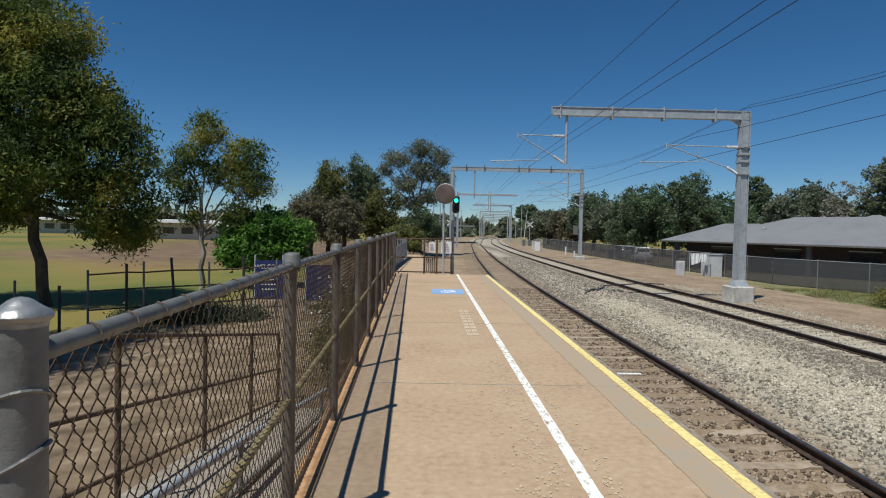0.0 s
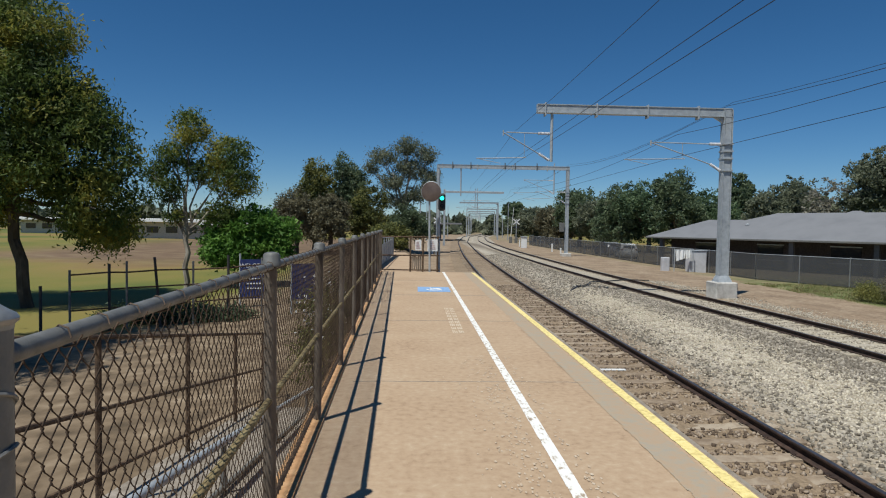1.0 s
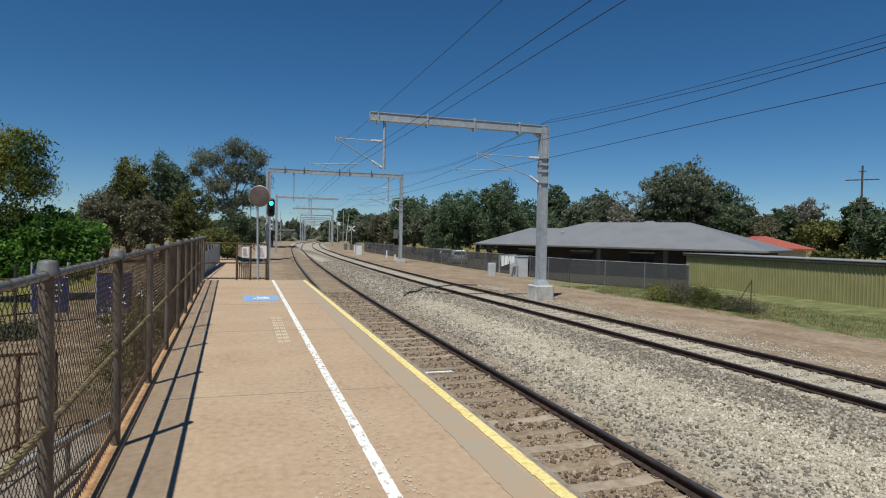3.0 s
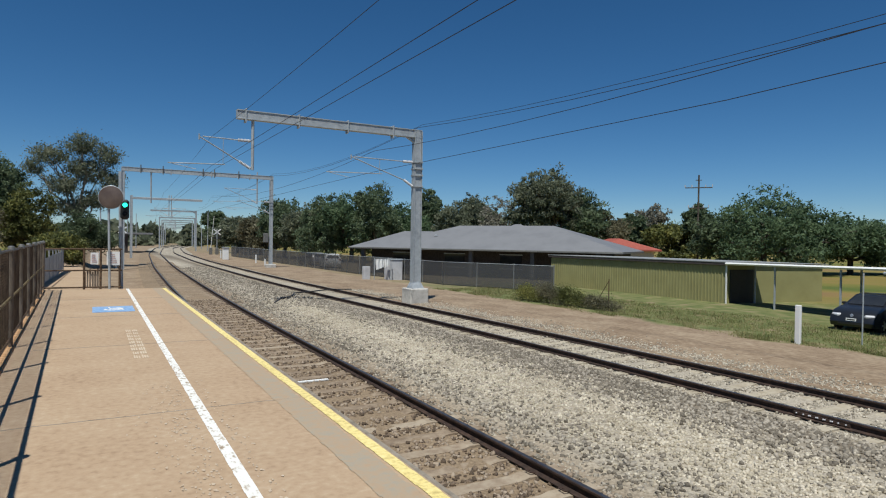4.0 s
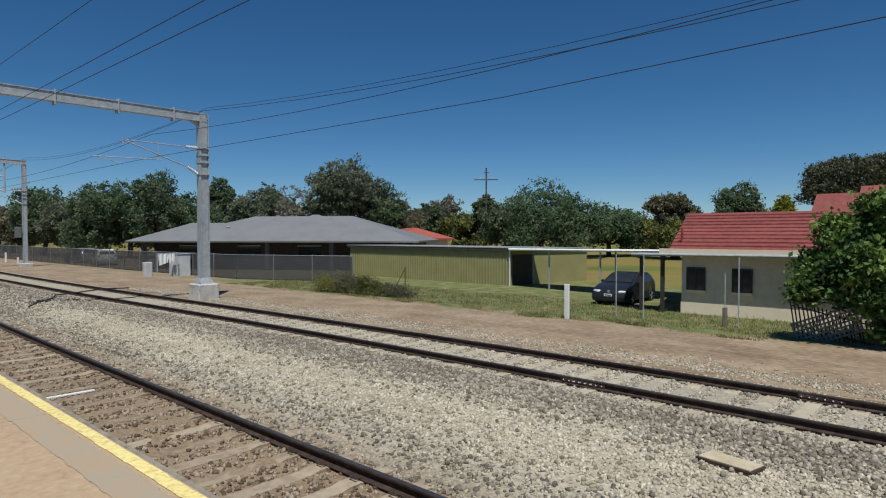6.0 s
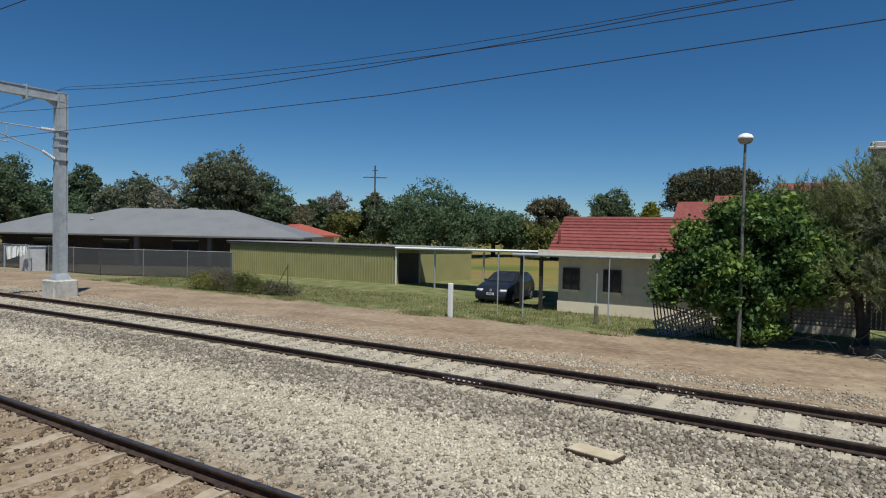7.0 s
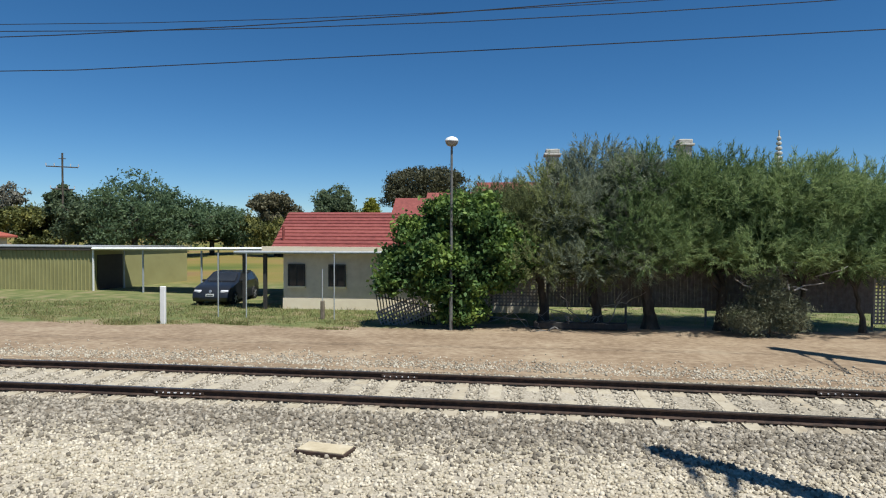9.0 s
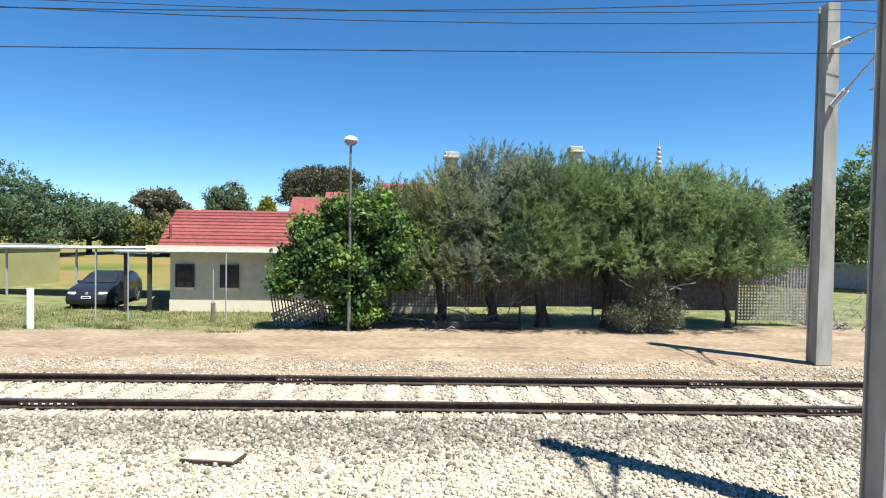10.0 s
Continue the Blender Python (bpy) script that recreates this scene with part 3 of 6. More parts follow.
def build_platform():
    g = Geo()
    g.prism([(fence_x(-30) - 0.06, -30), (EDGE_X, -30), (EDGE_X, END_Y), (fence_x(END_Y) - 0.06, END_Y)], 2, -1.5, 0)
    p = solid("platform", g, M["platform"], "tan worn asphalt railway platform", "platform", kind="structure")
    g = Geo()
    for a in np.arange(-30, END_Y - 0.5, 2.55):
        g.box(EDGE_X + 0.002, EDGE_X + 0.05, a + 0.006, a + 2.544, -0.16, 0.002, 0.012)
    part("edge_coping", g, M["edge_face"], p)
    k = Geo()
    k.prism([(fence_x(-30) - 0.10, -30), (fence_x(-30) + 0.045, -30), (fence_x(END_Y) + 0.045, END_Y), (fence_x(END_Y) - 0.10, END_Y)], 2, -1.3, 0.022)
    part("kerb", k, M["kerb"], p, "orange-stained concrete kerb")
    rng = random.Random(4)

    def strip(name, x0, x1, z, m, label, jag):
        g = Geo()
        y = -12.0
        while y < END_Y - 0.1:
            e = min(END_Y - 0.05, y + rng.uniform(0.04, 0.16))
            j0, j1 = rng.uniform(-jag, jag), rng.uniform(-jag, jag)
            if not (jag > 0.008 and rng.random() < 0.06):
                g.add([(x0 + j0, y, z), (x1 + j1, y, z), (x1 + j1, e, z), (x0 + j0, e, z)], [(0, 1, 2, 3)])
            y = e
        part(name, g, m, p, label)
    strip("edge_strip", 1.42, 1.66, 0.004, M["grey_strip"], "worn grey paint strip", 0.0075)
    strip("yellow_line", 1.69, 1.785, 0.005, M["yellow"], "faded yellow edge line", 0.004)
    strip("white_line", 0.712, 0.795, 0.005, M["white"], "flaking white safety line", 0.002)
    # stencilled words and the blue access square
    g = Geo()
    for r in range(2):
        for i in range(9):
            y = 8.75 + i * 0.31
            x0 = 0.355 + 0.095 * r
            for q in range(3):
                g.box(x0 + q * 0.027 + rng.uniform(-0.003, 0.003), x0 + q * 0.027 + 0.018, y, y + rng.uniform(0.17, 0.25), 0.003, 0.0045)
    part("stencil", g, M["faded"], p, "worn pale stencilled words")
    g = Geo()
    for i in range(620):
        y = 3.0 + 4.2 * rng.random() ** 1.5
        x0 = 0.66 - abs(rng.gauss(0, 0.17)) if i % 4 else 0.84 + abs(rng.gauss(0, 0.06))
        r0, k = rng.uniform(0.003, 0.013), rng.choice((4, 5, 6))
        z = 0.0025 + i * 0.000005
        ring = [(x0 + r0 * rng.uniform(0.5, 1.2) * math.cos(6.283 * q / k), y + 1.8 * r0 * rng.uniform(0.5, 1.3) * math.sin(6.283 * q / k), z) for q in range(k)]
        g.add(ring, [tuple(range(k))])
    tagged(part("paint_flakes", g, M["flakes"], p, "pale flakes of worn paint"), kind="stuff")
    g = Geo()
    g.box(-0.13, 0.65, 14.3, 15.45, 0.002, 0.004)
    part("access_square", g, M["blue"], p, "faded blue access square")
    g = Geo()
    c = Vector((0.26, 14.87, 0.006))
    ring = [c + Vector((0.17 * math.cos(a), 0.2 * math.sin(a) - 0.05, 0)) for a in np.linspace(-2.9, 1.2, 12)]
    g.tube(ring, 0.012, 4)
    g.tube([c + Vector((-0.08, 0.3, 0)), c + Vector((-0.06, 0.08, 0)), c + Vector((0.1, 0.06, 0)), c + Vector((0.19, -0.2, 0))], 0.013, 4)
    part("access_symbol", g, M["white"], p, "white wheelchair symbol")
    # joints and cracks
    g = Geo()
    for y in (2.2, 5.97, 9.9, 13.6, 17.3):
        pts = [(x, y + 0.03 * noise.noise(Vector((x * 3, y, 0))), 0.001) for x in np.linspace(-0.8, 1.68, 22)]
        g.tube(pts, 0.004, 4)
    part("joint", g, M["edge_face"], p, "thin cracked joint lines")


build_platform()

# ---------- rails and sleepers ----------
RAIL = [(-0.07, -0.1272), (0.07, -0.1272), (0.07, -0.1184), (0.012, -0.1), (0.01, -0.036), (0.035, -0.028), (0.036, -0.0048), (0.03, 0.0), (-0.03, 0.0), (-0.036, -0.0048), (-0.035, -0.028), (-0.01, -0.036), (-0.012, -0.1), (-0.07, -0.1184)]
RANGE_Y = [float(v) for v in np.concatenate([np.arange(-55, 60, 1.0), np.arange(60, 258, 3.0)])]


SLEEPER_Y = [-22.0 + 0.62 * i + 0.012 * math.sin(i * 2.3) for i in range(157)]


def off_sleepers(y, gap=0.12):
    """Moves places that lie on a sleeper into the crib beside it."""
    u = (y + 22.0) / 0.62
    f = u - np.round(u)
    f = np.sign(f + 1e-6) * (gap / 0.62 + np.abs(f) * (0.5 - gap / 0.62) / 0.5)
    return (np.round(u) + f) * 0.62 - 22.0


def build_track(name, fx, z, label, smat):
    t = thing(name, label, "railway track", kind="structure")
    for s in (-0.835, 0.835):
        line = []
        for y in RANGE_Y:
            d = Vector((fx(y + 0.5) - fx(y - 0.5), 1, 0)).normalized()
            line.append((fx(y) + d.y * s, y - d.x * s, z))
        r = part("rail", Geo().sweep(RAIL, line), M["rail_side"], t, "rust-brown steel rail", smooth=True)
        part("running_surface", Geo().sweep([(-0.027, 0.0015), (0.027, 0.0015)], line, False), M["rail_top"], r, "dull worn steel running face")
    g = Geo()
    g.prism([(-1.27, -0.2), (1.27, -0.2), (1.25, -0.005), (0.62, -0.005), (0.5, -0.03), (-0.5, -0.03), (-0.62, -0.005), (-1.25, -0.005)], 1, -0.11, 0.11)
    me = g.mesh("sleeper", smat)
    clip = Geo()
    for s in (-0.835, 0.835):
        for q in (-1, 1):
            clip.tube([(s + q * 0.06, -0.05, 0.012), (s + q * 0.13, -0.05, 0.03), (s + q * 0.13, 0.05, 0.03), (s + q * 0.06, 0.05, 0.012)], 0.011, 5)
    cm = clip.mesh("rail_clip", M["rail_side"])
    rng = random.Random(7)
    for y in SLEEPER_Y:
        yaw = -math.degrees(math.atan2(fx(y + 0.5) - fx(y - 0.5), 1))
        ob = new("sleeper", me)
        ob.parent = t
        ob.matrix_basis = pose(fx(y) + rng.uniform(-0.02, 0.02), y, z - (0.124 if smat is M["sleeper"] else 0.122) + rng.uniform(-0.01, 0.004), 0, 0, yaw + rng.uniform(-0.5, 0.5))
        if y < 24:
            c = new("rail_clip", cm)
            c.parent = t
            c.matrix_basis = pose(fx(y), y, z - 0.127, 0, 0, yaw)
    return t


build_track("track_1", near_x, RAIL_Z, "rusty broad-gauge track beside the platform", M["sleeper_old"])
build_track("track_2", far_x, RAIL_Z, "rusty broad-gauge track on pale concrete sleepers", M["sleeper"])


def stones(name, n, region, size, material, label, seed, height=None):
    """Angular stones lying on the bed; region gives an x and y for each."""
    rng = np.random.default_rng(seed)
    cube = np.array([(sx, sy, sz) for sx in (-1, 1) for sy in (-1, 1) for sz in (-1, 1)], float) * 0.72
    fc = np.array([(0, 1, 3, 2), (4, 6, 7, 5), (0, 4, 5, 1), (2, 3, 7, 6), (0, 2, 6, 4), (1, 5, 7, 3)])
    x, y = region(rng, n)
    z = np.array([(height or bed_z)(a, b) for a, b in zip(x, y)])
    q = rng.normal(size=(n, 4))
    q /= np.linalg.norm(q, axis=1)[:, None]
    w, i, j, k = q.T
    Rm = np.stack([1 - 2 * (j * j + k * k), 2 * (i * j - k * w), 2 * (i * k + j * w), 2 * (i * j + k * w), 1 - 2 * (i * i + k * k), 2 * (j * k - i * w), 2 * (i * k - j * w), 2 * (j * k + i * w), 1 - 2 * (i * i + j * j)], 1).reshape(n, 3, 3)
    s = size * rng.uniform(0.55, 1.35, (n, 1, 1)) * rng.uniform(0.6, 1.2, (n, 1, 3)) * 0.5
    v = cube[None] * (1 + rng.uniform(-0.45, 0.35, (n, 8, 3))) * s
    v = np.einsum("nij,nkj->nki", Rm, v)
    v += np.stack([x, y, z + size * rng.uniform(-0.15, 0.25, n)], 1)[:, None, :]
    f = fc[None] + 8 * np.arange(n)[:, None, None]
    me = raw_mesh(name, v.reshape(-1, 3), f.reshape(-1, 4), material, 4)
    tagged(new(name, me), label, "ballast stones", kind="stuff")


def between(lo, hi, y0=-7.5, y1=27.0, power=1.35):
    """A band of the space between the tracks, from lo to hi of its width."""
    def region(rng, n):
        y = y0 + (y1 - y0) * rng.uniform(0, 1, n) ** power
        a = np.interp(y, _ys, _near) + 1.2
        b = np.interp(y, _ys, _far) - 1.25
        u = lo + (hi - lo) * rng.uniform(0, 1, n) + rng.normal(size=n) * 0.11
        return a + (b - a) * np.clip(u, 0, 1), y
    return region


def in_far(rng, n):
    y = -10 + 34 * rng.uniform(0, 1, n)
    d = rng.uniform(-1.35, 2.3, n)
    return np.interp(y, _ys, _far) + d, np.where((np.abs(d) < 1.15) & (rng.uniform(0, 1, n) > 0.06), off_sleepers(y, 0.165), y)


def in_near(rng, n):
    y = 1.5 + 28 * rng.uniform(0, 1, n) ** 1.2
    return np.interp(y, _ys, _near) + rng.uniform(-1.7, 1.25, n), off_sleepers(y, 0.14)


stones("ballast_stones", 32000, between(0.2, 0.64), 0.046, M["stone"], "loose pale beige crushed stones between the tracks", 1)
stones("ballast_stones", 20000, between(0.62, 1.0), 0.064, M["stone_grey"], "loose grey crushed stones beside the concrete sleepers", 4)
stones("ballast_stones", 11000, between(0.0, 0.24), 0.056, M["stone_grey"], "loose dark stones beside the rusty rail", 5)
stones("ballast_stones", 6500, between(0.0, 1.0, 24, 60, 1.2), 0.08, M["stone_grey"], "loose grey crushed stones further along the line", 6)
stones("ballast_stones", 19000, in_far, 0.055, M["stone_far"], "loose pale stones round concrete sleepers", 2)
stones("ballast_stones", 10000, in_near, 0.055, M["stone_dark"], "brown stained stones round old sleepers", 3)


def on_verge(rng, n):
    y = -13 + 46 * rng.uniform(0, 1, n)
    return np.interp(y, _ys, _far) + 1.9 + np.abs(rng.normal(size=n)) * 0.55 + 0.3 * rng.uniform(0, 1, n), y


stones("verge_gravel", 12000, on_verge, 0.043, M["stone_far"], "pale stones strayed from the ballast onto soil", 7, ground_z)


def rail_joints():
    """Bolted joint bars on the side of the rails that faces the platform."""
    t = bpy.data.objects["track_2"]
    for s, places in ((-0.835, [-6.5, 5.4, 5.6]), (0.835, [-5.4, 2.1])):
        for y in places:
            x = far_x(y) + s
            bar = part("joint_bar", Geo().box(x - 0.036, x - 0.012, y - 0.34, y + 0.34, RAIL_Z - 0.098, RAIL_Z - 0.036, 0.008), M["rail_side"], t, "bolted joint bar")
            for k in range(6):
                q = y - 0.28 + 0.112 * k
                part("bolt", Geo().lathe([(0.013, 0), (0.013, 0.012), (0.006, 0.016)], 6, pose(x - 0.036, q, RAIL_Z - 0.067, 0, -90)), M["insulator"], bar, "pale worn bolt head")


rail_joints()


# ---------- platform fence ----------
def chain_link(y0, y1, z0, z1, fx, pitch=0.028, r=0.0021, bends=2):
    """Interlocking zigzag wires as thin three-sided tubes, each bend rounded by two points."""
    ys = np.arange(y0, y1, pitch)
    k = int((z1 - z0) / (pitch * 1.2))
    V, F = [], []
    zs = np.linspace(z0, z1, k)
    h = zs[1] - zs[0]
    rng = np.random.default_rng(5)
    ring = np.array([(r, 0, 0), (-r * 0.5, r * 0.87, 0), (-r * 0.5, -r * 0.87, 0)])
    base = 0
    for i, y in enumerate(ys):
        side = (np.arange(k) + i) % 2
        yy = y + side * pitch * 1.06 + rng.normal(size=k) * pitch * 0.03
        off = np.where(side == 0, 1, -1) * r * 1.6
        x = np.array([fx(v) for v in yy])
        if bends == 2:
            p = np.stack([np.repeat(x + off, 2), np.repeat(yy, 2), np.repeat(zs, 2)], 1)
            p[0::2, 2] -= h * 0.17
            p[1::2, 2] += h * 0.17
            p[1::2, 0] -= off * 1.6
        else:
            p = np.stack([x + off, yy, zs], 1)
        m = len(p)
        V.append((p[:, None, :] + ring[None]).reshape(-1, 3))
        a = np.arange(m - 1)[:, None] * 3 + base
        for j in range(3):
            F.append(np.concatenate([a + j, a + (j + 1) % 3, a + 3 + (j + 1) % 3, a + 3 + j], 1))
        base += 3 * m
    return np.concatenate(V), np.concatenate(F)


def build_platform_fence():
    t = thing("platform_fence", "rusty chain-link fence with pipe rails along the platform", "fence")
    rng = random.Random(3)
    for y in (2.97, 4.73, 6.6, 8.42, 10.25, 12.1, 13.95, 15.8, 17.65, 19.0, 20.3):
        x = fence_x(y)
        g = Geo().tube([(x - 0.005, y, -0.1), (x + rng.uniform(-0.01, 0.01), y, 1.345)], 0.031, 10)
        post = part("post", g, M["post_worn"], t, "weathered rust-streaked pipe post", smooth=True)
        g = Geo().lathe([(0.036, 1.325), (0.046, 1.33), (0.046, 1.352), (0.042, 1.358), (0.042, 1.382), (0.035, 1.392), (0.013, 1.398)], 12, None, x, y)
        part("cap", g, M["galv_dull"], post, "pale cast cap", smooth=True)
    x, y = -0.862, 0.915
    g = Geo().tube([(x, y, -0.1), (x, y, 1.376)], 0.0365, 18)
    post = part("end_post", g, M["galv_dull"], t, "thick grey end post", smooth=True)
    g = Geo().lathe([(0.037, 1.366), (0.038, 1.373), (0.0435, 1.378), (0.0445, 1.383), (0.041, 1.389), (0.031, 1.395), (0.024, 1.400), (0.018, 1.405), (0.011, 1.409), (0.002, 1.411)], 24, None, x, y)
    part("cap", g, M["cap_metal"], post, "domed metal cap", smooth=True)
    for z in (1.25, 1.16, 1.03, 0.87, 0.63):
        ring = [(x + 0.039 * math.cos(a), y + 0.039 * math.sin(a), z + 0.023 * math.sin(a + 12 * z)) for a in np.linspace(0, 2 * math.pi, 20)]
        part("tie_wire", Geo().tube(ring, 0.0035, 5), M["galv_dull"], post)
    a, b = x, fence_x(20.3)
    top = [(y, 1.318), (2.97, 1.331), (5.7, 1.334), (13, 1.338), (20.3, 1.33)]
    part("top_rail", Geo().tube([(a, y, 1.318)] + [(fence_x(q), q, z) for q, z in top[1:]], 0.019, 12), M["galv_dull"], t, "grey pipe top rail", smooth=True)
    part("mid_rail", Geo().tube([(a, y, 0.66), (fence_x(6), 6, 0.69), (b, 20.3, 0.70)], 0.017, 10), M["rust_yellow"], t, "lichen-yellow pipe mid rail", smooth=True)
    part("bottom_rail", Geo().tube([(a, y, 0.135), (b, 20.3, 0.135)], 0.014, 8), M["rust"], t, smooth=True)
    v, f = chain_link(0.95, 6.6, 0.06, 1.325, lambda q: fence_x(q) - 0.025)
    part("chain_link", raw_mesh("chain_link", v, f, M["wire"]), None, t, "rusty diamond wire netting")
    v, f = chain_link(6.62, 20.25, 0.06, 1.325, lambda q: fence_x(q) - 0.025, bends=1)
    part("chain_link", raw_mesh("chain_link", v, f, M["wire"]), None, t, "rusty diamond wire netting")
    g = Geo()
    for q in np.arange(1.1, 20.2, 0.15):
        rail_z = lin(top, q)
        g.tube([(fence_x(q) + 0.023 * math.cos(c), q + c * 0.006, rail_z + 0.023 * math.sin(c)) for c in np.linspace(0, 6.3, 8)], 0.002, 4)
    tagged(part("binding_wire", g, M["wire"], t), kind="stuff")


build_platform_fence()


# ---------- overhead line ----------
def h_column(x, y, z0, z1, w0, w1, yaw=0.0):
    """A tapering box column with raised edge flanges."""
    g = Geo()
    m = pose(x, y, 0, 0, 0, yaw)
    def ring(w, z, d):
        return [m @ Vector((sx * w / 2, sy * d / 2, z)) for sx, sy in ((-1, -1), (1, -1), (1, 1), (-1, 1))]
    def block(wa, wb, da, db, ox):
        a, b = ring(wa, z0, da), ring(wb, z1, db)
        o = m.to_3x3() @ Vector((ox, 0, 0))
        g.add([p + o for p in a + b], [(0, 1, 2, 3), (4, 5, 6, 7), (0, 1, 5, 4), (1, 2, 6, 5), (2, 3, 7, 6), (3, 0, 4, 7)])
    block(w0 * 0.8, w1 * 0.8, w0 * 0.82, w1 * 0.82, 0)
    block(w0 * 0.1, w1 * 0.1, w0, w1, -w0 * 0.45)
    block(w0 * 0.1, w1 * 0.1, w0, w1, w0 * 0.45)
    return g


def insulator(g, a, b, r=0.07):
    a, b = Vector(a), Vector(b)
    k = 9
    pts, n = [a.lerp(b, i / (2 * k)) for i in range(2 * k + 1)], 10
    d = (b - a).normalized()
    u = d.cross(Vector((0, 1, 0.01))).normalized()
    w = d.cross(u)
    vs, fs = [], []
    for i, p in enumerate(pts):
        rr = r if i % 2 else r * 0.55
        vs += [p + (u * math.cos(2 * math.pi * j / n) + w * math.sin(2 * math.pi * j / n)) * rr for j in range(n)]
    for i in range(2 * k):
        fs += [(i * n + j, i * n + (j + 1) % n, (i + 1) * n + (j + 1) % n, (i + 1) * n + j) for j in range(n)]
    g.add(vs, fs)


def cantilever(parent, x, y, side, reach, zt, zb, reg=0.1):
    """Top tube, slanting strut with insulators and a registration arm, reaching to one side of an upright at x."""
    s = side
    g = Geo()
    tip = x + s * reach
    g.tube([(x + s * 0.55, y, zt), (tip - s * 0.12, y, zt + 0.02)], 0.022, 8)
    g.tube([(x + s * 0.5, y, zb + 0.25), (tip + s * 0.02, y, zt + 0.02)], 0.024, 8)
    g.tube([(x + s * reach * 0.52, y, zb + reg), (x + s * (reach + 1.1), y, zb + reg - 0.08)], 0.02, 8)
    g.tube([(x + s * reach * 0.56, y, zb + reg), (x + s * reach * 0.56, y, zt)], 0.011, 6)
    g.tube([(x + s * (reach + 1.05), y, zb + reg - 0.08), (x + s * (reach + 0.1), y, zb + reg - 0.26)], 0.013, 6)
    g.tube([(tip, y, zt - 0.12), (tip, y, zt + 0.1)], 0.03, 6)
    c = part("cantilever", g, M["galv"], parent, "galvanised tube cantilever arm", smooth=True)
    for a, e in (((x + s * 0.08, y, zt), (x + s * 0.57, y, zt)), ((x + s * 0.08, y, zb), (x + s * 0.52, y, zb + 0.27))):
        g = Geo()
        insulator(g, a, e)
        part("insulator", g, M["insulator"], c, "grey ribbed insulator", smooth=True)


def portal(x0, x1, y, zb, ztop, w, label, legs=1, foot=True, group="overhead line gantries", drop=None, beam=0.36, mast_arm=True):
    t = thing("overhead_gantry", label, "gantry", None, group)
    part("mast", h_column(x1, y, zb, ztop - 0.05, w, w * 0.86), M["galv"], t, "pale galvanised steel mast")
    if legs == 2:
        part("mast", h_column(x0, y, zb - 0.6, ztop - 0.05, w, w * 0.86), M["galv"], t, "pale galvanised steel mast")
    if foot:
        part("footing", Geo().box(x1 - 0.46, x1 + 0.46, y - 0.46, y + 0.46, -1.6, zb, 0.04), M["concrete"], t, "pale concrete footing")
    g = Geo()
    g.box(x0 - 0.1, x1 + w * 0.45, y - beam * 0.4, y + beam * 0.4, ztop - beam, ztop - beam + 0.035)
    g.box(x0 - 0.1, x1 + w * 0.45, y - beam * 0.4, y + beam * 0.4, ztop - 0.035, ztop)
    g.box(x0 - 0.1, x1 + w * 0.40, y - beam * 0.32, y + beam * 0.32, ztop - beam + 0.035, ztop - 0.035)
    b = part("beam", g, M["galv"], t, "galvanised box cross beam")
    n = 4
    for i in range(n):
        xx = x0 + (x1 - x0) * (0.03 + 0.27 * i)
        part("stiffener", Geo().box(xx - 0.03, xx + 0.03, y - beam * 0.44, y + beam * 0.44, ztop - beam - 0.12, ztop + 0.06, 0.01), M["galv"], b)
    if legs == 1:
        g = Geo()
        g.add([(x1 - 0.6, y - 0.06, ztop - beam), (x1 - w * 0.4, y - 0.06, ztop - beam), (x1 - w * 0.4, y - 0.06, ztop - beam - 0.25), (x1 - 0.6, y + 0.06, ztop - beam), (x1 - w * 0.4, y + 0.06, ztop - beam), (x1 - w * 0.4, y + 0.06, ztop - beam - 0.25)], [(0, 1, 2), (3, 4, 5), (0, 1, 4, 3), (1, 2, 5, 4), (2, 0, 3, 5)])
        part("gusset", g, M["galv"], t)
    if drop:
        dx, dz = drop
        p = part("drop_tube", Geo().tube([(dx, y, ztop - beam), (dx, y, dz)], 0.06, 10), M["galv"], t, smooth=True)
        cantilever(p, dx, y, -1, 2.0, dz + 1.15, dz + 0.05)
    if mast_arm:
        cantilever(t, x1 - w * 0.4, y, -1, 3.05, 5.15, 4.05, 0.47)
        for z in (5.15, 4.85, 4.55, 4.05):
            part("clamp", Geo().box(x1 - w * 0.55, x1 + w * 0.55, y - w * 0.55, y + w * 0.55, z - 0.035, z + 0.035), M["galv"], t)
    return t


portal(4.82, 12.72, 25.2, -0.60, 6.62, 0.38, "grey steel overhead-line gantry with one mast on a concrete foot", drop=(5.35, 4.28))
part("footing_base", Geo().add([(12.42, 24.9, -0.6), (13.02, 24.9, -0.6), (13.02, 25.5, -0.6), (12.42, 25.5, -0.6), (12.52, 25.0, -0.35), (12.92, 25.0, -0.35), (12.92, 25.4, -0.35), (12.52, 25.4, -0.35)], [(0, 1, 2, 3), (4, 5, 6, 7), (0, 1, 5, 4), (1, 2, 6, 5), (2, 3, 7, 6), (3, 0, 4, 7)]), M["galv"], bpy.data.objects["overhead_gantry"], "flared steel mast base")
portal(2.0, 14.95, 61.0, -0.95, 7.7, 0.32, "grey steel two-legged overhead-line gantry over both tracks", legs=2, drop=None)
gantry = bpy.data.objects["overhead_gantry.001"]
for dx, z0, z1, side in ((4.25, 7.34, 4.6, 0), (13.58, 8.0, 4.9, -1)):
    tube = part("drop_tube", Geo().tube([(dx, 61.0, z0), (dx, 61.0, z1)], 0.065, 8), M["galv"], gantry)
    if side:
        cantilever(tube, dx, 61.0, side, 3.0, z1 + 1.4, z1 + 0.1)
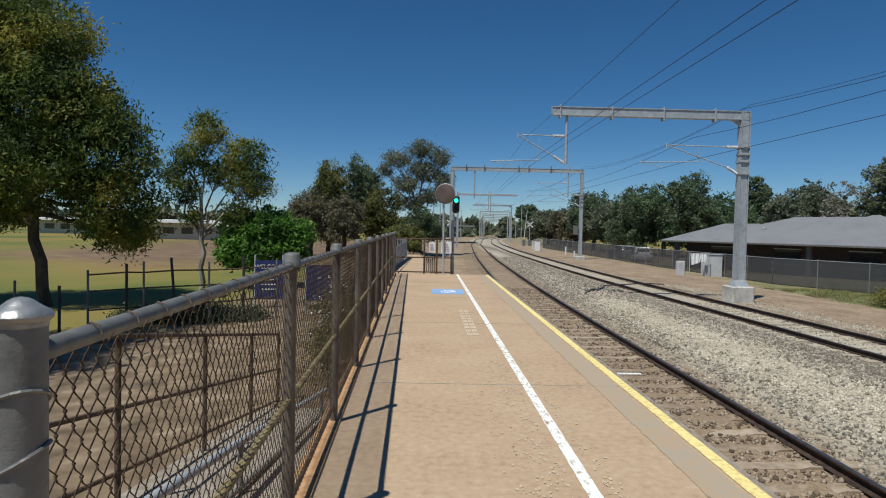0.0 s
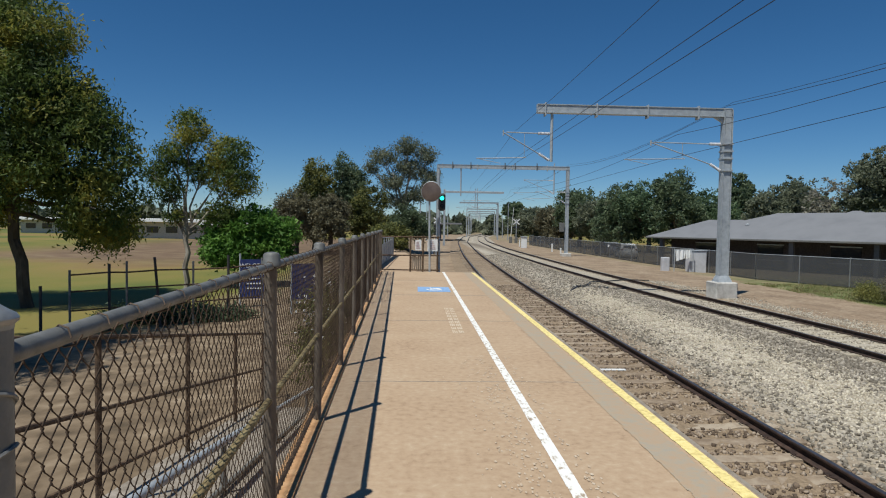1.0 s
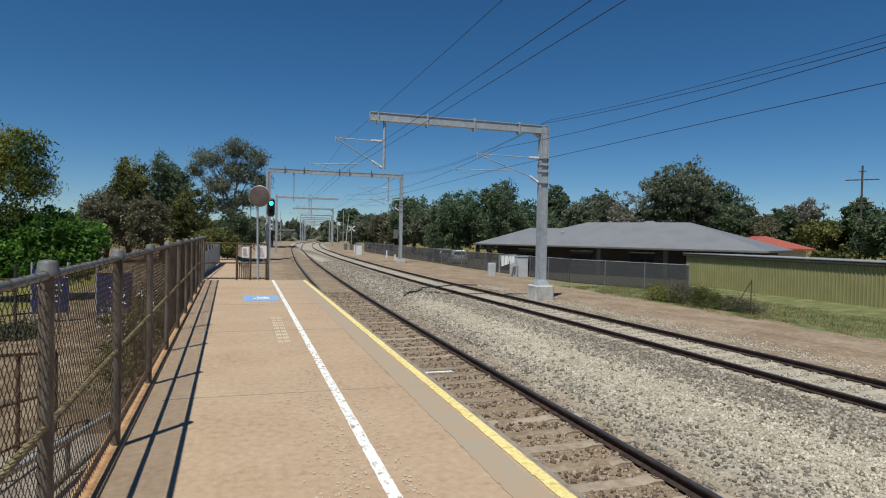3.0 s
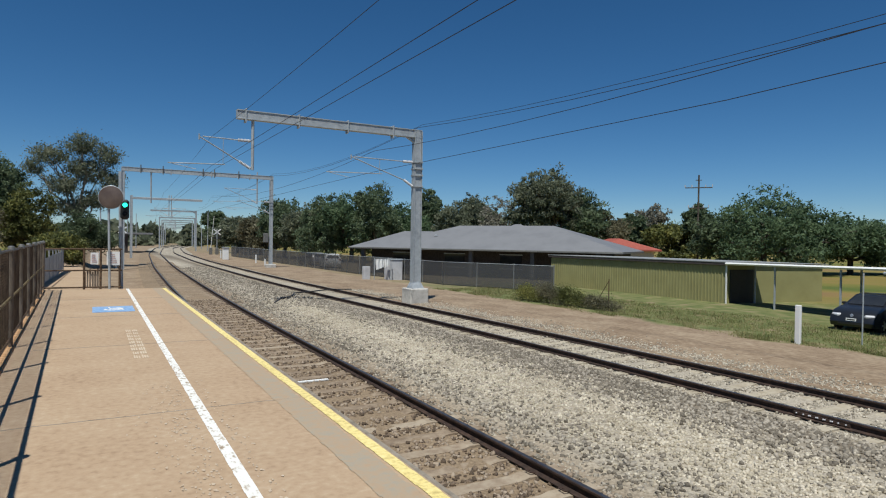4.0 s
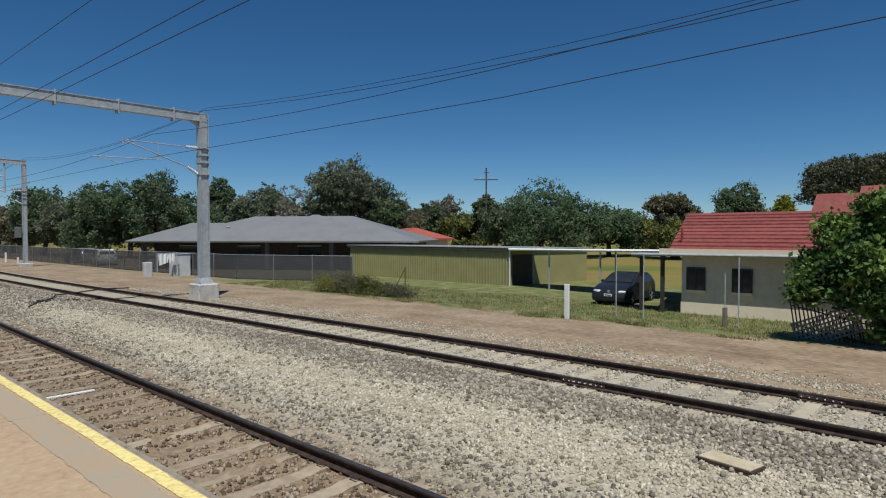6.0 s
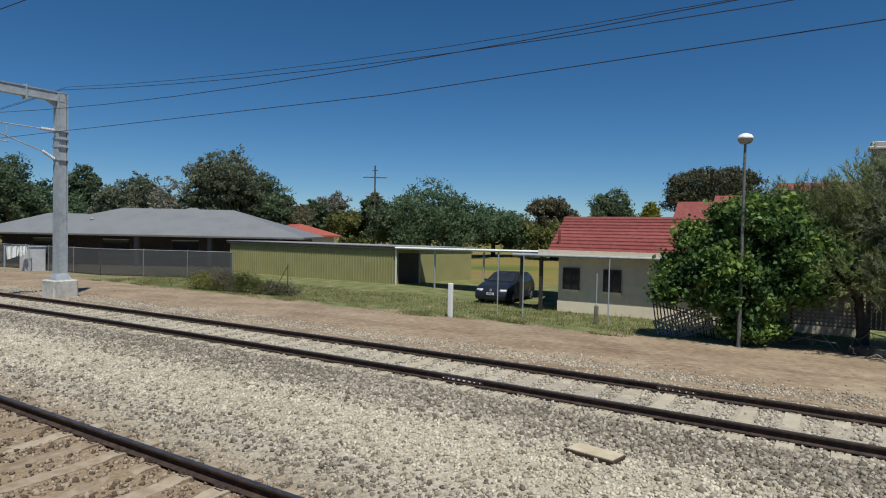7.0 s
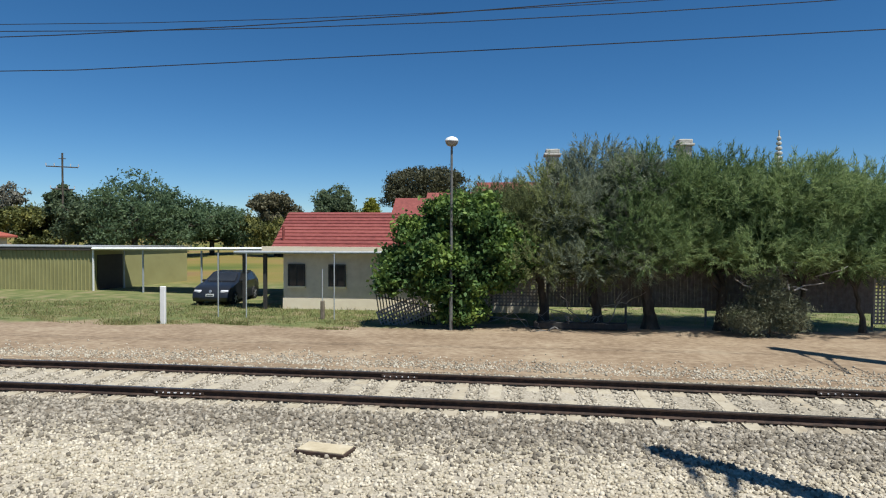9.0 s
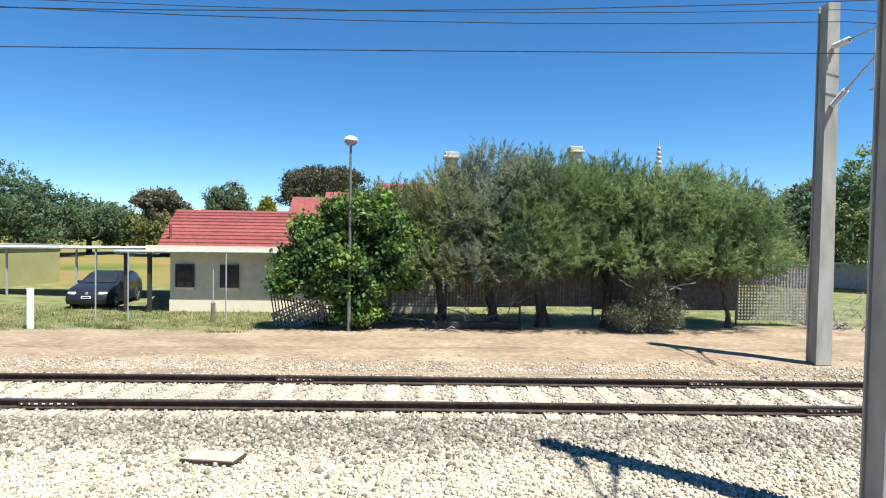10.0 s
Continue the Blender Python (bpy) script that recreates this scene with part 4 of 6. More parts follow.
for q in (3.4, 5.2, 8.6, 9.6, 11.8):
    part("line_fitting", Geo().tube([(q, 60.8, 7.2), (q, 60.8, 7.95)], 0.05, 6), M["galv_dull"], gantry, "small grey line fitting")
part("equipment_box", Geo().box(14.2, 14.65, 60.7, 61.0, 1.2, 2.1, 0.02), M["galv_dull"], bpy.data.objects["overhead_gantry.001"], "grey equipment box")
for y, a, b, lg in ((122, 8.6, 16.2, 1), (165, 13.6, 21.6, 2), (190, 16.3, 24.3, 2), (215, 19.0, 27.0, 2), (245, 22.2, 30.2, 2), (280, 25.9, 33.9, 2), (320, 30.2, 38.2, 2), (365, 35.0, 43.0, 2)):
    portal(a, b, y, -0.95, 6.5, 0.26, "distant grey overhead-line gantry", legs=lg, beam=0.28, drop=(a + 3.5, 4.3), mast_arm=False, foot=False)


def left_gantry(x, y):
    t = thing("overhead_gantry", "grey overhead-line gantry on one mast beside the near track", "gantry", None, "overhead line gantries")
    part("mast", h_column(x, y, -1.3, 7.1, 0.32, 0.28), M["galv"], t, "pale galvanised steel mast")
    part("beam", Geo().box(x - 0.15, x + 8.9, y - 0.12, y + 0.12, 6.6, 6.9, 0.02), M["galv"], t, "galvanised cross beam")
    for q, s in ((4.6, -1), (4.9, 1)):
        p = part("drop_tube", Geo().tube([(x + q, y, 7.3), (x + q, y, 4.4)], 0.06, 8), M["galv"], t)
        cantilever(p, x + q, y, s, 1.8, 5.5, 4.45)


left_gantry(4.1, 92.0)


def plain_mast(x, y, z0, z1, w, label, arms, yaw=0):
    t = thing("overhead_mast", label, "mast", None, "overhead line masts")
    g = h_column(x, y, z0, z1, w, w * 0.74, yaw)
    part("column", g, M["mast_old"], t, "weathered grey steel column")
    part("footing", Geo().box(x - 0.4, x + 0.4, y - 0.4, y + 0.4, z0 - 0.6, z0 - 0.06, 0.03), M["concrete"], t)
    for side, reach, zt, zb in arms:
        cantilever(t, x + side * w * 0.3, y, side, reach, zt, zb)
    return t


plain_mast(13.6, -9.12, -1.25, 6.72, 0.36, "weathered grey mast with cantilever arms beside the far track", [(-1, 2.3, 5.75, 4.45)])
plain_mast(5.68, -4.34, -1.2, 6.48, 0.29, "grey mast standing between the two tracks", [(-1, 1.7, 5.69, 4.56)])


def wire_line(name, pts, r, label, sag=0.0):
    full = []
    for (a, b) in zip(pts[:-1], pts[1:]):
        a, b = Vector(a), Vector(b)
        for i in range(10):
            u = i / 10
            full.append(a.lerp(b, u) - Vector((0, 0, sag * 4 * u * (1 - u))))
    full.append(Vector(pts[-1]))
    solid(name, Geo().tube(full, r, 5), M["cable"], label, "overhead wire", "overhead wires")


wire_line("contact_wire", [(3.8, -40, 4.35), (3.7, -4, 4.35), (3.75, 25.2, 4.3), (5.3, 61, 4.3), (7.3, 95, 4.3), (10, 128, 4.3), (13.5, 160, 4.3)], 0.006, "dark contact wire over the near track")
wire_line("carrier_wire", [(3.9, -40, 5.6), (3.7, -4, 5.4), (3.75, 25.2, 5.42), (5.3, 61, 5.6), (7.3, 95, 5.6), (10, 128, 5.6), (13.5, 160, 5.6)], 0.006, "dark carrier wire over the near track", 0.12)
wire_line("contact_wire", [(4.0, -40, 4.3), (3.92, -4, 4.22), (3.95, 25.2, 4.24), (5.6, 61, 4.3)], 0.006, "dark second wire over the near track")
wire_line("contact_wire", [(9.2, -40, 4.7), (10.35, -8, 4.67), (10.6, 0, 4.55), (10.85, 8, 4.46), (10.6, 25.2, 4.58), (10.3, 61, 4.4), (11.4, 95, 4.4), (14, 128, 4.4)], 0.009, "dark contact wire over the far track")
wire_line("carrier_wire", [(9.2, -40, 5.9), (10.35, -9, 5.65), (10.6, 25.2, 5.5), (10.3, 61, 5.5), (11.4, 95, 5.5), (14, 128, 5.5)], 0.009, "dark carrier wire over the far track", 0.6)
wire_line("feeder_wire", [(11, -50, 6.6), (13.0, -9.1, 6.15), (12.75, 25.2, 6.75), (14.9, 61, 7.75), (14.6, 95, 7.5), (17.5, 128, 7.5)], 0.010, "dark feeder wire on the mast tops", 0.62)
wire_line("feeder_wire", [(11, -50, 6.8), (13.05, -9.1, 6.42), (12.95, 25.2, 6.9), (15.1, 61, 7.95), (14.8, 95, 7.7)], 0.008, "thin feeder wire on the mast tops", 0.62)


# ---------- signal, round sign and end fence ----------
def build_signal():
    t = thing("railway_signal", "railway signal post with a lit green lamp", "signal")
    part("post", Geo().tube([(0.62, 20.95, -1.2), (0.56, 20.95, 3.5)], 0.055, 12), M["galv"], t, smooth=True)
    g = Geo()
    g.box(0.56, 0.80, 20.76, 20.90, 2.06, 2.66, 0.07)
    part("signal_head", g, M["black"], t, "black signal head")
    for z, lit in ((2.49, 1), (2.24, 0)):
        part("hood", Geo().lathe([(0.075, 0), (0.08, 0.10), (0.072, 0.10), (0.068, 0.0)], 16, pose(0.68, 20.76, z, 90)), M["black"], t)
        m = M["black"]
        if lit:
            m = bpy.data.materials.new("green_signal_light")
            m.use_nodes = True
            bs = m.node_tree.nodes["Principled BSDF"]
            bs.inputs["Base Color"].default_value = (0.02, 0.5, 0.35, 1)
            bs.inputs["Emission Color"].default_value = (0.05, 1.0, 0.62, 1)
            bs.inputs["Emission Strength"].default_value = 3.0
        part("lens", Geo().lathe([(0.066, 0), (0.05, 0.02), (0.01, 0.03)], 16, pose(0.68, 20.74, z, 90)), m, t, "glowing green lens" if lit else "unlit lens")
    part("bracket", Geo().box(0.54, 0.68, 20.89, 20.97, 2.24, 2.34), M["galv"], t)
    t = thing("round_sign", "round brown-faced sign seen on a grey pole", "sign")
    part("pole", Geo().tube([(0.29, 20.53, -0.02), (0.25, 20.53, 2.45)], 0.035, 10), M["galv"], t, smooth=True)
    part("disc", Geo().lathe([(0.30, 0), (0.325, 0.0), (0.33, 0.02), (0.325, 0.05), (0.20, 0.08), (0.05, 0.09)], 32, pose(0.31, 20.47, 2.69, 90, 0, -14)), mat("brown_disc", [(0.075, 0.05, 0.04), (0.11, 0.08, 0.065), (0.16, 0.12, 0.1)], 2, 0.35, 0, 0.0), t, "brown convex disc", smooth=True)
    part("rim", Geo().tube([pose(0.31, 20.46, 2.69, 90, 0, -14) @ Vector((0.33 * math.cos(a), 0.33 * math.sin(a), 0.02)) for a in np.linspace(0, 2 * math.pi, 33)], 0.014, 6), M["galv"], t, "grey metal rim")


build_signal()


def build_end_fence():
    t = thing("end_fence", "rusty pipe fence closing the platform end", "fence")
    for x in (-0.36, 0.06, 0.55):
        part("post", Geo().tube([(x, 20.62, -0.1), (x, 20.62, 1.2)], 0.03, 8), M["rust"], t, smooth=True)
    for z in (1.17, 0.55, 0.06):
        part("rail", Geo().tube([(fence_x(20.3), 20.62, z), (0.62, 20.62, z)], 0.022, 8), M["rust"], t, smooth=True)
    for i in range(7):
        x = -0.36 + i * 0.065
        part("slat", Geo().box(x, x + 0.045, 20.64, 20.66, 0.05, 0.5 + 0.06 * (i % 3)), M["timber"], t)
    for x, z, w, h in ((-0.1, 0.9, 0.2, 0.34), (0.38, 0.9, 0.34, 0.4)):
        s = thing("notice_sign", "small weathered white notice wired to the fence", "sign")
        part("plate", Geo().box(x - w / 2, x + w / 2, 20.575, 20.585, z - h / 2, z + h / 2), M["white_clean"], s)
        g = Geo()
        for i in range(5):
            g.box(x - w * 0.36, x + w * (0.1 + 0.05 * i), 20.566, 20.572, z + h * (0.3 - 0.15 * i) - 0.012, z + h * (0.3 - 0.15 * i) + 0.012)
        part("lines", g, mat("faded_print", [(0.50, 0.36, 0.34), (0.58, 0.46, 0.44)], 5, 0.7), s, "faded printed bars")
    # path beyond the platform and its side fence
    g = Geo()
    v = []
    for i in range(30):
        y = END_Y + i * 1.6
        c = -0.9 - 0.008 * i * i * 0.3
        v += [(c - 0.75, y, -0.02 - 0.033 * i), (c + 0.75, y, -0.02 - 0.033 * i)]
    v2 = v + [(a, b, c - 0.6) for a, b, c in v]
    k = len(v)
    f = [(2 * i, 2 * i + 1, 2 * i + 3, 2 * i + 2) for i in range(29)] + [(2 * i, 2 * i + 2, k + 2 * i + 2, k + 2 * i) for i in range(29)] + [(2 * i + 1, 2 * i + 3, k + 2 * i + 3, k + 2 * i + 1) for i in range(29)]
    solid("footpath", Geo().add(v2, f), M["platform"], "tan sloping footpath beyond the platform end", "path", kind="structure")
    t = thing("path_fence", "grey wire-mesh fence beside the sloping path", "fence")
    for i in range(9):
        y = END_Y + 0.3 + i * 2.4
        z = -0.02 - 0.033 * i * 1.5
        part("post", Geo().tube([(-1.62, y, z - 0.3), (-1.62, y, z + 1.15)], 0.025, 8), M["galv"], t, smooth=True)
    part("rail", Geo().tube([(-1.62, END_Y, 1.15), (-1.62, END_Y + 19.6, 0.75)], 0.02, 8), M["galv"], t, smooth=True)
    part("mesh_panel", Geo().box(-1.635, -1.625, END_Y, END_Y + 19.6, -0.3, 0.72), M["galv"], t, "pale close-woven mesh")


build_end_fence()


# ---------- ramp and yard on the low side ----------
def build_ramp():
    t = thing("access_ramp", "concrete ramp falling along the back of the platform", "ramp", kind="structure")
    v = [(-2.45, 1.0, 0.0), (-1.1, 1.0, 0.0), (-1.1, 8.6, -1.02), (-2.45, 8.6, -1.02), (-2.45, 1.0, -1.2), (-1.1, 1.0, -1.2), (-1.1, 8.6, -1.2), (-2.45, 8.6, -1.2)]
    part("slab", Geo().add(v, [(0, 1, 2, 3), (4, 5, 6, 7), (0, 1, 5, 4), (1, 2, 6, 5), (2, 3, 7, 6), (3, 0, 4, 7)]), M["edge_face"], t)
    r = thing("ramp_railing", "rusty three-rail pipe railing along the ramp", "railing")
    def rz(y):
        return 0.9 - 0.17 * (y - 3.3)
    for i, y in enumerate((1.2, 2.7, 4.2, 5.85, 7.4, 8.75)):
        part("post", Geo().tube([(-2.35, y, rz(y) - 1.2), (-2.35, y, rz(y))], 0.022, 8), M["rust"], r, smooth=True)
    for dz in (0.0, -0.5, -0.95):
        part("rail", Geo().tube([(-2.35, 1.2, rz(1.2) + dz), (-2.35, 8.75, rz(8.75) + dz)], 0.017, 8), M["rust"], r, smooth=True)
    r = thing("handrail", "grey-blue pipe handrail on the inner side of the ramp", "railing")
    part("pipe", Geo().tube([(-1.6, 1.5, 0.38), (-1.6, 4.5, -0.08), (-1.6, 8.4, -0.72)], 0.03, 10), M["galv"], r, smooth=True)
    part("lower_pipe", Geo().tube([(-1.6, 1.5, 0.02), (-1.6, 8.4, -1.0)], 0.022, 10), M["galv_dull"], r, smooth=True)
    for y in (2.0, 4.5, 6.2, 8.0):
        z = 0.38 - 0.157 * (y - 1.5)
        part("post", Geo().tube([(-1.6, y, z - 0.95), (-1.6, y, z)], 0.022, 8), M["galv_dull"], r, smooth=True)


build_ramp()


def build_yard():
    t = thing("yard_fence", "old post-and-rail fence of dark steel posts", "fence")
    rng = random.Random(8)
    line = [(-9.6, 14.1), (-8.9, 14.6), (-8.4, 14.9), (-7.65, 15.25), (-7.3, 15.4), (-6.6, 15.7), (-5.9, 16.0), (-5.1, 16.3), (-4.4, 17.0)]
    for i, (x, y) in enumerate(line):
        h = (0.15, 0.0, 0.36, 0.5, 0.56, 0.65, 0.55, 0.7, 0.6)[i]
        dx = -0.15 if i == 5 else 0
        part("post", Geo().tube([(x, y, ground_z(x, y) - 0.1), (x + dx, y, h)], 0.035 if i % 2 else 0.028, 8), M["dark_metal"] if i % 2 else M["galv_dull"], t, smooth=True)
    for a in (0.25, -0.15, -0.6):
        part("rail", Geo().tube([(x, y, a + 0.025 * i + rng.uniform(-0.02, 0.02)) for i, (x, y) in enumerate(line[2:])], 0.02, 8), M["rust"], t, smooth=True)
    s = thing("welcome_banner", "navy banner with a curved white word on a fence", "banner")
    m = pose(-5.2, 19.3, 0, 0, 0, 14)
    part("cloth", Geo().box(-0.42, 0.42, -0.012, 0.012, -0.8, 0.42, 0.0, m), M["navy"], s)
    fc = bpy.data.curves.new("word", "FONT")
    fc.body = "WELCOME"
    fc.size, fc.extrude, fc.align_x = 0.18, 0.004, "CENTER"
    fc.materials.append(M["white_clean"])
    tmp = bpy.data.objects.new("tmp", fc)
    me = bpy.data.meshes.new_from_object(tmp)
    bpy.data.objects.remove(tmp)
    w = new("word", me)
    w.parent = s
    w.matrix_basis = m @ pose(0, -0.02, 0.17, 90)
    g = Geo()
    for i in range(4):
        g.box(-0.3 + 0.03 * i, 0.3 - 0.03 * i, -0.022, -0.014, -0.05 - 0.15 * i, -0.01 - 0.15 * i, 0, m)
    part("text_bars", g, M["white_clean"], s)
    for q in (-0.42, 0.42):
        p = m @ Vector((q, 0.04, 0))
        part("post", Geo().tube([(p.x, p.y, -1.3), (p.x, p.y, 0.6)], 0.03, 8), M["galv"], s, smooth=True)
    # Low leaf mound put where a tree's shadow darkens the ground.
    tree("shadow_shrub", (-6.6, 16.6, -1.2), [((0, 0, 0.3), (1.3, 0.7, 0.28)), ((1.2, 0.2, 0.25), (0.9, 0.6, 0.22)), ((-1.1, -0.2, 0.25), (0.9, 0.6, 0.22))], "low dark shrub mound in place of ground shadow", "dark", n=6000, size=0.12, r=0.03, seed=171, clump=0.12)
    b = thing("second_banner", "navy banner hung on a yard fence", "banner")
    m2 = pose(-3.3, 17.6, 0, 0, 0, 20)
    part("cloth", Geo().box(-0.4, 0.4, -0.012, 0.012, -0.6, 0.42, 0, m2), M["navy"], b)
    for q in (-0.4, 0.4):
        p = m2 @ Vector((q, 0.04, 0))
        part("post", Geo().tube([(p.x, p.y, -1.2), (p.x, p.y, 0.55)], 0.03, 8), M["galv"], b, smooth=True)


build_yard()


# ---------- houses across the line ----------
def hip_roof(x0, x1, y0, y1, z0, h, inset):
    """A hip roof with a thick eave over a rectangle."""
    xm = (x0 + x1) / 2
    v = [(x0, y0, z0), (x1, y0, z0), (x1, y1, z0), (x0, y1, z0), (xm, y0 + inset, z0 + h), (xm, y1 - inset, z0 + h)]
    v += [(a, b, z0 - 0.14) for a, b, _ in v[:4]]
    return Geo().add(v, [(0, 1, 4), (1, 2, 5, 4), (2, 3, 5), (3, 0, 4, 5), (0, 1, 7, 6), (1, 2, 8, 7), (2, 3, 9, 8), (3, 0, 6, 9), (6, 7, 8, 9)])


def build_grey_house():
    t = thing("grey_roof_house", "low dark-walled house under a broad grey hipped roof", "house")
    m = pose(19.9, 52.4, 0, 0, 0, -56.24)      # x runs along the front eave, y towards the back

    def hip_along(x0, x1, y0, y1, z0, h, inset):
        g = hip_roof(y0, y1, x0, x1, z0, h, inset)
        g.v = [tuple(m @ Vector((q[1], q[0], q[2]))) for q in g.v]
        return g
    part("wall", Geo().box(0.8, 23.0, 2.4, 9.2, -1.6, 0.85, 0, m), M["wall_dark"], t, "dark brick wall with verandah shade in its colour")
    roof = part("roof", hip_along(2.0, 24.0, 0.0, 10.0, 0.98, 2.05, 6.6), M["roof_grey"], t, "plain grey metal roof")
    part("roof", hip_along(-0.1, 10.0, -0.03, 7.5, 0.97, 1.5, 3.6), M["roof_grey"], t, "lower grey metal roof")
    part("roof", hip_along(9.5, 18.6, 0.6, 10.0, 1.02, 2.15, 4.3), M["roof_grey"], t, "raised grey metal roof hip")
    part("gutter", Geo().box(-0.1, 24.05, -0.13, -0.035, 0.83, 0.97, 0.02, m), M["galv_dull"], t)
    for x in (1.0, 6.2, 11.6, 16.9, 22.0):
        part("verandah_post", Geo().box(x, x + 0.3, 0.35, 0.65, -1.5, 0.83, 0, m), M["shadecloth"], t, "grey verandah pier")
    for x in (3.2, 8.4, 13.6, 19.0):
        w = part("window", Geo().box(x, x + 1.9, 2.34, 2.39, -0.6, 0.5, 0, m), M["glass"], t, "dark window")
        for z in (0.5, -0.68):
            part("frame_bar", Geo().box(x - 0.06, x + 1.96, 2.30, 2.36, z, z + 0.08, 0, m), M["galv"], w)
    for x, y in ((7.4, 2.6), (15.0, 3.4)):
        q = m @ Vector((x, y, 0))
        part("roof_vent", Geo().lathe([(0.10, 1.5), (0.10, 2.05), (0.17, 2.07), (0.03, 2.16)], 10, None, q.x, q.y), M["galv"], roof)


build_grey_house()


def wire_fence_run(name, pts, h, label, cloth=None, zb=None, step=2.6):
    t = thing(name, label, "fence")
    for (a, b) in zip(pts[:-1], pts[1:]):
        a, b = Vector((*a, 0)), Vector((*b, 0))
        n = max(1, int((b - a).length / step))
        for i in range(n + 1):
            p = a.lerp(b, i / n)
            z = ground_z(p.x, p.y) if zb is None else zb
            part("post", Geo().tube([(p.x, p.y, z - 0.15), (p.x, p.y, z + h + 0.06)], 0.03, 7), M["cap_metal"], t)
        za, zc = (ground_z(a.x, a.y), ground_z(b.x, b.y)) if zb is None else (zb, zb)
        part("rail", Geo().tube([(a.x, a.y, za + h), (b.x, b.y, zc + h)], 0.018, 6), M["galv"], t)
        if cloth:
            d = (b - a).normalized()
            nrm = Vector((d.y, -d.x, 0)) * 0.012
            vs = []
            for s in (-1, 1):
                for p, z in ((a, za), (b, zc)):
                    vs += [p + nrm * s + Vector((0, 0, z + 0.05)), p + nrm * s + Vector((0, 0, z + h - 0.03))]
            part("screen", Geo().add(vs, [(0, 1, 3, 2), (4, 6, 7, 5), (0, 2, 6, 4), (1, 5, 7, 3), (0, 4, 5, 1), (2, 3, 7, 6)]), cloth, t, "dark shade-cloth screen")
    return t


def screen_material():
    m = mat("see_through_fence_mesh", [(0.05, 0.05, 0.052), (0.085, 0.085, 0.088)], 12, 0.9, 0, 0.1)
    nt = m.node_tree
    tr, mx = nt.nodes.new("ShaderNodeBsdfTransparent"), nt.nodes.new("ShaderNodeMixShader")
    out = [q for q in nt.nodes if q.type == "OUTPUT_MATERIAL"][0]
    mx.inputs[0].default_value = 0.66
    nt.links.new(tr.outputs[0], mx.inputs[1])
    nt.links.new(nt.nodes["Principled BSDF"].outputs[0], mx.inputs[2])
    nt.links.new(mx.outputs[0], out.inputs[0])
    return m


M["screen"] = screen_material()
wire_fence_run("boundary_fence", [(23.7, 28.6), (20.3, 36.0), (19.5, 52.0), (19.0, 72.0), (18.5, 100.0)], 1.55, "grey chain-link boundary fence lined with dark screen", M["screen"])


def build_shed():
    t = thing("long_shed", "long olive-green corrugated sheet shed", "shed")
    x0, y0, y1, z0, z1 = 27.75, 20.1, 33.75, -1.6, 0.64
    g = Geo()
    n = int((y1 - y0) / 0.2)
    prof = []
    for i in range(n):
        for u, d in ((0.0, 0.0), (0.13, 0.0), (0.145, -0.03), (0.185, -0.03)):
            prof.append((x0 + d, y0 + (i + u / 0.2) * (y1 - y0) / n))
    v = [(a, b, z) for a, b in prof for z in (z0, z1 - 0.12)]
    g.add(v, [(2 * i, 2 * i + 2, 2 * i + 3, 2 * i + 1) for i in range(len(prof) - 1)])
    part("wall_sheet", g, M["shed"], t, "olive corrugated sheeting")
    part("wall", Geo().prism([(x0 + 0.03, y0 + 0.02), (34.0, 18.75), (34.0, y1), (x0 + 0.03, y1)], 2, z0, z1 - 0.02), M["shed"], t, "plain olive end wall")
    # Black panel takes the place of the carport's shadow on the end wall.
    part("doorway", Geo().prism([(28.05, y0 - 0.09), (29.5, y0 - 0.40), (29.5, y0 - 0.33), (28.05, y0 - 0.02)], 2, z0, 0.35), M["black"], t, "black panel standing for carport shadow")
    # Fascia coloured dark to stand for the shadow band below the roof edge.
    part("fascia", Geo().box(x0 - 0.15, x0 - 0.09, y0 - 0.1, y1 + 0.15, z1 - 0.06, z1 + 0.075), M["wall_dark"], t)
    v = [(x0 - 0.17, y0 - 0.12, z1 + 0.12), (34.2, 18.55, z1 + 0.03), (34.2, y1 + 0.2, z1 + 0.03), (x0 - 0.17, y1 + 0.2, z1 + 0.12)]
    v += [(a, b, c - 0.04) for a, b, c in v]
    part("roof", Geo().add(v, [(0, 1, 2, 3), (4, 5, 6, 7), (0, 1, 5, 4), (1, 2, 6, 5), (2, 3, 7, 6), (3, 0, 4, 7)]), M["shed_roof"], t, "low zinc sheet roof")


build_shed()


def build_carport():
    t = thing("carport", "flat white-trimmed carport on slim posts", "carport")
    v = [(25.9, 10.4, 0.80), (29.5, 10.4, 0.72), (29.5, 19.9, 0.62), (27.6, 19.95, 0.70)]
    v += [(a, b, c - 0.05) for a, b, c in v]
    part("roof", Geo().add(v, [(0, 1, 2, 3), (4, 5, 6, 7), (0, 1, 5, 4), (1, 2, 6, 5), (2, 3, 7, 6), (3, 0, 4, 7)]), M["shed_roof"], t, "flat zinc roof sheet")
    part("fascia", Geo().tube([(25.85, 10.3, 0.78), (27.62, 20.0, 0.66)], 0.065, 4), M["white_clean"], t)
    for x, y in ((27.7, 20.0), (27.3, 17.2), (26.7, 14.0), (29.3, 10.8), (29.3, 14.5), (29.3, 19.5)):
        part("post", Geo().box(x - 0.035, x + 0.035, y - 0.035, y + 0.035, -1.6, 0.64, 0.008), M["white_clean"] if y > 19.8 else M["galv"], t)


build_carport()


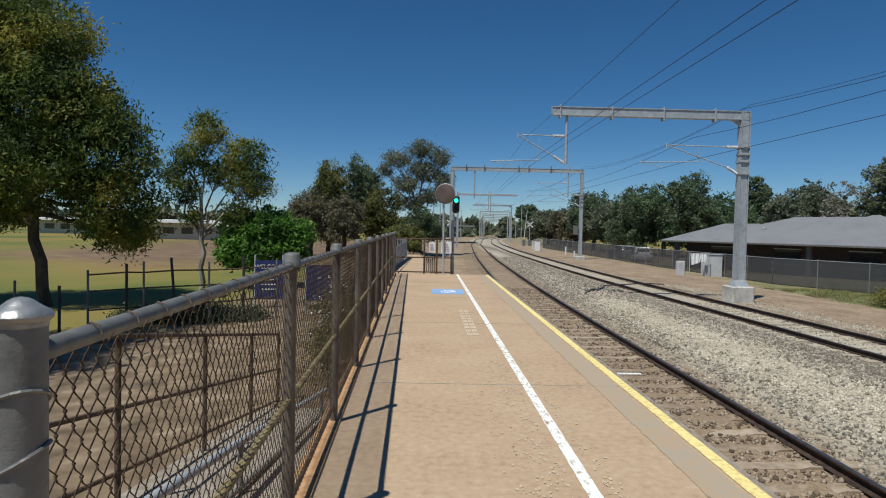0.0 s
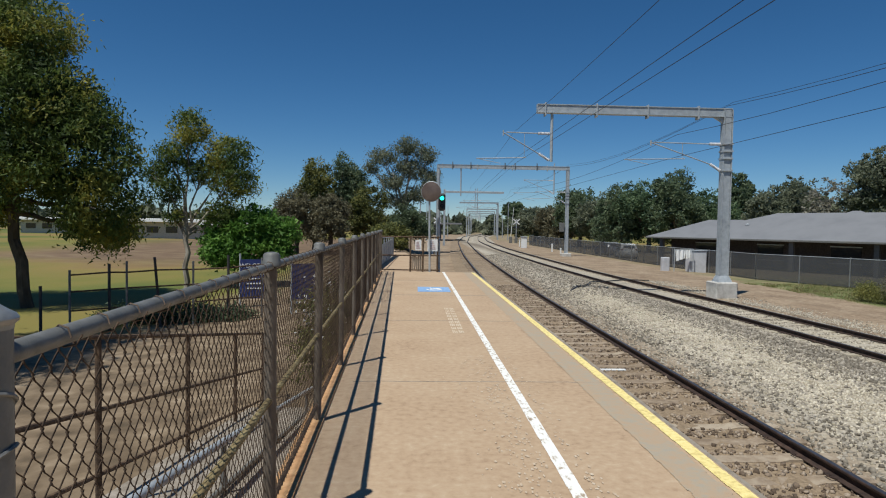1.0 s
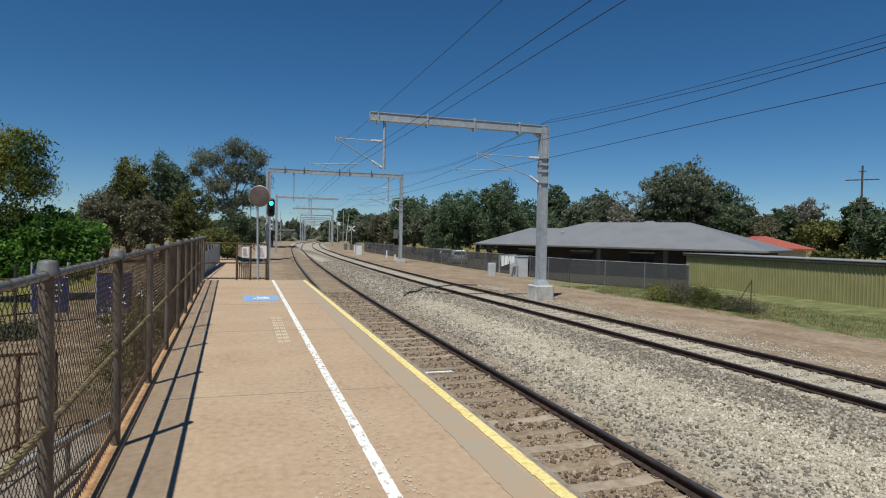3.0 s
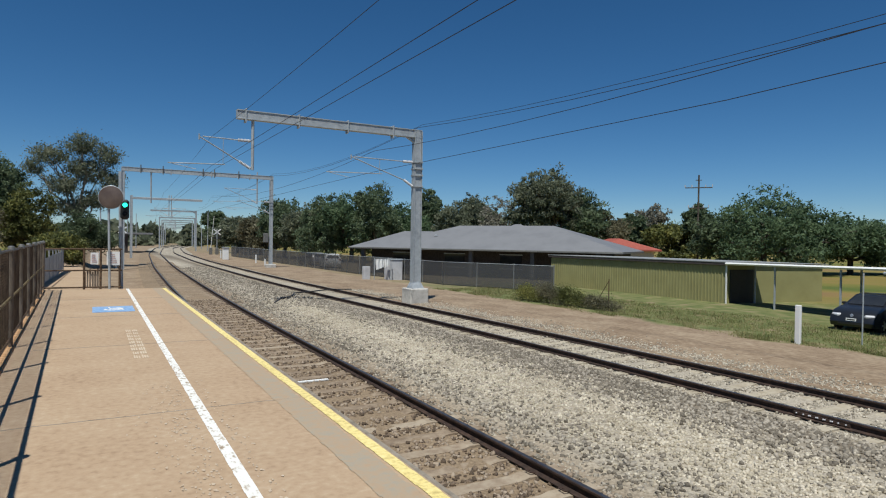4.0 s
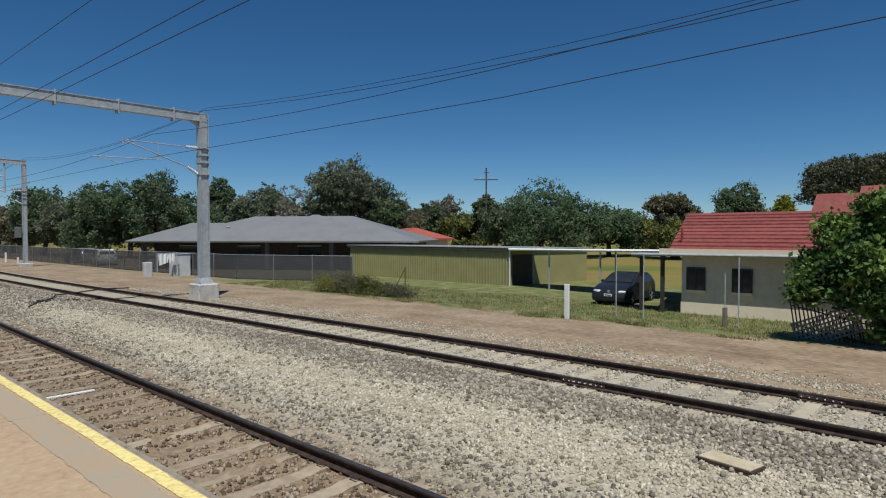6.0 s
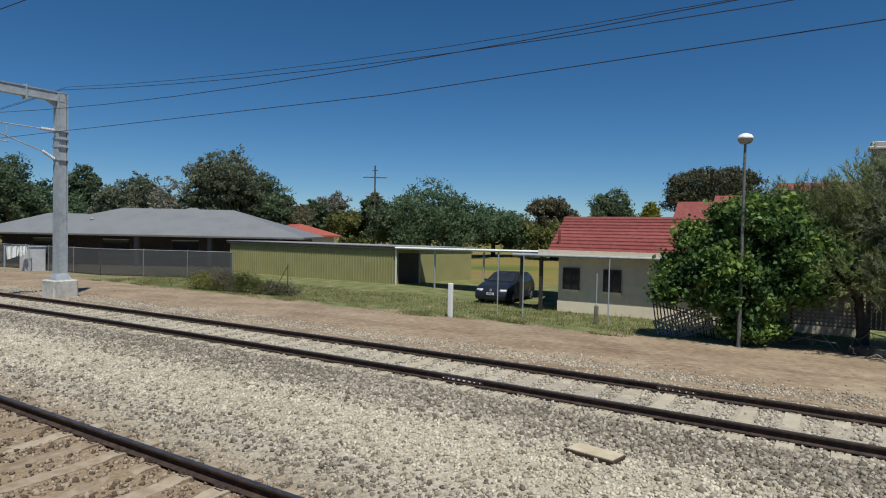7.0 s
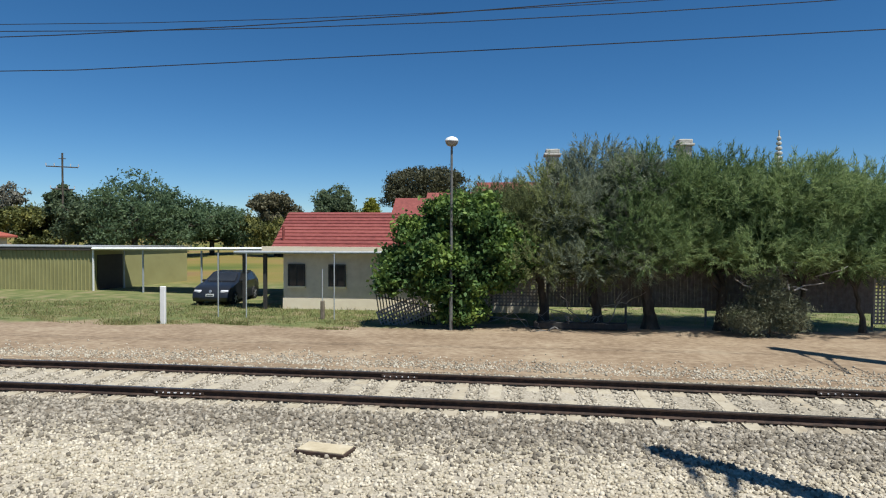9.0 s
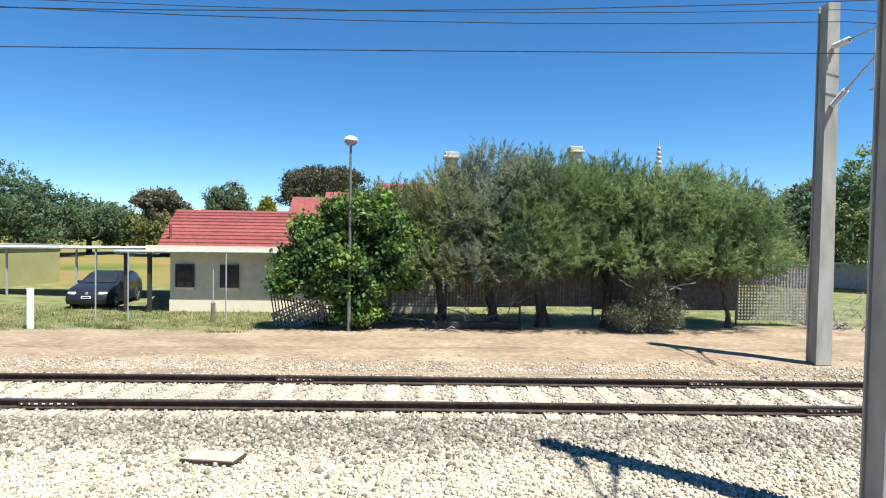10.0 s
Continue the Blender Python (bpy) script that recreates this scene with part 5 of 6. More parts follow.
def build_car(m, paint, label):
    """A small hatchback; x ahead, origin on the ground."""
    t = thing("hatchback_car", label, "car", m)
    top = [(-2.05, 0.42), (-2.08, 0.75), (-1.98, 0.98), (-1.75, 1.30), (-1.35, 1.46), (-0.6, 1.50), (0.05, 1.43), (0.85, 1.02), (1.25, 0.95), (1.80, 0.82), (2.05, 0.62), (2.10, 0.40), (2.0, 0.22), (-1.95, 0.22)]
    g = Geo()
    sec = []
    for w, sc, dz in ((-0.86, 0.93, 0.03), (-0.82, 0.98, 0.0), (-0.62, 1.0, 0.0), (0.62, 1.0, 0.0), (0.82, 0.98, 0.0), (0.86, 0.93, 0.03)):
        ring = []
        for x, z in top:
            tuck = 0.0
            if z > 0.95:
                tuck = (z - 0.95) * 0.38
            ww = math.copysign(max(0.1, abs(w) - tuck), w)
            ring.append((x * sc, ww, z if abs(w) < 0.8 else min(z, z * 0.985 + dz)))
        sec.append(ring)
    k = len(top)
    v = [p for r in sec for p in r]
    f = [tuple(range(k)), tuple(range(5 * k, 6 * k))[::-1]]
    for i in range(5):
        f += [(i * k + j, i * k + (j + 1) % k, (i + 1) * k + (j + 1) % k, (i + 1) * k + j) for j in range(k)]
    part("body", g.add(v, f), paint, t, "glossy painted bodywork", smooth=True)
    def pane(name, pts, off):
        g = Geo()
        a = [Vector(p) for p in pts]
        nrm = (a[1] - a[0]).cross(a[2] - a[0]).normalized() * off
        vs = [p + nrm for p in a] + [p - nrm * 0.2 for p in a]
        q = len(a)
        g.add(vs, [tuple(range(q)), tuple(range(q, 2 * q))[::-1]] + [(i, (i + 1) % q, q + (i + 1) % q, q + i) for i in range(q)])
        part(name, g, M["glass"], t)
    pane("windscreen", [(0.80, -0.66, 1.06), (0.80, 0.66, 1.06), (0.12, 0.56, 1.41), (0.12, -0.56, 1.41)], 0.012)
    pane("rear_window", [(-1.93, 0.6, 1.06), (-1.93, -0.6, 1.06), (-1.72, -0.54, 1.31), (-1.72, 0.54, 1.31)], 0.02)
    for s in (-1, 1):
        for pts in ([(0.62, 0.83, 1.0), (-0.42, 0.83, 1.0), (-0.42, 0.66, 1.41), (0.02, 0.66, 1.39)], [(-0.5, 0.83, 1.0), (-1.45, 0.81, 1.02), (-1.35, 0.67, 1.38), (-0.5, 0.66, 1.41)]):
            p = [(x, s * (y + 0.02), z) for x, y, z in pts]
            pane("side_window", p if s > 0 else p[::-1], 0.014)
        m = pose(1.92, s * 0.62, 0.66, 0, 0, s * 25)
        part("headlight", Geo().box(-0.14, 0.10, -0.19, 0.19, -0.075, 0.075, 0.05, m), M["insulator"], t, "clear headlight")
        part("mirror", Geo().box(0.42, 0.58, s * 0.86, s * 1.02, 1.0, 1.12, 0.03), paint, t)
        part("tail_light", Geo().box(-2.03, -1.9, s * 0.55, s * 0.78, 0.78, 1.0, 0.03), M["roof_red"], t, "red tail light")
        for x in (1.3, -1.28):
            w = part("wheel", Geo().lathe([(0.20, -0.1), (0.29, -0.105), (0.315, -0.07), (0.315, 0.07), (0.29, 0.105), (0.20, 0.1)], 24, pose(x, s * 0.79, 0.315, 90)), M["tyre"], t, smooth=True)
            rim = Geo().lathe([(0.205, -0.02), (0.205, 0.02)], 20, pose(x, s * 0.87, 0.315, 90))
            part("rim", rim, M["tyre"], w)
            sp = Geo()
            for i in range(5):
                a = 2 * math.pi * i / 5
                sp.box(0.03, 0.2, -0.03, 0.03, -0.012, 0.012, 0.005, pose(x, s * 0.9, 0.315, 90) @ pose(0, 0, 0, 0, 0, 72 * i))
            part("spokes", sp, M["alloy"], w, "silver alloy spokes")
    part("bumper_grille", Geo().box(2.02, 2.09, -0.5, 0.5, 0.30, 0.44, 0.02), M["black"], t)
    plate = part("number_plate", Geo().box(2.07, 2.10, -0.19, 0.19, 0.46, 0.57), M["white_clean"], t, "white number plate")
    part("plate_bar", Geo().box(2.10, 2.105, -0.15, 0.15, 0.495, 0.535), M["black"], plate)
    part("badge", Geo().lathe([(0.07, 0), (0.06, 0.012)], 12, pose(2.03, 0, 0.68, 0, 80)), M["alloy"], t, smooth=True)


build_car(pose(24.6, 11.75, -1.38, 0, 0, 184) @ Matrix.Scale(0.85, 4), M["car_paint"], "parked charcoal five-door hatchback under the carport")
for x, y, a, k in ((21.4, 62.0, 80, 0), (21.6, 68.5, 95, 1)):
    build_car(pose(x, y, -1.4, 0, 0, a), M["white_clean"] if k == 0 else M["alloy"], "white car parked behind the boundary fence" if k == 0 else "silver car parked behind the boundary fence")


def build_red_house():
    t = thing("red_roof_house", "cream rendered house with a red tiled roof", "house")
    part("wall", Geo().box(22.5, 30.8, -0.9, 8.55, -0.95, 0.9), M["wall_cream"], t, "cream rendered wall")
    # Same wall lower down, coloured paler where sun reaches below the verandah.
    part("plinth", Geo().box(22.48, 30.8, -0.9, 8.57, -1.6, -0.95), M["trim_and_lit_wall"], t, "lower wall coloured paler for sunlight")
    # stepped courses of roof tiles on the slope towards the line
    roof = part("roof", Geo().add([(22.1, 8.85, 0.92), (22.1, -1.1, 0.92), (26.6, -1.1, 2.36), (26.6, 9.85, 2.36), (31.1, -1.1, 0.92), (31.1, 10.9, 0.92)], [(0, 1, 2, 3), (3, 2, 4, 5), (0, 3, 5), (1, 4, 2), (0, 5, 4, 1)]), M["roof_red"], t, "red tiled pitched roof")
    n = 11
    for i in range(n):
        a, b = i / n, (i + 1) / n
        x0, x1 = 22.1 + 4.5 * a, 22.1 + 4.5 * b + 0.05
        z0, z1 = 0.92 + 1.44 * a, 0.92 + 1.44 * b
        y0 = 8.87 + 1.0 * a
        y1 = 8.87 + 1.0 * b
        g = Geo().add([(x0, y0, z0 + 0.055), (x1, y1, z1 + 0.02), (x1, -1.1, z1 + 0.02), (x0, -1.1, z0 + 0.055), (x0, y0, z0 + 0.004), (x0, -1.1, z0 + 0.004)], [(0, 1, 2, 3), (0, 3, 5, 4)])
        part("tile_course", g, M["roof_red"], roof)
    part("fascia", Geo().box(22.02, 22.12, -1.1, 9.2, 0.80, 0.98), M["trim_and_lit_wall"], t)
    part("vent_pipe", Geo().tube([(22.9, 8.7, 0.9), (22.9, 8.7, 1.72)], 0.05, 8), M["roof_red"], t)
    v = [(22.02, -0.9, 0.87), (22.02, 10.25, 0.80), (23.3, 10.6, 0.78), (22.5, -0.9, 0.86)]
    v += [(a, b, c - 0.07) for a, b, c in v]
    part("verandah_roof", Geo().add(v, [(0, 1, 2, 3), (4, 5, 6, 7), (0, 1, 5, 4), (1, 2, 6, 5), (2, 3, 7, 6), (3, 0, 4, 7)]), M["shed_roof"], t, "grey lean-to verandah roof")
    part("gutter", Geo().tube([(22.0, -0.9, 0.82), (22.0, 10.25, 0.75)], 0.05, 8), M["galv"], t)
    for y in (9.9, 9.1):
        part("verandah_post", Geo().box(22.2, 22.32, y, y + 0.12, -1.5, 0.75), M["dark_metal"], t)
    for y in (7.75, 6.2, 2.0):
        w = part("window", Geo().box(22.44, 22.5, y, y + 0.55, -0.5, 0.27), M["glass"], t, "dark narrow window")
        for a, e in ((y - 0.05, y), (y + 0.55, y + 0.6)):
            part("frame_bar", Geo().box(22.42, 22.47, a, e, -0.5, 0.32), M["dark_metal"], w)
        part("frame_bar", Geo().box(22.42, 22.47, y, y + 0.55, 0.27, 0.32), M["dark_metal"], w)
        part("sill", Geo().box(22.38, 22.5, y - 0.06, y + 0.61, -0.58, -0.5), M["trim_and_lit_wall"], w)
        part("bar", Geo().box(22.425, 22.445, y + 0.26, y + 0.29, -0.5, 0.27), M["dark_metal"], w)
    # taller red roofs behind
    for n_, (x0, x1, y0, y1, z, h) in enumerate(((32.5, 35, -4, 6.5, 2.3, 1.1), (38, 40.6, -6, 5.5, 2.9, 1.15), (44, 47, -9, 2.7, 3.8, 1.4))):
        b = thing("rear_house_wing", "taller red-roofed wing behind the cream house", "house")
        part("wall", Geo().box(x0 + 0.5, x1 - 0.5, y0 + 0.5, y1 - 0.5, -1.6, z), M["wall_cream"], b)
        part("roof", hip_roof(x0, x1, y0, y1, z, h, 0.05), M["roof_red"], b, "red tiled roof")
    for x, y, z0, z1 in ((46, -2.8, 5.0, 7.6), (48, -12.6, 4.0, 8.5)):
        c = thing("chimney", "pale stone chimney with a corbelled cap", "chimney")
        part("stack", Geo().box(x - 0.45, x + 0.45, y - 0.45, y + 0.45, -1.0, z1 - 0.5, 0.03), M["concrete"], c)
        part("cap", Geo().box(x - 0.62, x + 0.62, y - 0.62, y + 0.62, z1 - 0.5, z1 - 0.3, 0.05).box(x - 0.5, x + 0.5, y - 0.5, y + 0.5, z1 - 0.3, z1, 0.05), M["concrete"], c)
    s = thing("ringed_spire", "slender pale mast with stacked rings", "spire")
    x, y = 66.0, -26.6
    part("shaft", Geo().tube([(x, y, -1), (x, y, 12.0)], 0.08, 8), M["concrete"], s)
    for i in range(7):
        r = 0.48 - 0.045 * i
        part("ring", Geo().lathe([(r * 0.7, 0), (r, 0.12), (r, 0.26), (r * 0.6, 0.38)], 12, pose(x, y, 8.0 + i * 0.5)), M["concrete"], s)


build_red_house()


def build_far_roofs():
    t = thing("orange_roof_house", "low house with an orange-red hipped roof", "house")
    m = pose(42.6, 42.6, 0, 0, 0, -20)
    part("wall", Geo().box(-2.7, 2.7, -2.5, 2.5, -1.6, 1.0, 0, m), M["wall_cream"], t)
    g = hip_roof(-3.2, 3.2, -3.0, 3.0, 1.1, 1.0, 1.8)
    g.v = [tuple(m @ Vector(p)) for p in g.v]
    part("roof", g, M["roof_orange"], t, "orange-red roof")
    for (x, y, w, d, h, zz) in ((-40, 100, 26, 8, 2.6, -0.6), (-60, 120, 30, 8, 2.5, -0.5), (-26, 92, 10, 6, 2.3, -0.7)):
        b = thing("white_school_building", "long low pale building across the sports field", "building")
        z = ground_z(x, y)
        part("wall", Geo().box(x - w / 2, x + w / 2, y, y + d, z - 0.5, z + h), M["concrete"], b)
        part("roof", Geo().box(x - w / 2 - 0.8, x + w / 2 + 0.8, y - 1.2, y + d + 0.5, z + h, z + h + 0.55, 0.05), M["white_clean"], b, "bright white low roof")
        for i in range(int(w / 3)):
            xx = x - w / 2 + 1 + i * 3
            part("window", Geo().box(xx, xx + 1.8, y - 0.05, y + 0.02, z + 0.9, z + 1.9), M["glass"], b)
    b = thing("station_shelter", "far low platform shelter with a pale roof", "shelter")
    part("roof", Geo().box(4, 9, 122, 136, 2.0, 2.3), M["roof_grey"], b)
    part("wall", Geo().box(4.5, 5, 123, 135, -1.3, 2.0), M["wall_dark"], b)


build_far_roofs()


# ---------- small things by the line ----------
def build_lineside():
    t = thing("lamp_post", "slim grey lamp post with a globe lantern", "lamp post")
    x, y = 17.9, 1.79
    part("pole", Geo().tube([(x, y, -1.35), (x, y, 4.0)], 0.055, 10, True, 0.032), M["galv_dull"], t, smooth=True)
    part("globe", Geo().lathe([(0.05, 3.98), (0.12, 4.0), (0.17, 4.06), (0.185, 4.12)], 18, None, x, y), M["lamp_glass"], t, "dull glass bowl", smooth=True)
    part("shade", Geo().lathe([(0.19, 4.12), (0.195, 4.15), (0.15, 4.22), (0.06, 4.26), (0.02, 4.265)], 18, None, x, y), M["white_clean"], t, "pale domed shade", smooth=True)
    t = thing("white_post", "short square white marker post in the grass", "post")
    part("post", Geo().box(17.9, 18.0, 10.53, 10.69, -1.45, -0.16, 0.012), M["white_clean"], t)
    t = thing("pit_cover", "pale concrete pit cover lying in the ballast", "pit cover", pose(7.43, 2.25, -1.07, 0, 2, -10))
    part("lid", Geo().box(-0.15, 0.15, -0.30, 0.30, -0.04, 0.02, 0.006), M["lid"], t, "sandy concrete lid")
    part("frame", Geo().box(-0.172, 0.172, -0.325, 0.325, -0.12, 0.004, 0.006), M["rail_side"], t, "dark rusty frame")
    for x, y in ((20.0, 9.87), (20.0, 8.88), (20.0, 5.86)):
        p = thing("wire_fence_post", "thin grey pipe post of an old wire fence", "post", None, "old fence posts")
        part("pipe", Geo().tube([(x, y, -1.5), (x, y, 0.8)], 0.021, 8), M["galv"], p, smooth=True)
    p = thing("timber_post", "short weathered timber post by the wall", "post")
    part("stub", Geo().box(19.95, 20.08, 6.2, 6.32, -1.5, -0.75, 0.02), M["timber"], p)
    part("rod", Geo().tube([(20.0, 6.26, -0.8), (20.0, 6.26, 0.3)], 0.018, 6), M["galv"], p)
    t = thing("power_pole", "dark power pole with cross-arms and wires", "power pole")
    x, y = 62, 48.5
    part("pole", Geo().tube([(x, y, -1.5), (x, y, 9.9)], 0.095, 8), M["bark"], t)
    for z, w in ((8.4, 1.5), (6.0, 1.1)):
        part("crossarm", Geo().box(-w, w, -0.05, 0.05, z - 0.055, z + 0.055, 0, pose(x, y, 0, 0, 0, -52)), M["bark"], t)
        for q in (-w, -w * 0.5, w * 0.5, w):
            part("insulator", Geo().tube([pose(x, y, 0, 0, 0, -52) @ Vector((q, 0, z + 0.07)), pose(x, y, 0, 0, 0, -52) @ Vector((q, 0, z + 0.35))], 0.06, 6), M["insulator"], t)
    part("pole_top", Geo().box(-0.35, 0.35, -0.04, 0.04, 9.25, 9.33, 0, pose(x, y, 0, 0, 0, -52)), M["bark"], t)
    # picket and lattice fences
    rng = random.Random(12)
    t = thing("picket_fence", "leaning dark metal picket fence", "fence")
    for i in range(20):
        y = 4.25 - i * 0.095
        x = 19.0 + 0.01 * i
        z = -0.28 - 0.025 * i
        part("picket", Geo().box(-0.012, 0.012, -0.016, 0.016, -1.2, 0, 0, pose(x, y - 0.0, z, 0, 0, 0) @ pose(0, 0, 0, -9 + rng.uniform(-2, 2))), M["dark_metal"], t)
    for z in (-0.55, -1.05):
        part("rail", Geo().tube([(19.0, 4.2, z + 0.1), (19.2, 2.4, z - 0.3)], 0.02, 6), M["dark_metal"], t)
    t = thing("fallen_lattice", "leaning grey lattice panel beside the picket fence", "lattice panel")
    m = pose(18.85, 3.35, -0.95, 0, 0, 0) @ pose(0, 0, 0, -24, 10, 0)
    for i in range(15):
        y = -0.75 + 0.107 * i
        part("slat", Geo().box(-0.006, 0.006, y - 0.022, y + 0.022, -0.36, 0.36, 0, m), M["lattice"], t)
    for i in range(7):
        z = -0.33 + 0.11 * i
        part("slat", Geo().box(0.007, 0.019, -0.78, 0.78, z - 0.022, z + 0.022, 0, m), M["lattice"], t)
    t = thing("lattice_fence", "grey-brown lattice screen fence under the trees", "fence")
    for y in np.arange(1.3, -13.3, -2.4):
        part("post", Geo().tube([(20.05, y, -1.5), (20.05, y, 0.72)], 0.035, 8), M["galv_dull"], t)
    for j, y in enumerate((1.3, -1.1, -3.5, -5.9, -8.3, -10.7)):
        g = Geo()
        lo, hi = (-1.2 if j == 5 else -0.8) + rng.uniform(-0.05, 0.05), 0.66 - (0.12 if j == 0 else 0.0)
        gappy = j in (0, 5)
        for yy in np.arange(y - 2.36, y - 0.04, 0.105):
            g.box(20.0, 20.012, yy, yy + (0.05 if gappy else 0.1), lo, hi)
        for zz in np.arange(lo, hi - 0.03, 0.105):
            g.box(20.015, 20.027, y - 2.36, y - 0.04, zz, zz + 0.045)
        part("lattice_panel", g, M["lattice"] if gappy else M["brown_screen"], t, "weathered grey lattice panel" if gappy else "dark brown slatted lattice panel")
        part("top_rail", Geo().box(19.985, 20.03, y - 2.38, y - 0.02, hi + 0.002, hi + 0.035), M["lattice"], t)
    t = thing("pipe_frame", "old leaning pipe gate frame in the grass", "gate frame")
    part("upright", Geo().tube([(19.5, 19.85, -1.45), (19.5, 19.85, 0.02)], 0.022, 7), M["rust"], t)
    part("brace", Geo().tube([(19.5, 19.85, -0.05), (19.5, 20.55, -1.0)], 0.016, 6), M["rust"], t)
    part("rail", Geo().tube([(19.5, 19.85, -0.95), (19.5, 20.65, -1.02)], 0.016, 6), M["rust"], t)
    part("stay", Geo().tube([(19.5, 20.55, -1.0), (19.55, 20.5, -1.42)], 0.014, 6), M["rust"], t)
    t = thing("log", "dark timber beam lying at the verge", "timber")
    part("beam", Geo().box(18.6, 18.85, -3.3, -0.6, -1.3, -1.1, 0.02), M["dark_metal"], t)
    t = thing("washing", "white sheets on a line in a yard", "laundry")
    for x, w, h in ((17.5, 0.75, 0.8), (18.2, 0.45, 0.65)):
        n = 8
        top = [(x + w * i / n, 41.0 + 0.03 * math.sin(i * 1.9), 0.22) for i in range(n + 1)]
        low = [(x + w * (0.12 + 0.76 * i / n), 41.0 + 0.07 * math.sin(i * 1.9 + 0.5), 0.22 - h * (1 - 0.25 * i / n)) for i in range(n + 1)]
        ring = top + low
        back = [(a, b + 0.01, c) for a, b, c in ring]
        k = n + 1
        f = [(i, i + 1, k + i + 1, k + i) for i in range(n)]
        part("sheet", Geo().add(ring + back, f + [tuple(2 * k + q for q in p) for p in f]), M["white_clean"], t)
    part("line", Geo().tube([(17.45, 41.0, 0.23), (18.75, 41.0, 0.23)], 0.01, 4), M["galv"], t)
    for x in (17.45, 18.75):
        part("line_post", Geo().tube([(x, 41.0, -1.5), (x, 41.0, 0.28)], 0.03, 6), M["galv"], t)
    t = thing("white_cabinet", "pale equipment cabinet beside the boundary fence", "cabinet")
    part("body", Geo().box(18.62, 19.85, 41.3, 41.9, -1.4, 0.12, 0.03), M["insulator"], t)
    part("lid", Geo().box(18.58, 19.89, 41.26, 41.94, 0.12, 0.17, 0.01), M["galv"], t)
    t = thing("meter_box", "small pale service box on the ground beside washing", "service box")
    part("body", Geo().box(16.9, 17.4, 41.6, 42.0, -1.4, -0.35, 0.03), M["insulator"], t)
    t = thing("relay_cabinet", "white lineside relay cabinet by the track", "cabinet")
    part("body", Geo().box(14.5, 15.2, 84, 84.8, -1.4, 0.3, 0.03), M["white_clean"], t)
    part("roof", Geo().box(14.42, 15.28, 83.9, 84.9, 0.3, 0.38, 0.02), M["galv"], t)
    t = thing("black_cable", "dark cable end lying across the ballast", "cable")
    part("cable", Geo().tube([(6.43, 25.73, -1.10), (7.0, 26.9, -1.05), (7.3, 27.1, -1.02), (7.80, 28.02, -1.06), (8.3, 29.3, -1.03), (8.96, 30.04, -1.08), (9.6, 30.2, -1.05), (10.66, 31.06, -1.05), (12.08, 31.59, -1.12)], 0.03, 6), M["black"], t)
    t = thing("painted_sleeper_mark", "white mark across the sleepers beside the platform", "marker")
    part("board", Geo().box(2.75, 3.95, 11.69, 11.77, -1.225, -1.205), M["white_clean"], t)


build_lineside()

# ---------- trees ----------
def auto_lobes(w, h, zc, n, seed, k=0.5):
    """Lobes filling a crown w wide and h high centred at zc, the first one the tallest."""
    rng = np.random.default_rng(seed)
    out = [((0, 0, zc + h * 0.18), (w * 0.28, w * 0.28, h * 0.32))]
    for i in range(n - 1):
        a = 2 * math.pi * (i + rng.uniform(0, 0.5)) / (n - 1)
        rr = w * 0.5 * rng.uniform(0.45, 0.68)
        out.append(((rr * math.cos(a), rr * math.sin(a), zc + h * rng.uniform(-0.28, 0.22)), (w * rng.uniform(0.18, 0.26), w * rng.uniform(0.18, 0.26), h * rng.uniform(0.15, 0.26))))
    return out


def far_tree(az, d, top, w, low, leaves, label, seed, n=3500, name="tree", size=None, bark="bark", nl=8, shell=0.5):
    """A tree by bearing and distance; top and low are world heights of the crown."""
    x, y = polar(az, d)
    z = ground_z(x, y)
    h = top - low
    lob = auto_lobes(w, h, (top + low) / 2 - z, nl, seed)
    return tree(name, (x, y, z), lob, label, leaves, bark, n, size or max(0.14, d * 0.0045), 0.16 + w * 0.02, seed, clump=max(0.2, w * 0.036), shell=shell, group="trees round the line", aspect=0.55, tri=True)


# big tree beside the yard
tree("shade_tree", (-12.6, 20.2, -1.3), [((-1.7, 0.3, 8.4), (2.1, 2.4, 1.7)), ((-0.5, 0.2, 6.6), (2.6, 2.4, 1.7)), ((1.0, 0.4, 5.0), (2.2, 2.2, 1.6)), ((1.9, 0.6, 3.3), (1.5, 1.7, 1.4)), ((2.3, 0.6, 2.5), (0.8, 1.0, 0.8)), ((-3.4, 0, 5.2), (2.6, 2.6, 2.2)), ((-0.6, -0.8, 4.5), (2.2, 2.0, 1.5)), ((-2.4, 0.6, 10.2), (2.1, 2.0, 1.4)), ((-4.6, 0.6, 7.8), (2.4, 2.2, 2.2)), ((0.5, 0.3, 6.9), (1.4, 1.6, 1.1)), ((-2.2, 0.3, 3.4), (1.9, 1.6, 0.9)), ((0.1, 0.3, 8.9), (1.2, 1.5, 1.1)), ((1.7, 0.4, 6.0), (1.0, 1.3, 0.9))],
     "large dense shade tree with dark and sunlit yellow-green leaf colours", "shade", n=130000, size=0.145, r=0.2, seed=11, clump=0.22, shell=0.35, droop=0.8, aspect=0.42, tri=True)
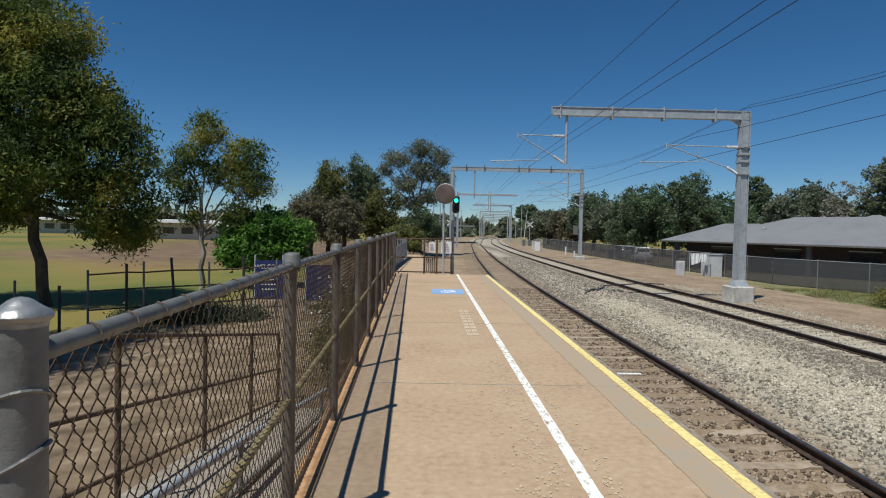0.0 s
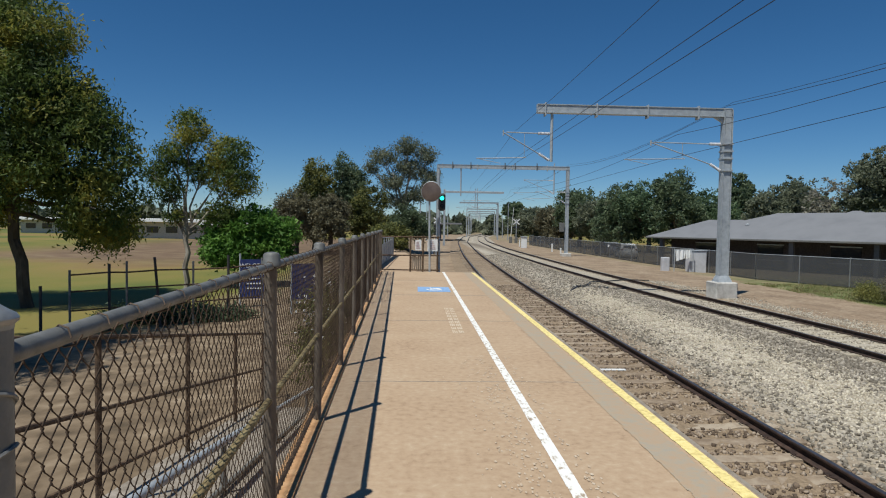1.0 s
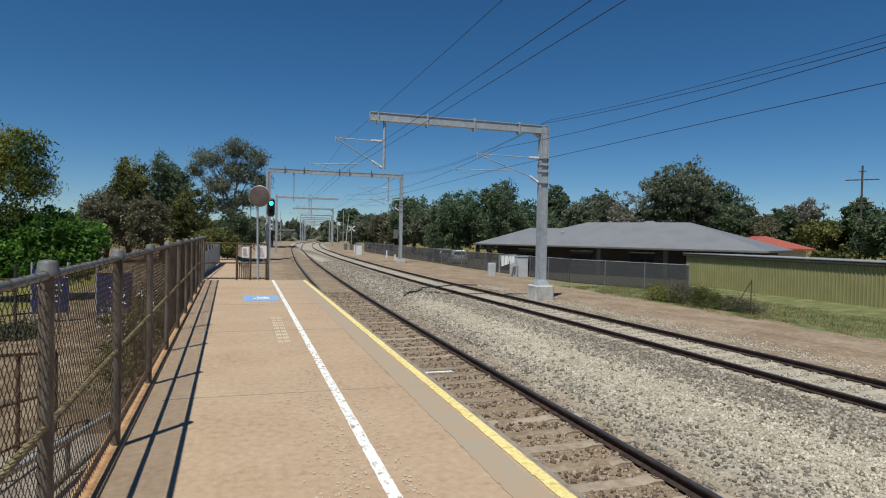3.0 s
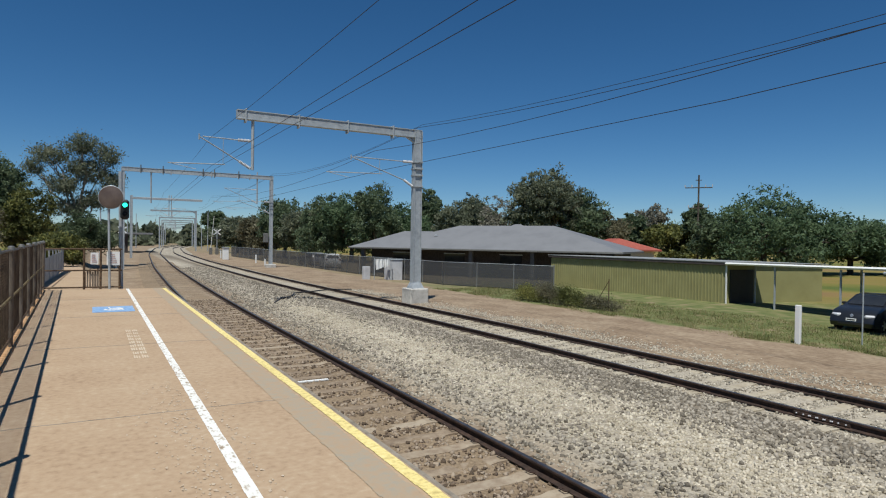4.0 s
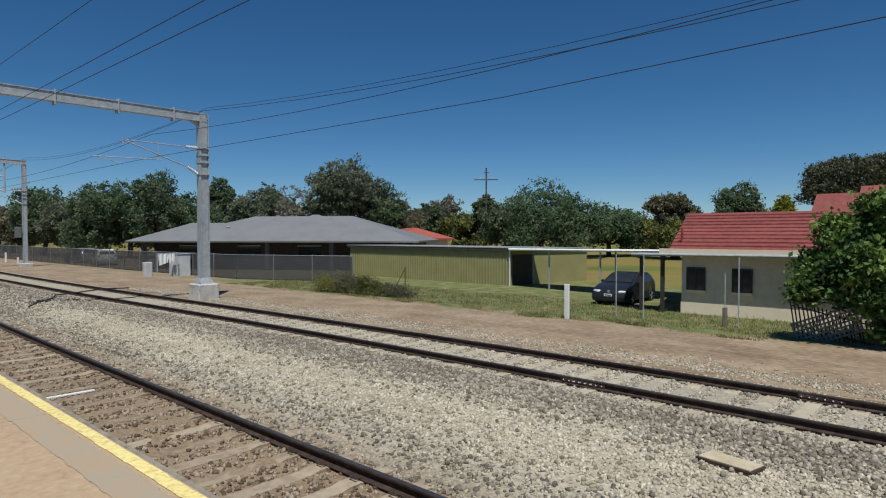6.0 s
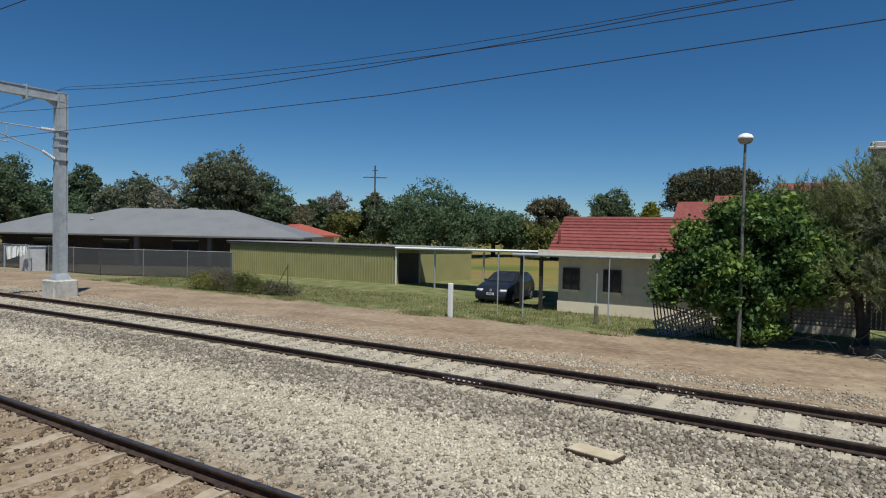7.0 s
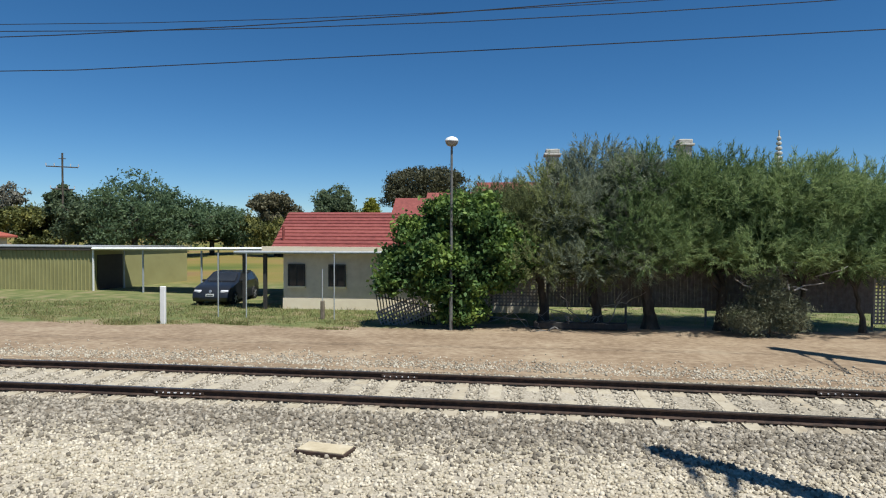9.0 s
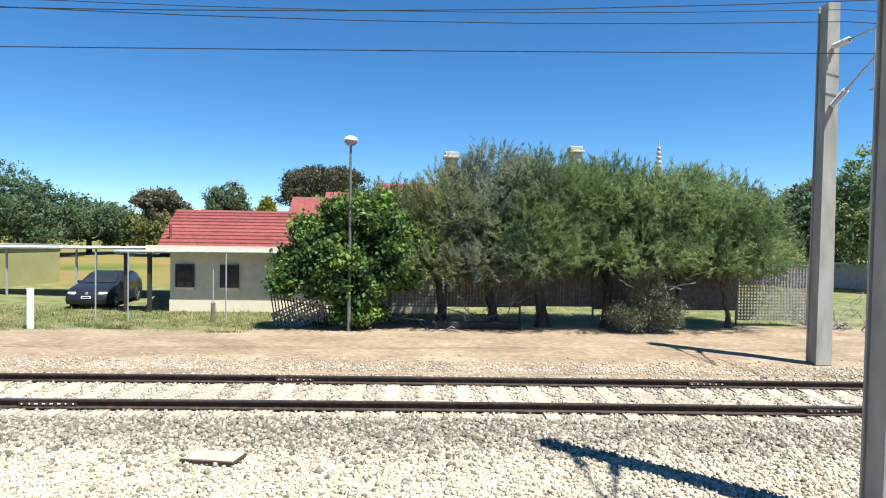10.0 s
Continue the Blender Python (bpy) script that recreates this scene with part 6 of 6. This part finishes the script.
tree("gum_tree", (-9.6, 25.6, -1.25), [((0.15, 0, 6.6), (0.8, 0.8, 0.75)), ((-0.5, 0, 5.5), (0.75, 0.7, 0.6)), ((1.6, 0.2, 5.5), (1.1, 0.9, 0.85)), ((2.0, 0, 4.5), (1.0, 0.9, 0.7)), ((-1.4, 0.2, 4.9), (0.6, 0.6, 0.45)), ((-0.7, 0, 4.1), (0.65, 0.6, 0.6)), ((1.5, 0.1, 3.2), (0.85, 0.7, 0.6)), ((0.6, 0.1, 4.9), (0.7, 0.6, 0.6)), ((-0.4, 0.1, 3.1), (0.45, 0.4, 0.4))],
     "open-crowned gum tree with a slim pale trunk", "shade", "bark_pale", n=19000, size=0.13, r=0.12, seed=12, clump=0.16, shell=0.25, droop=0.8, aspect=0.42, fork=0.4, tri=True)
tree("round_tree", (-7.3, 26.0, -1.2), [((0.3, 0, 2.55), (1.15, 1.1, 0.95)), ((-0.8, 0, 2.1), (0.95, 0.9, 0.9)), ((1.2, 0.2, 2.2), (0.9, 0.9, 0.9)), ((0.2, -0.4, 1.6), (1.3, 0.9, 0.7)), ((-1.0, -0.2, 1.5), (0.7, 0.8, 0.6)), ((1.3, 0, 1.5), (0.7, 0.8, 0.6))],
     "small rounded tree with bright green leaves", "bright", n=18000, size=0.15, r=0.08, seed=13, clump=0.15, shell=0.4, droop=0.2, aspect=0.65, tri=True)
# stand of gums behind the platform end
for i, (az, d, top, w, low, lv) in enumerate(((-11.0, 58, 4.4, 4.4, -0.4, "brown"), (-9.4, 60, 7.2, 3.8, 0.8, "olive"), (-6.9, 62, 8.4, 3.6, 0.8, "dark"), (-4.6, 60, 5.2, 4.2, -0.2, "olive"), (-1.0, 64, 3.4, 5, -0.4, "dark"), (-8.0, 56, 4.0, 3.6, -0.2, "brown"), (-2.8, 52, 1.6, 4, -0.7, "olive"), (-5.6, 66, 7.0, 3.4, 1.5, "dark"))):
    far_tree(az, d, top * 1.12, w, low, lv, "tall dusty gum in an open roadside stand", 30 + i, 13000, "gum_tree", 0.2, shell=0.35, nl=11)
x, y = polar(-1.3, 66)
tree("gum_tree", (x, y, -1.2), [((0.3, 0, 11.2), (1.5, 1.4, 0.9)), ((2.4, 0, 10.2), (1.1, 1.2, 1.0)), ((-2.2, 0.4, 10.0), (1.5, 1.3, 0.9)), ((-3.4, 0, 8.9), (0.9, 1.0, 0.7)), ((0.6, 0.4, 8.8), (1.7, 1.5, 1.1)), ((2.6, 0, 7.9), (1.0, 1.2, 0.9)), ((-1.2, 0, 7.4), (1.5, 1.4, 0.9)), ((1.4, 0, 6.2), (1.3, 1.2, 0.9)), ((-0.6, 0.2, 5.4), (1.4, 1.3, 0.8))],
     "tall open-crowned gum with clumped grey-green foliage", "grey", "bark_pale", n=16000, size=0.24, r=0.3, seed=41, clump=0.32, shell=0.25, droop=0.6, aspect=0.4, fork=0.4, tri=True)
# trees along the far side, from far to near
row = ((9.3, 150, 7.2, 6, 1, "dark"), (11.0, 130, 5.6, 10, -1, "grey"), (13.0, 115, 5.0, 9, -1, "brown"), (15.0, 100, 7.6, 9, -1, "dark"), (17.0, 92, 6.0, 9, -1, "grey"), (18.8, 84, 7.2, 8, -1, "dark"), (21.0, 82, 7.2, 8, -1, "green"), (23.2, 80, 8.8, 7, 0, "dark"), (25.5, 84, 6.2, 8, -1, "green"), (28.0, 95, 9.4, 5, 0, "dark"), (30.5, 90, 6.6, 8, 0, "grey"), (32.5, 95, 8.6, 8, 0, "grey"), (34.8, 85, 7.6, 6, 0, "pale"),
       (37.6, 78, 9.6, 7, 2, "grey"), (39.6, 76, 10.4, 7, 1, "grey"), (42.0, 78, 7.6, 8, 0, "dark"), (43.8, 80, 5.4, 7, 0, "brown"), (46.4, 92, 5.6, 5, 0, "dark"), (48.2, 98, 7.4, 5.5, 1, "pale"), (50.0, 90, 4.2, 8, -1, "olive"), (52.0, 88, 6.6, 4, 2, "dark"), (54.0, 78, 4.6, 8, -1, "dark"), (57.0, 72, 7.2, 10, -1, "green"), (60.0, 74, 5.6, 9, -1, "green"), (63.0, 80, 4.6, 9, -1, "green"), (65.5, 84, 3.6, 8, -1, "olive"), (68.4, 76, 5.6, 6, 2.0, "brown"), (68.8, 74, 2.6, 8, -1, "olive"), (73.8, 70, 6.4, 5.5, 1, "dark"), (76.9, 80, 5.2, 1.8, 1, "yellow"))
for i, (az, d, top, w, low, lv) in enumerate(row):
    far_tree(az, d, top * 1.05 + 0.3, w, low, lv, "thin pale gum with bare twigs beside houses" if lv == "pale" else "leafy tree among houses beside the railway", 60 + i, 3500 if lv == "pale" else 12500, "tree", d * 0.0042, "bark_pale" if lv == "pale" else "bark", 11, 0.35)
# flat-topped tree behind the red roofs
x, y = polar(82.0, 62)
tree("umbrella_tree", (x, y, -1.4), [((0, 0, 7.6), (4.3, 4.3, 1.75)), ((-2.6, 1.2, 6.4), (1.9, 1.9, 0.9)), ((0.8, -3.0, 6.3), (1.9, 1.9, 0.9)), ((0.4, 3.0, 6.3), (1.9, 1.8, 0.9)), ((2, 0, 6.6), (2.6, 3, 0.9)), ((0, -1.2, 8.3), (2.4, 2.4, 0.9)), ((0, 1.6, 8.1), (2.2, 2.2, 0.9))],
     "dark dome-crowned tree behind the red roofs", "umbrella", n=26000, size=0.24, r=0.26, seed=91, clump=0.22, shell=0.55, tri=True, aspect=0.5)
# high crown added outside the camera's view to cast shade on the yard
tree("unseen_yard_tree", (-12.2, 8.6, -1.1), [((0.6, 1.2, 9.2), (2.0, 2.2, 1.2)), ((1.8, 2.6, 9.0), (1.6, 1.8, 1.0)), ((1.6, -0.2, 8.6), (1.8, 1.8, 1.1)), ((-1.2, 0.4, 8.4), (1.8, 1.8, 1.2)), ((2.4, 4.6, 9.6), (1.2, 1.4, 0.7))],
     "unseen tree added to shade the yard", "olive", n=22000, size=0.22, r=0.2, seed=18, clump=0.3, shell=0.2, droop=0.5, tri=True)
# low woods closing the distance all round
def far_woods():
    rng = np.random.default_rng(200)
    pts = []
    for i in range(560):
        az = rng.uniform(-75, 175)
        d = rng.uniform(210, 420)
        x, y = polar(az, d)
        z = ground_z(x, y)
        w, h = rng.uniform(6, 14), rng.uniform(4, 9)
        u = rng.normal(size=(130, 3))
        u /= np.linalg.norm(u, axis=1)[:, None]
        u[:, 2] = np.abs(u[:, 2])
        pts.append(np.array([x, y, z]) + u * np.array([w / 2, w / 2, h]) * rng.uniform(0.7, 1.0, (130, 1)))
    pts = np.concatenate(pts)
    tagged(new("distant_woods", leaf_mesh("distant_woods", pts, 2.6, L["grey"], rng, 0.0, 0.8, 0.0, True)), "hazy grey-green woods on the skyline", "woods", kind="stuff")


far_woods()
# broad-leaved bush by the lamp post
tree("leafy_shrub", (18.7, 1.95, -1.3), [((0, -0.3, 3.25), (0.8, 1.0, 0.75)), ((0, 0.75, 2.5), (0.8, 0.85, 0.75)), ((0.1, -1.2, 2.7), (0.8, 0.9, 0.8)), ((-0.2, 1.35, 1.55), (0.7, 0.75, 0.55)), ((-0.3, -0.1, 1.3), (0.7, 1.1, 0.6)), ((-0.4, 0.3, 2.2), (0.7, 0.9, 0.7)), ((0.1, -1.5, 1.75), (0.7, 0.8, 0.7)), ((0.1, -2.0, 2.3), (0.6, 0.6, 0.7)), ((-0.2, -0.4, 0.5), (0.5, 0.8, 0.4)), ((0.0, 1.7, 2.0), (0.5, 0.45, 0.4)), ((0.0, 0.3, 3.5), (0.4, 0.4, 0.35)), ((-0.3, 1.85, 1.25), (0.35, 0.3, 0.3)), ((0.0, 1.3, 3.0), (0.35, 0.3, 0.3)), ((0.1, -1.1, 3.75), (0.4, 0.4, 0.3)), ((-0.5, -0.6, 1.95), (0.4, 0.4, 0.35)), ((-0.5, 0.75, 1.75), (0.35, 0.4, 0.3))],
     "dense broad-leaved green bush beside the lamp post", "shrub", n=30000, size=0.14, r=0.07, seed=92, clump=0.13, shell=0.6, droop=0.25, aspect=0.62, fork=0.25)
# feathery trees over the lattice fence
def feathery_tree(x, y, top, low, w, leaves, seed, n, r):
    rng = np.random.default_rng(seed)
    t = thing("feathery_tree", "fine-leaved bushy %s tree over a lattice fence" % {"hedge": "green", "hedge_olive": "dull olive", "hedge_grey": "grey-green"}[leaves], "tree", pose(x, y, -1.3), "trees over the lattice fence")
    lob = auto_lobes(w * 1.15, top - low, (top + low) / 2 + 1.3, 15, seed)
    lob = [((c[0] * 0.8 + 0.2, c[1], c[2]), rad) for c, rad in lob]
    main = lob[:7]
    for i in range(9):
        a = 0.7 * i + rng.uniform(-0.2, 0.2)
        lob.append(((-0.2 + w * 0.34 * math.cos(a), w * 0.44 * math.sin(a), low + 1.3 + rng.uniform(0.3, 0.75)), (w * 0.2, w * 0.22, rng.uniform(0.35, 0.5))))
    g = Geo()
    f = Vector((0.05, rng.uniform(-0.25, 0.25), 1.25))
    g.tube([(0, 0, -0.15), (0, 0, 0.0), (0.01, 0, 0.14), (0.02, 0, 0.4)], r * 2.0, 9, True, r * 1.05)
    limb(g, (0.02, 0, 0.35), f, r * 1.05, r * 0.85, rng, 0.1)
    for c, rad in main:
        limb(g, f * rng.uniform(0.8, 1.0), c, r * 0.5, r * 0.1, rng, 0.16)
        for _ in range(2):
            e = Vector(c) + Vector(rng.normal(size=3) * 0.5) * Vector(rad).length * 0.6
            limb(g, Vector(c).lerp(f, 0.4), e, r * 0.2, r * 0.05, rng)
    part("trunk", g, M["bark"], t, "dark forked trunk with a flared foot", smooth=True)
    part("crown", spray_mesh("crown", lob, n, L[leaves], rng), None, t, "feathery crown of fine needles")


for i, (x, y, top, low, w, lv, n, r) in enumerate((
        (20.3, 0.75, 3.05, 0.2, 3.0, "hedge_olive", 50000, 0.06), (19.7, -0.95, 3.55, 0.05, 3.3, "hedge_olive", 72000, 0.13), (19.5, -2.55, 4.35, 0.35, 3.4, "hedge_grey", 80000, 0.14),
        (19.4, -4.1, 4.05, 0.55, 3.8, "hedge", 86000, 0.17), (19.4, -6.15, 3.85, 0.55, 3.8, "hedge", 86000, 0.15), (19.5, -8.5, 3.65, 0.5, 3.9, "hedge", 86000, 0.08), (19.5, -10.15, 3.45, 0.4, 3.1, "hedge", 68000, 0.07))):
    feathery_tree(x, y, top, low, w, lv, 120 + i, n, r)

tree("grey_shrub", (18.2, -7.05, -1.3), [((0, 0, 1.0), (0.55, 0.6, 0.5)), ((0, 0.6, 0.5), (0.55, 0.6, 0.4)), ((0, -0.5, 0.6), (0.55, 0.6, 0.45)), ((0, 0.1, 1.55), (0.3, 0.4, 0.35))], "sparse pale grey-green shrub at the verge", "verge_shrub", n=16000, size=0.10, r=0.03, seed=140, clump=0.12, aspect=0.2, up=0.5)


def dead_branches(name, label, spots, seed, n, size):
    """Bare crossing branches lying and leaning in a heap."""
    rng = np.random.default_rng(seed)
    t = thing(name, label, "dead branches")
    for _ in range(n):
        x, y, z = spots[int(rng.integers(len(spots)))]
        a = Vector((x + rng.normal() * 0.25, y + rng.normal() * 0.35, z))
        e = a + Vector((rng.normal() * 0.4, rng.normal() * 0.9, abs(rng.normal()) * 0.55)) * size
        g = Geo()
        limb(g, a, e, 0.022, 0.008, rng, 0.3)
        for _ in range(2):
            q = a.lerp(e, rng.uniform(0.4, 0.9))
            limb(g, q, q + Vector((rng.normal() * 0.2, rng.normal() * 0.35, abs(rng.normal()) * 0.3)) * size, 0.01, 0.004, rng, 0.3)
        part("branch", g, M["lattice"], t)


dead_branches("brush_heap", "heap of grey dead branches beyond the fence end", [(19.3, -13.5, -1.3), (19.4, -14.1, -1.3), (19.6, -12.6, -1.2)], 301, 26, 1.0)
dead_branches("fallen_branches", "bare dead branches leaning under the dark trees", [(19.0, -1.2, -1.3), (19.1, -1.9, -1.25)], 302, 14, 1.1)
dead_branches("dead_twigs", "dry bare twigs sprouting over a verge shrub", [(18.2, -7.3, 0.0)], 303, 8, 0.75)
for i, (az, d, top, w, low) in enumerate(((123.5, 46, 5.6, 6, -0.4), (128, 44, 7.4, 7, -0.4), (133, 46, 6.5, 7, -0.5), (119, 60, 6, 5, 0))):
    far_tree(az, d, top, w, low, "hedge" if i else "dark", "broad green tree beyond a grassy gap", 150 + i, 14000, "tree", 0.24)
for i, (x, y, k) in enumerate(((18.6, 24.3, 0.8), (18.8, 23.0, 1.0), (18.9, 21.6, 0.9), (19.2, 20.2, 0.55))):
    tree("dry_shrub", (x, y, -1.3), [((0, 0, 0.5 * k), (0.55, 0.7, 0.3 * k)), ((0.2, 0.6, 0.38 * k), (0.5, 0.6, 0.26 * k)), ((0.1, -0.6, 0.32 * k), (0.5, 0.55, 0.24 * k)), ((-0.1, 0.2, 0.78 * k), (0.3, 0.35, 0.16))], "low tangled brown-green shrub", "brown" if i % 2 else "olive", n=5200, size=0.1, r=0.02, seed=160 + i, clump=0.13, aspect=0.22, up=0.4, group="verge shrubs")


# ---------- grass ----------
def blades(name, n, region, h, leaves, label, seed):
    rng = np.random.default_rng(seed)
    x, y = region(rng, n)
    n = len(x)
    z = np.array([ground_z(a, b) for a, b in zip(x, y)])
    hh = h * rng.uniform(0.4, 1.3, n)
    a = rng.uniform(0, 6.28, n)
    w = 0.007 + 0.009 * rng.uniform(0, 1, n)
    d = np.stack([np.cos(a) * w, np.sin(a) * w, np.zeros(n)], 1)
    lean = rng.normal(size=(n, 3)) * 0.35 * hh[:, None]
    lean[:, 2] = hh
    p = np.stack([x, y, z - 0.02], 1)
    v = np.stack([p - d, p + d, p + lean + d * 0.15, p + lean - d * 0.15], 1).reshape(-1, 3)
    tagged(new(name, raw_mesh(name, v, np.arange(4 * n).reshape(-1, 4), L[leaves])), label, "grass", kind="stuff")


def verge(rng, n):
    y = rng.uniform(4.5, 33, n)
    u = rng.uniform(0, 1, n) ** 1.6
    x = 17.7 + 0.3 * np.sin(y * 0.9) + u * 6.0
    patch = np.sin(x * 2.1 + y * 0.7) + np.sin(y * 1.9 - x * 0.8) + np.sin(x * 4.3 - y * 3.1)
    keep = (patch + (x - 18.4) * 1.4 + rng.normal(size=n) * 0.5 > 0.0) | (rng.uniform(0, 1, n) < 0.06)
    return x[keep], y[keep]


def verge_east(rng, n):
    y = rng.uniform(-14, 4.5, n)
    return 20.2 + rng.uniform(0, 5.0, n), y


blades("grass", 85000, verge, 0.055, "grass", "long green grass along the yard edge", 5)
blades("grass", 9000, verge_east, 0.06, "grass", "patchy green grass under the trees", 6)
blades("grass", 12000, verge, 0.13, "drygrass", "dry seeding grass along the yard edge", 7)


# ---------- weeds by the fence, garden wall and the crossing ----------
rngw = np.random.default_rng(33)
for i, (x, y) in enumerate(((-1.75, 9.4), (-1.8, 10.8), (-1.85, 12.6))):
    w = tree("flowering_weed", (x, y, -1.0), [((0, 0, 1.1), (0.28, 0.5, 0.45)), ((0.05, 0.4, 0.7), (0.25, 0.4, 0.4)), ((0, -0.4, 0.6), (0.25, 0.4, 0.4))], "straggling weed with small white flowers by the fence", "olive", n=1500, size=0.08, r=0.015, seed=210 + i, clump=0.1, aspect=0.3, up=0.4, group="weeds by the fence")
    pts = np.array([(0, 0, 1.15)]) + rngw.normal(size=(60, 3)) * np.array([0.16, 0.34, 0.25])
    me = leaf_mesh("flower", pts, 0.05, M["white_clean"], rngw, 0.0, 0.9)
    f = new("flower", me)
    f.parent = w
    tagged(f, "small white flowers", kind="stuff")


def garden_wall():
    t = thing("garden_wall", "low pale rendered wall across a grassy yard", "wall")
    a, e = polar(119.5, 47), polar(131, 43)
    d = Vector((e[0] - a[0], e[1] - a[1], 0)).normalized()
    nrm = Vector((d.y, -d.x, 0)) * 0.1
    pa, pe = Vector((*a, 0)), Vector((*e, 0))
    part("wall", Geo().prism([tuple((p + q)[:2]) for p, q in ((pa, nrm), (pe, nrm), (pe, -nrm), (pa, -nrm))], 2, -1.6, 0.1), M["concrete"], t)
    part("coping", Geo().prism([tuple((p + q * 1.5)[:2]) for p, q in ((pa, nrm), (pe, nrm), (pe, -nrm), (pa, -nrm))], 2, 0.1, 0.18), M["white_clean"], t)


garden_wall()


def crossing_gear():
    for x, y in ((18.3, 112.0), (3.6, 108.0)):
        t = thing("crossing_signal", "level-crossing signal with a white crossbuck", "crossing signal", pose(x, y, -1.3), "level crossing signals")
        part("pole", Geo().tube([(0, 0, 0), (0, 0, 4.4)], 0.07, 8), M["galv"], t)
        for a in (40, -40):
            part("crossbuck_arm", Geo().box(-0.75, 0.75, -0.02, 0.02, -0.1, 0.1, 0.0, pose(0, -0.09, 3.9, 0, a, 0)), M["white_clean"], t, "white crossbuck board")
        for q in (-0.35, 0.35):
            part("lamp_disc", Geo().lathe([(0.24, 0), (0.24, 0.06), (0.1, 0.08)], 14, pose(q, -0.08, 2.9, 90)), M["black"], t, "black lamp disc")
        part("mechanism_box", Geo().box(-0.25, 0.25, -0.2, 0.2, 0, 1.1, 0.03), M["galv_dull"], t)
    t = thing("crossing_boom", "raised boom gate beside the crossing", "boom gate", pose(17.2, 111.5, -1.3))
    part("boom", Geo().tube([(0, 0, 1.0), (0.5, 0, 6.6)], 0.06, 6, True, 0.03), M["white_clean"], t)
    part("pedestal", Geo().box(-0.25, 0.25, -0.25, 0.25, 0, 1.2, 0.03), M["galv_dull"], t)
    for i, (x, y, h) in enumerate(((16.0, 72, 1.0), (15.6, 66, 0.7), (15.2, 90, 1.1), (2.2, 75, 1.2), (1.6, 64, 1.1))):
        p = thing("marker_post", "short pale lineside marker post", "post", None, "lineside markers")
        part("post", Geo().box(x - 0.07, x + 0.07, y - 0.07, y + 0.07, -1.4, -1.3 + h, 0.01), M["white_clean"], p)
    for i, (x, y, h) in enumerate(((0.5, 92, 6.5), (2.0, 120, 7.0), (6.0, 150, 7.5), (9.0, 175, 7.5), (24, 170, 7.5), (21, 140, 7))):
        p = thing("line_pole", "slim grey lineside pole", "pole", None, "lineside poles")
        part("shaft", Geo().tube([(x, y, -1.4), (x, y, h)], 0.11, 8, True, 0.07), M["galv"], p)


crossing_gear()
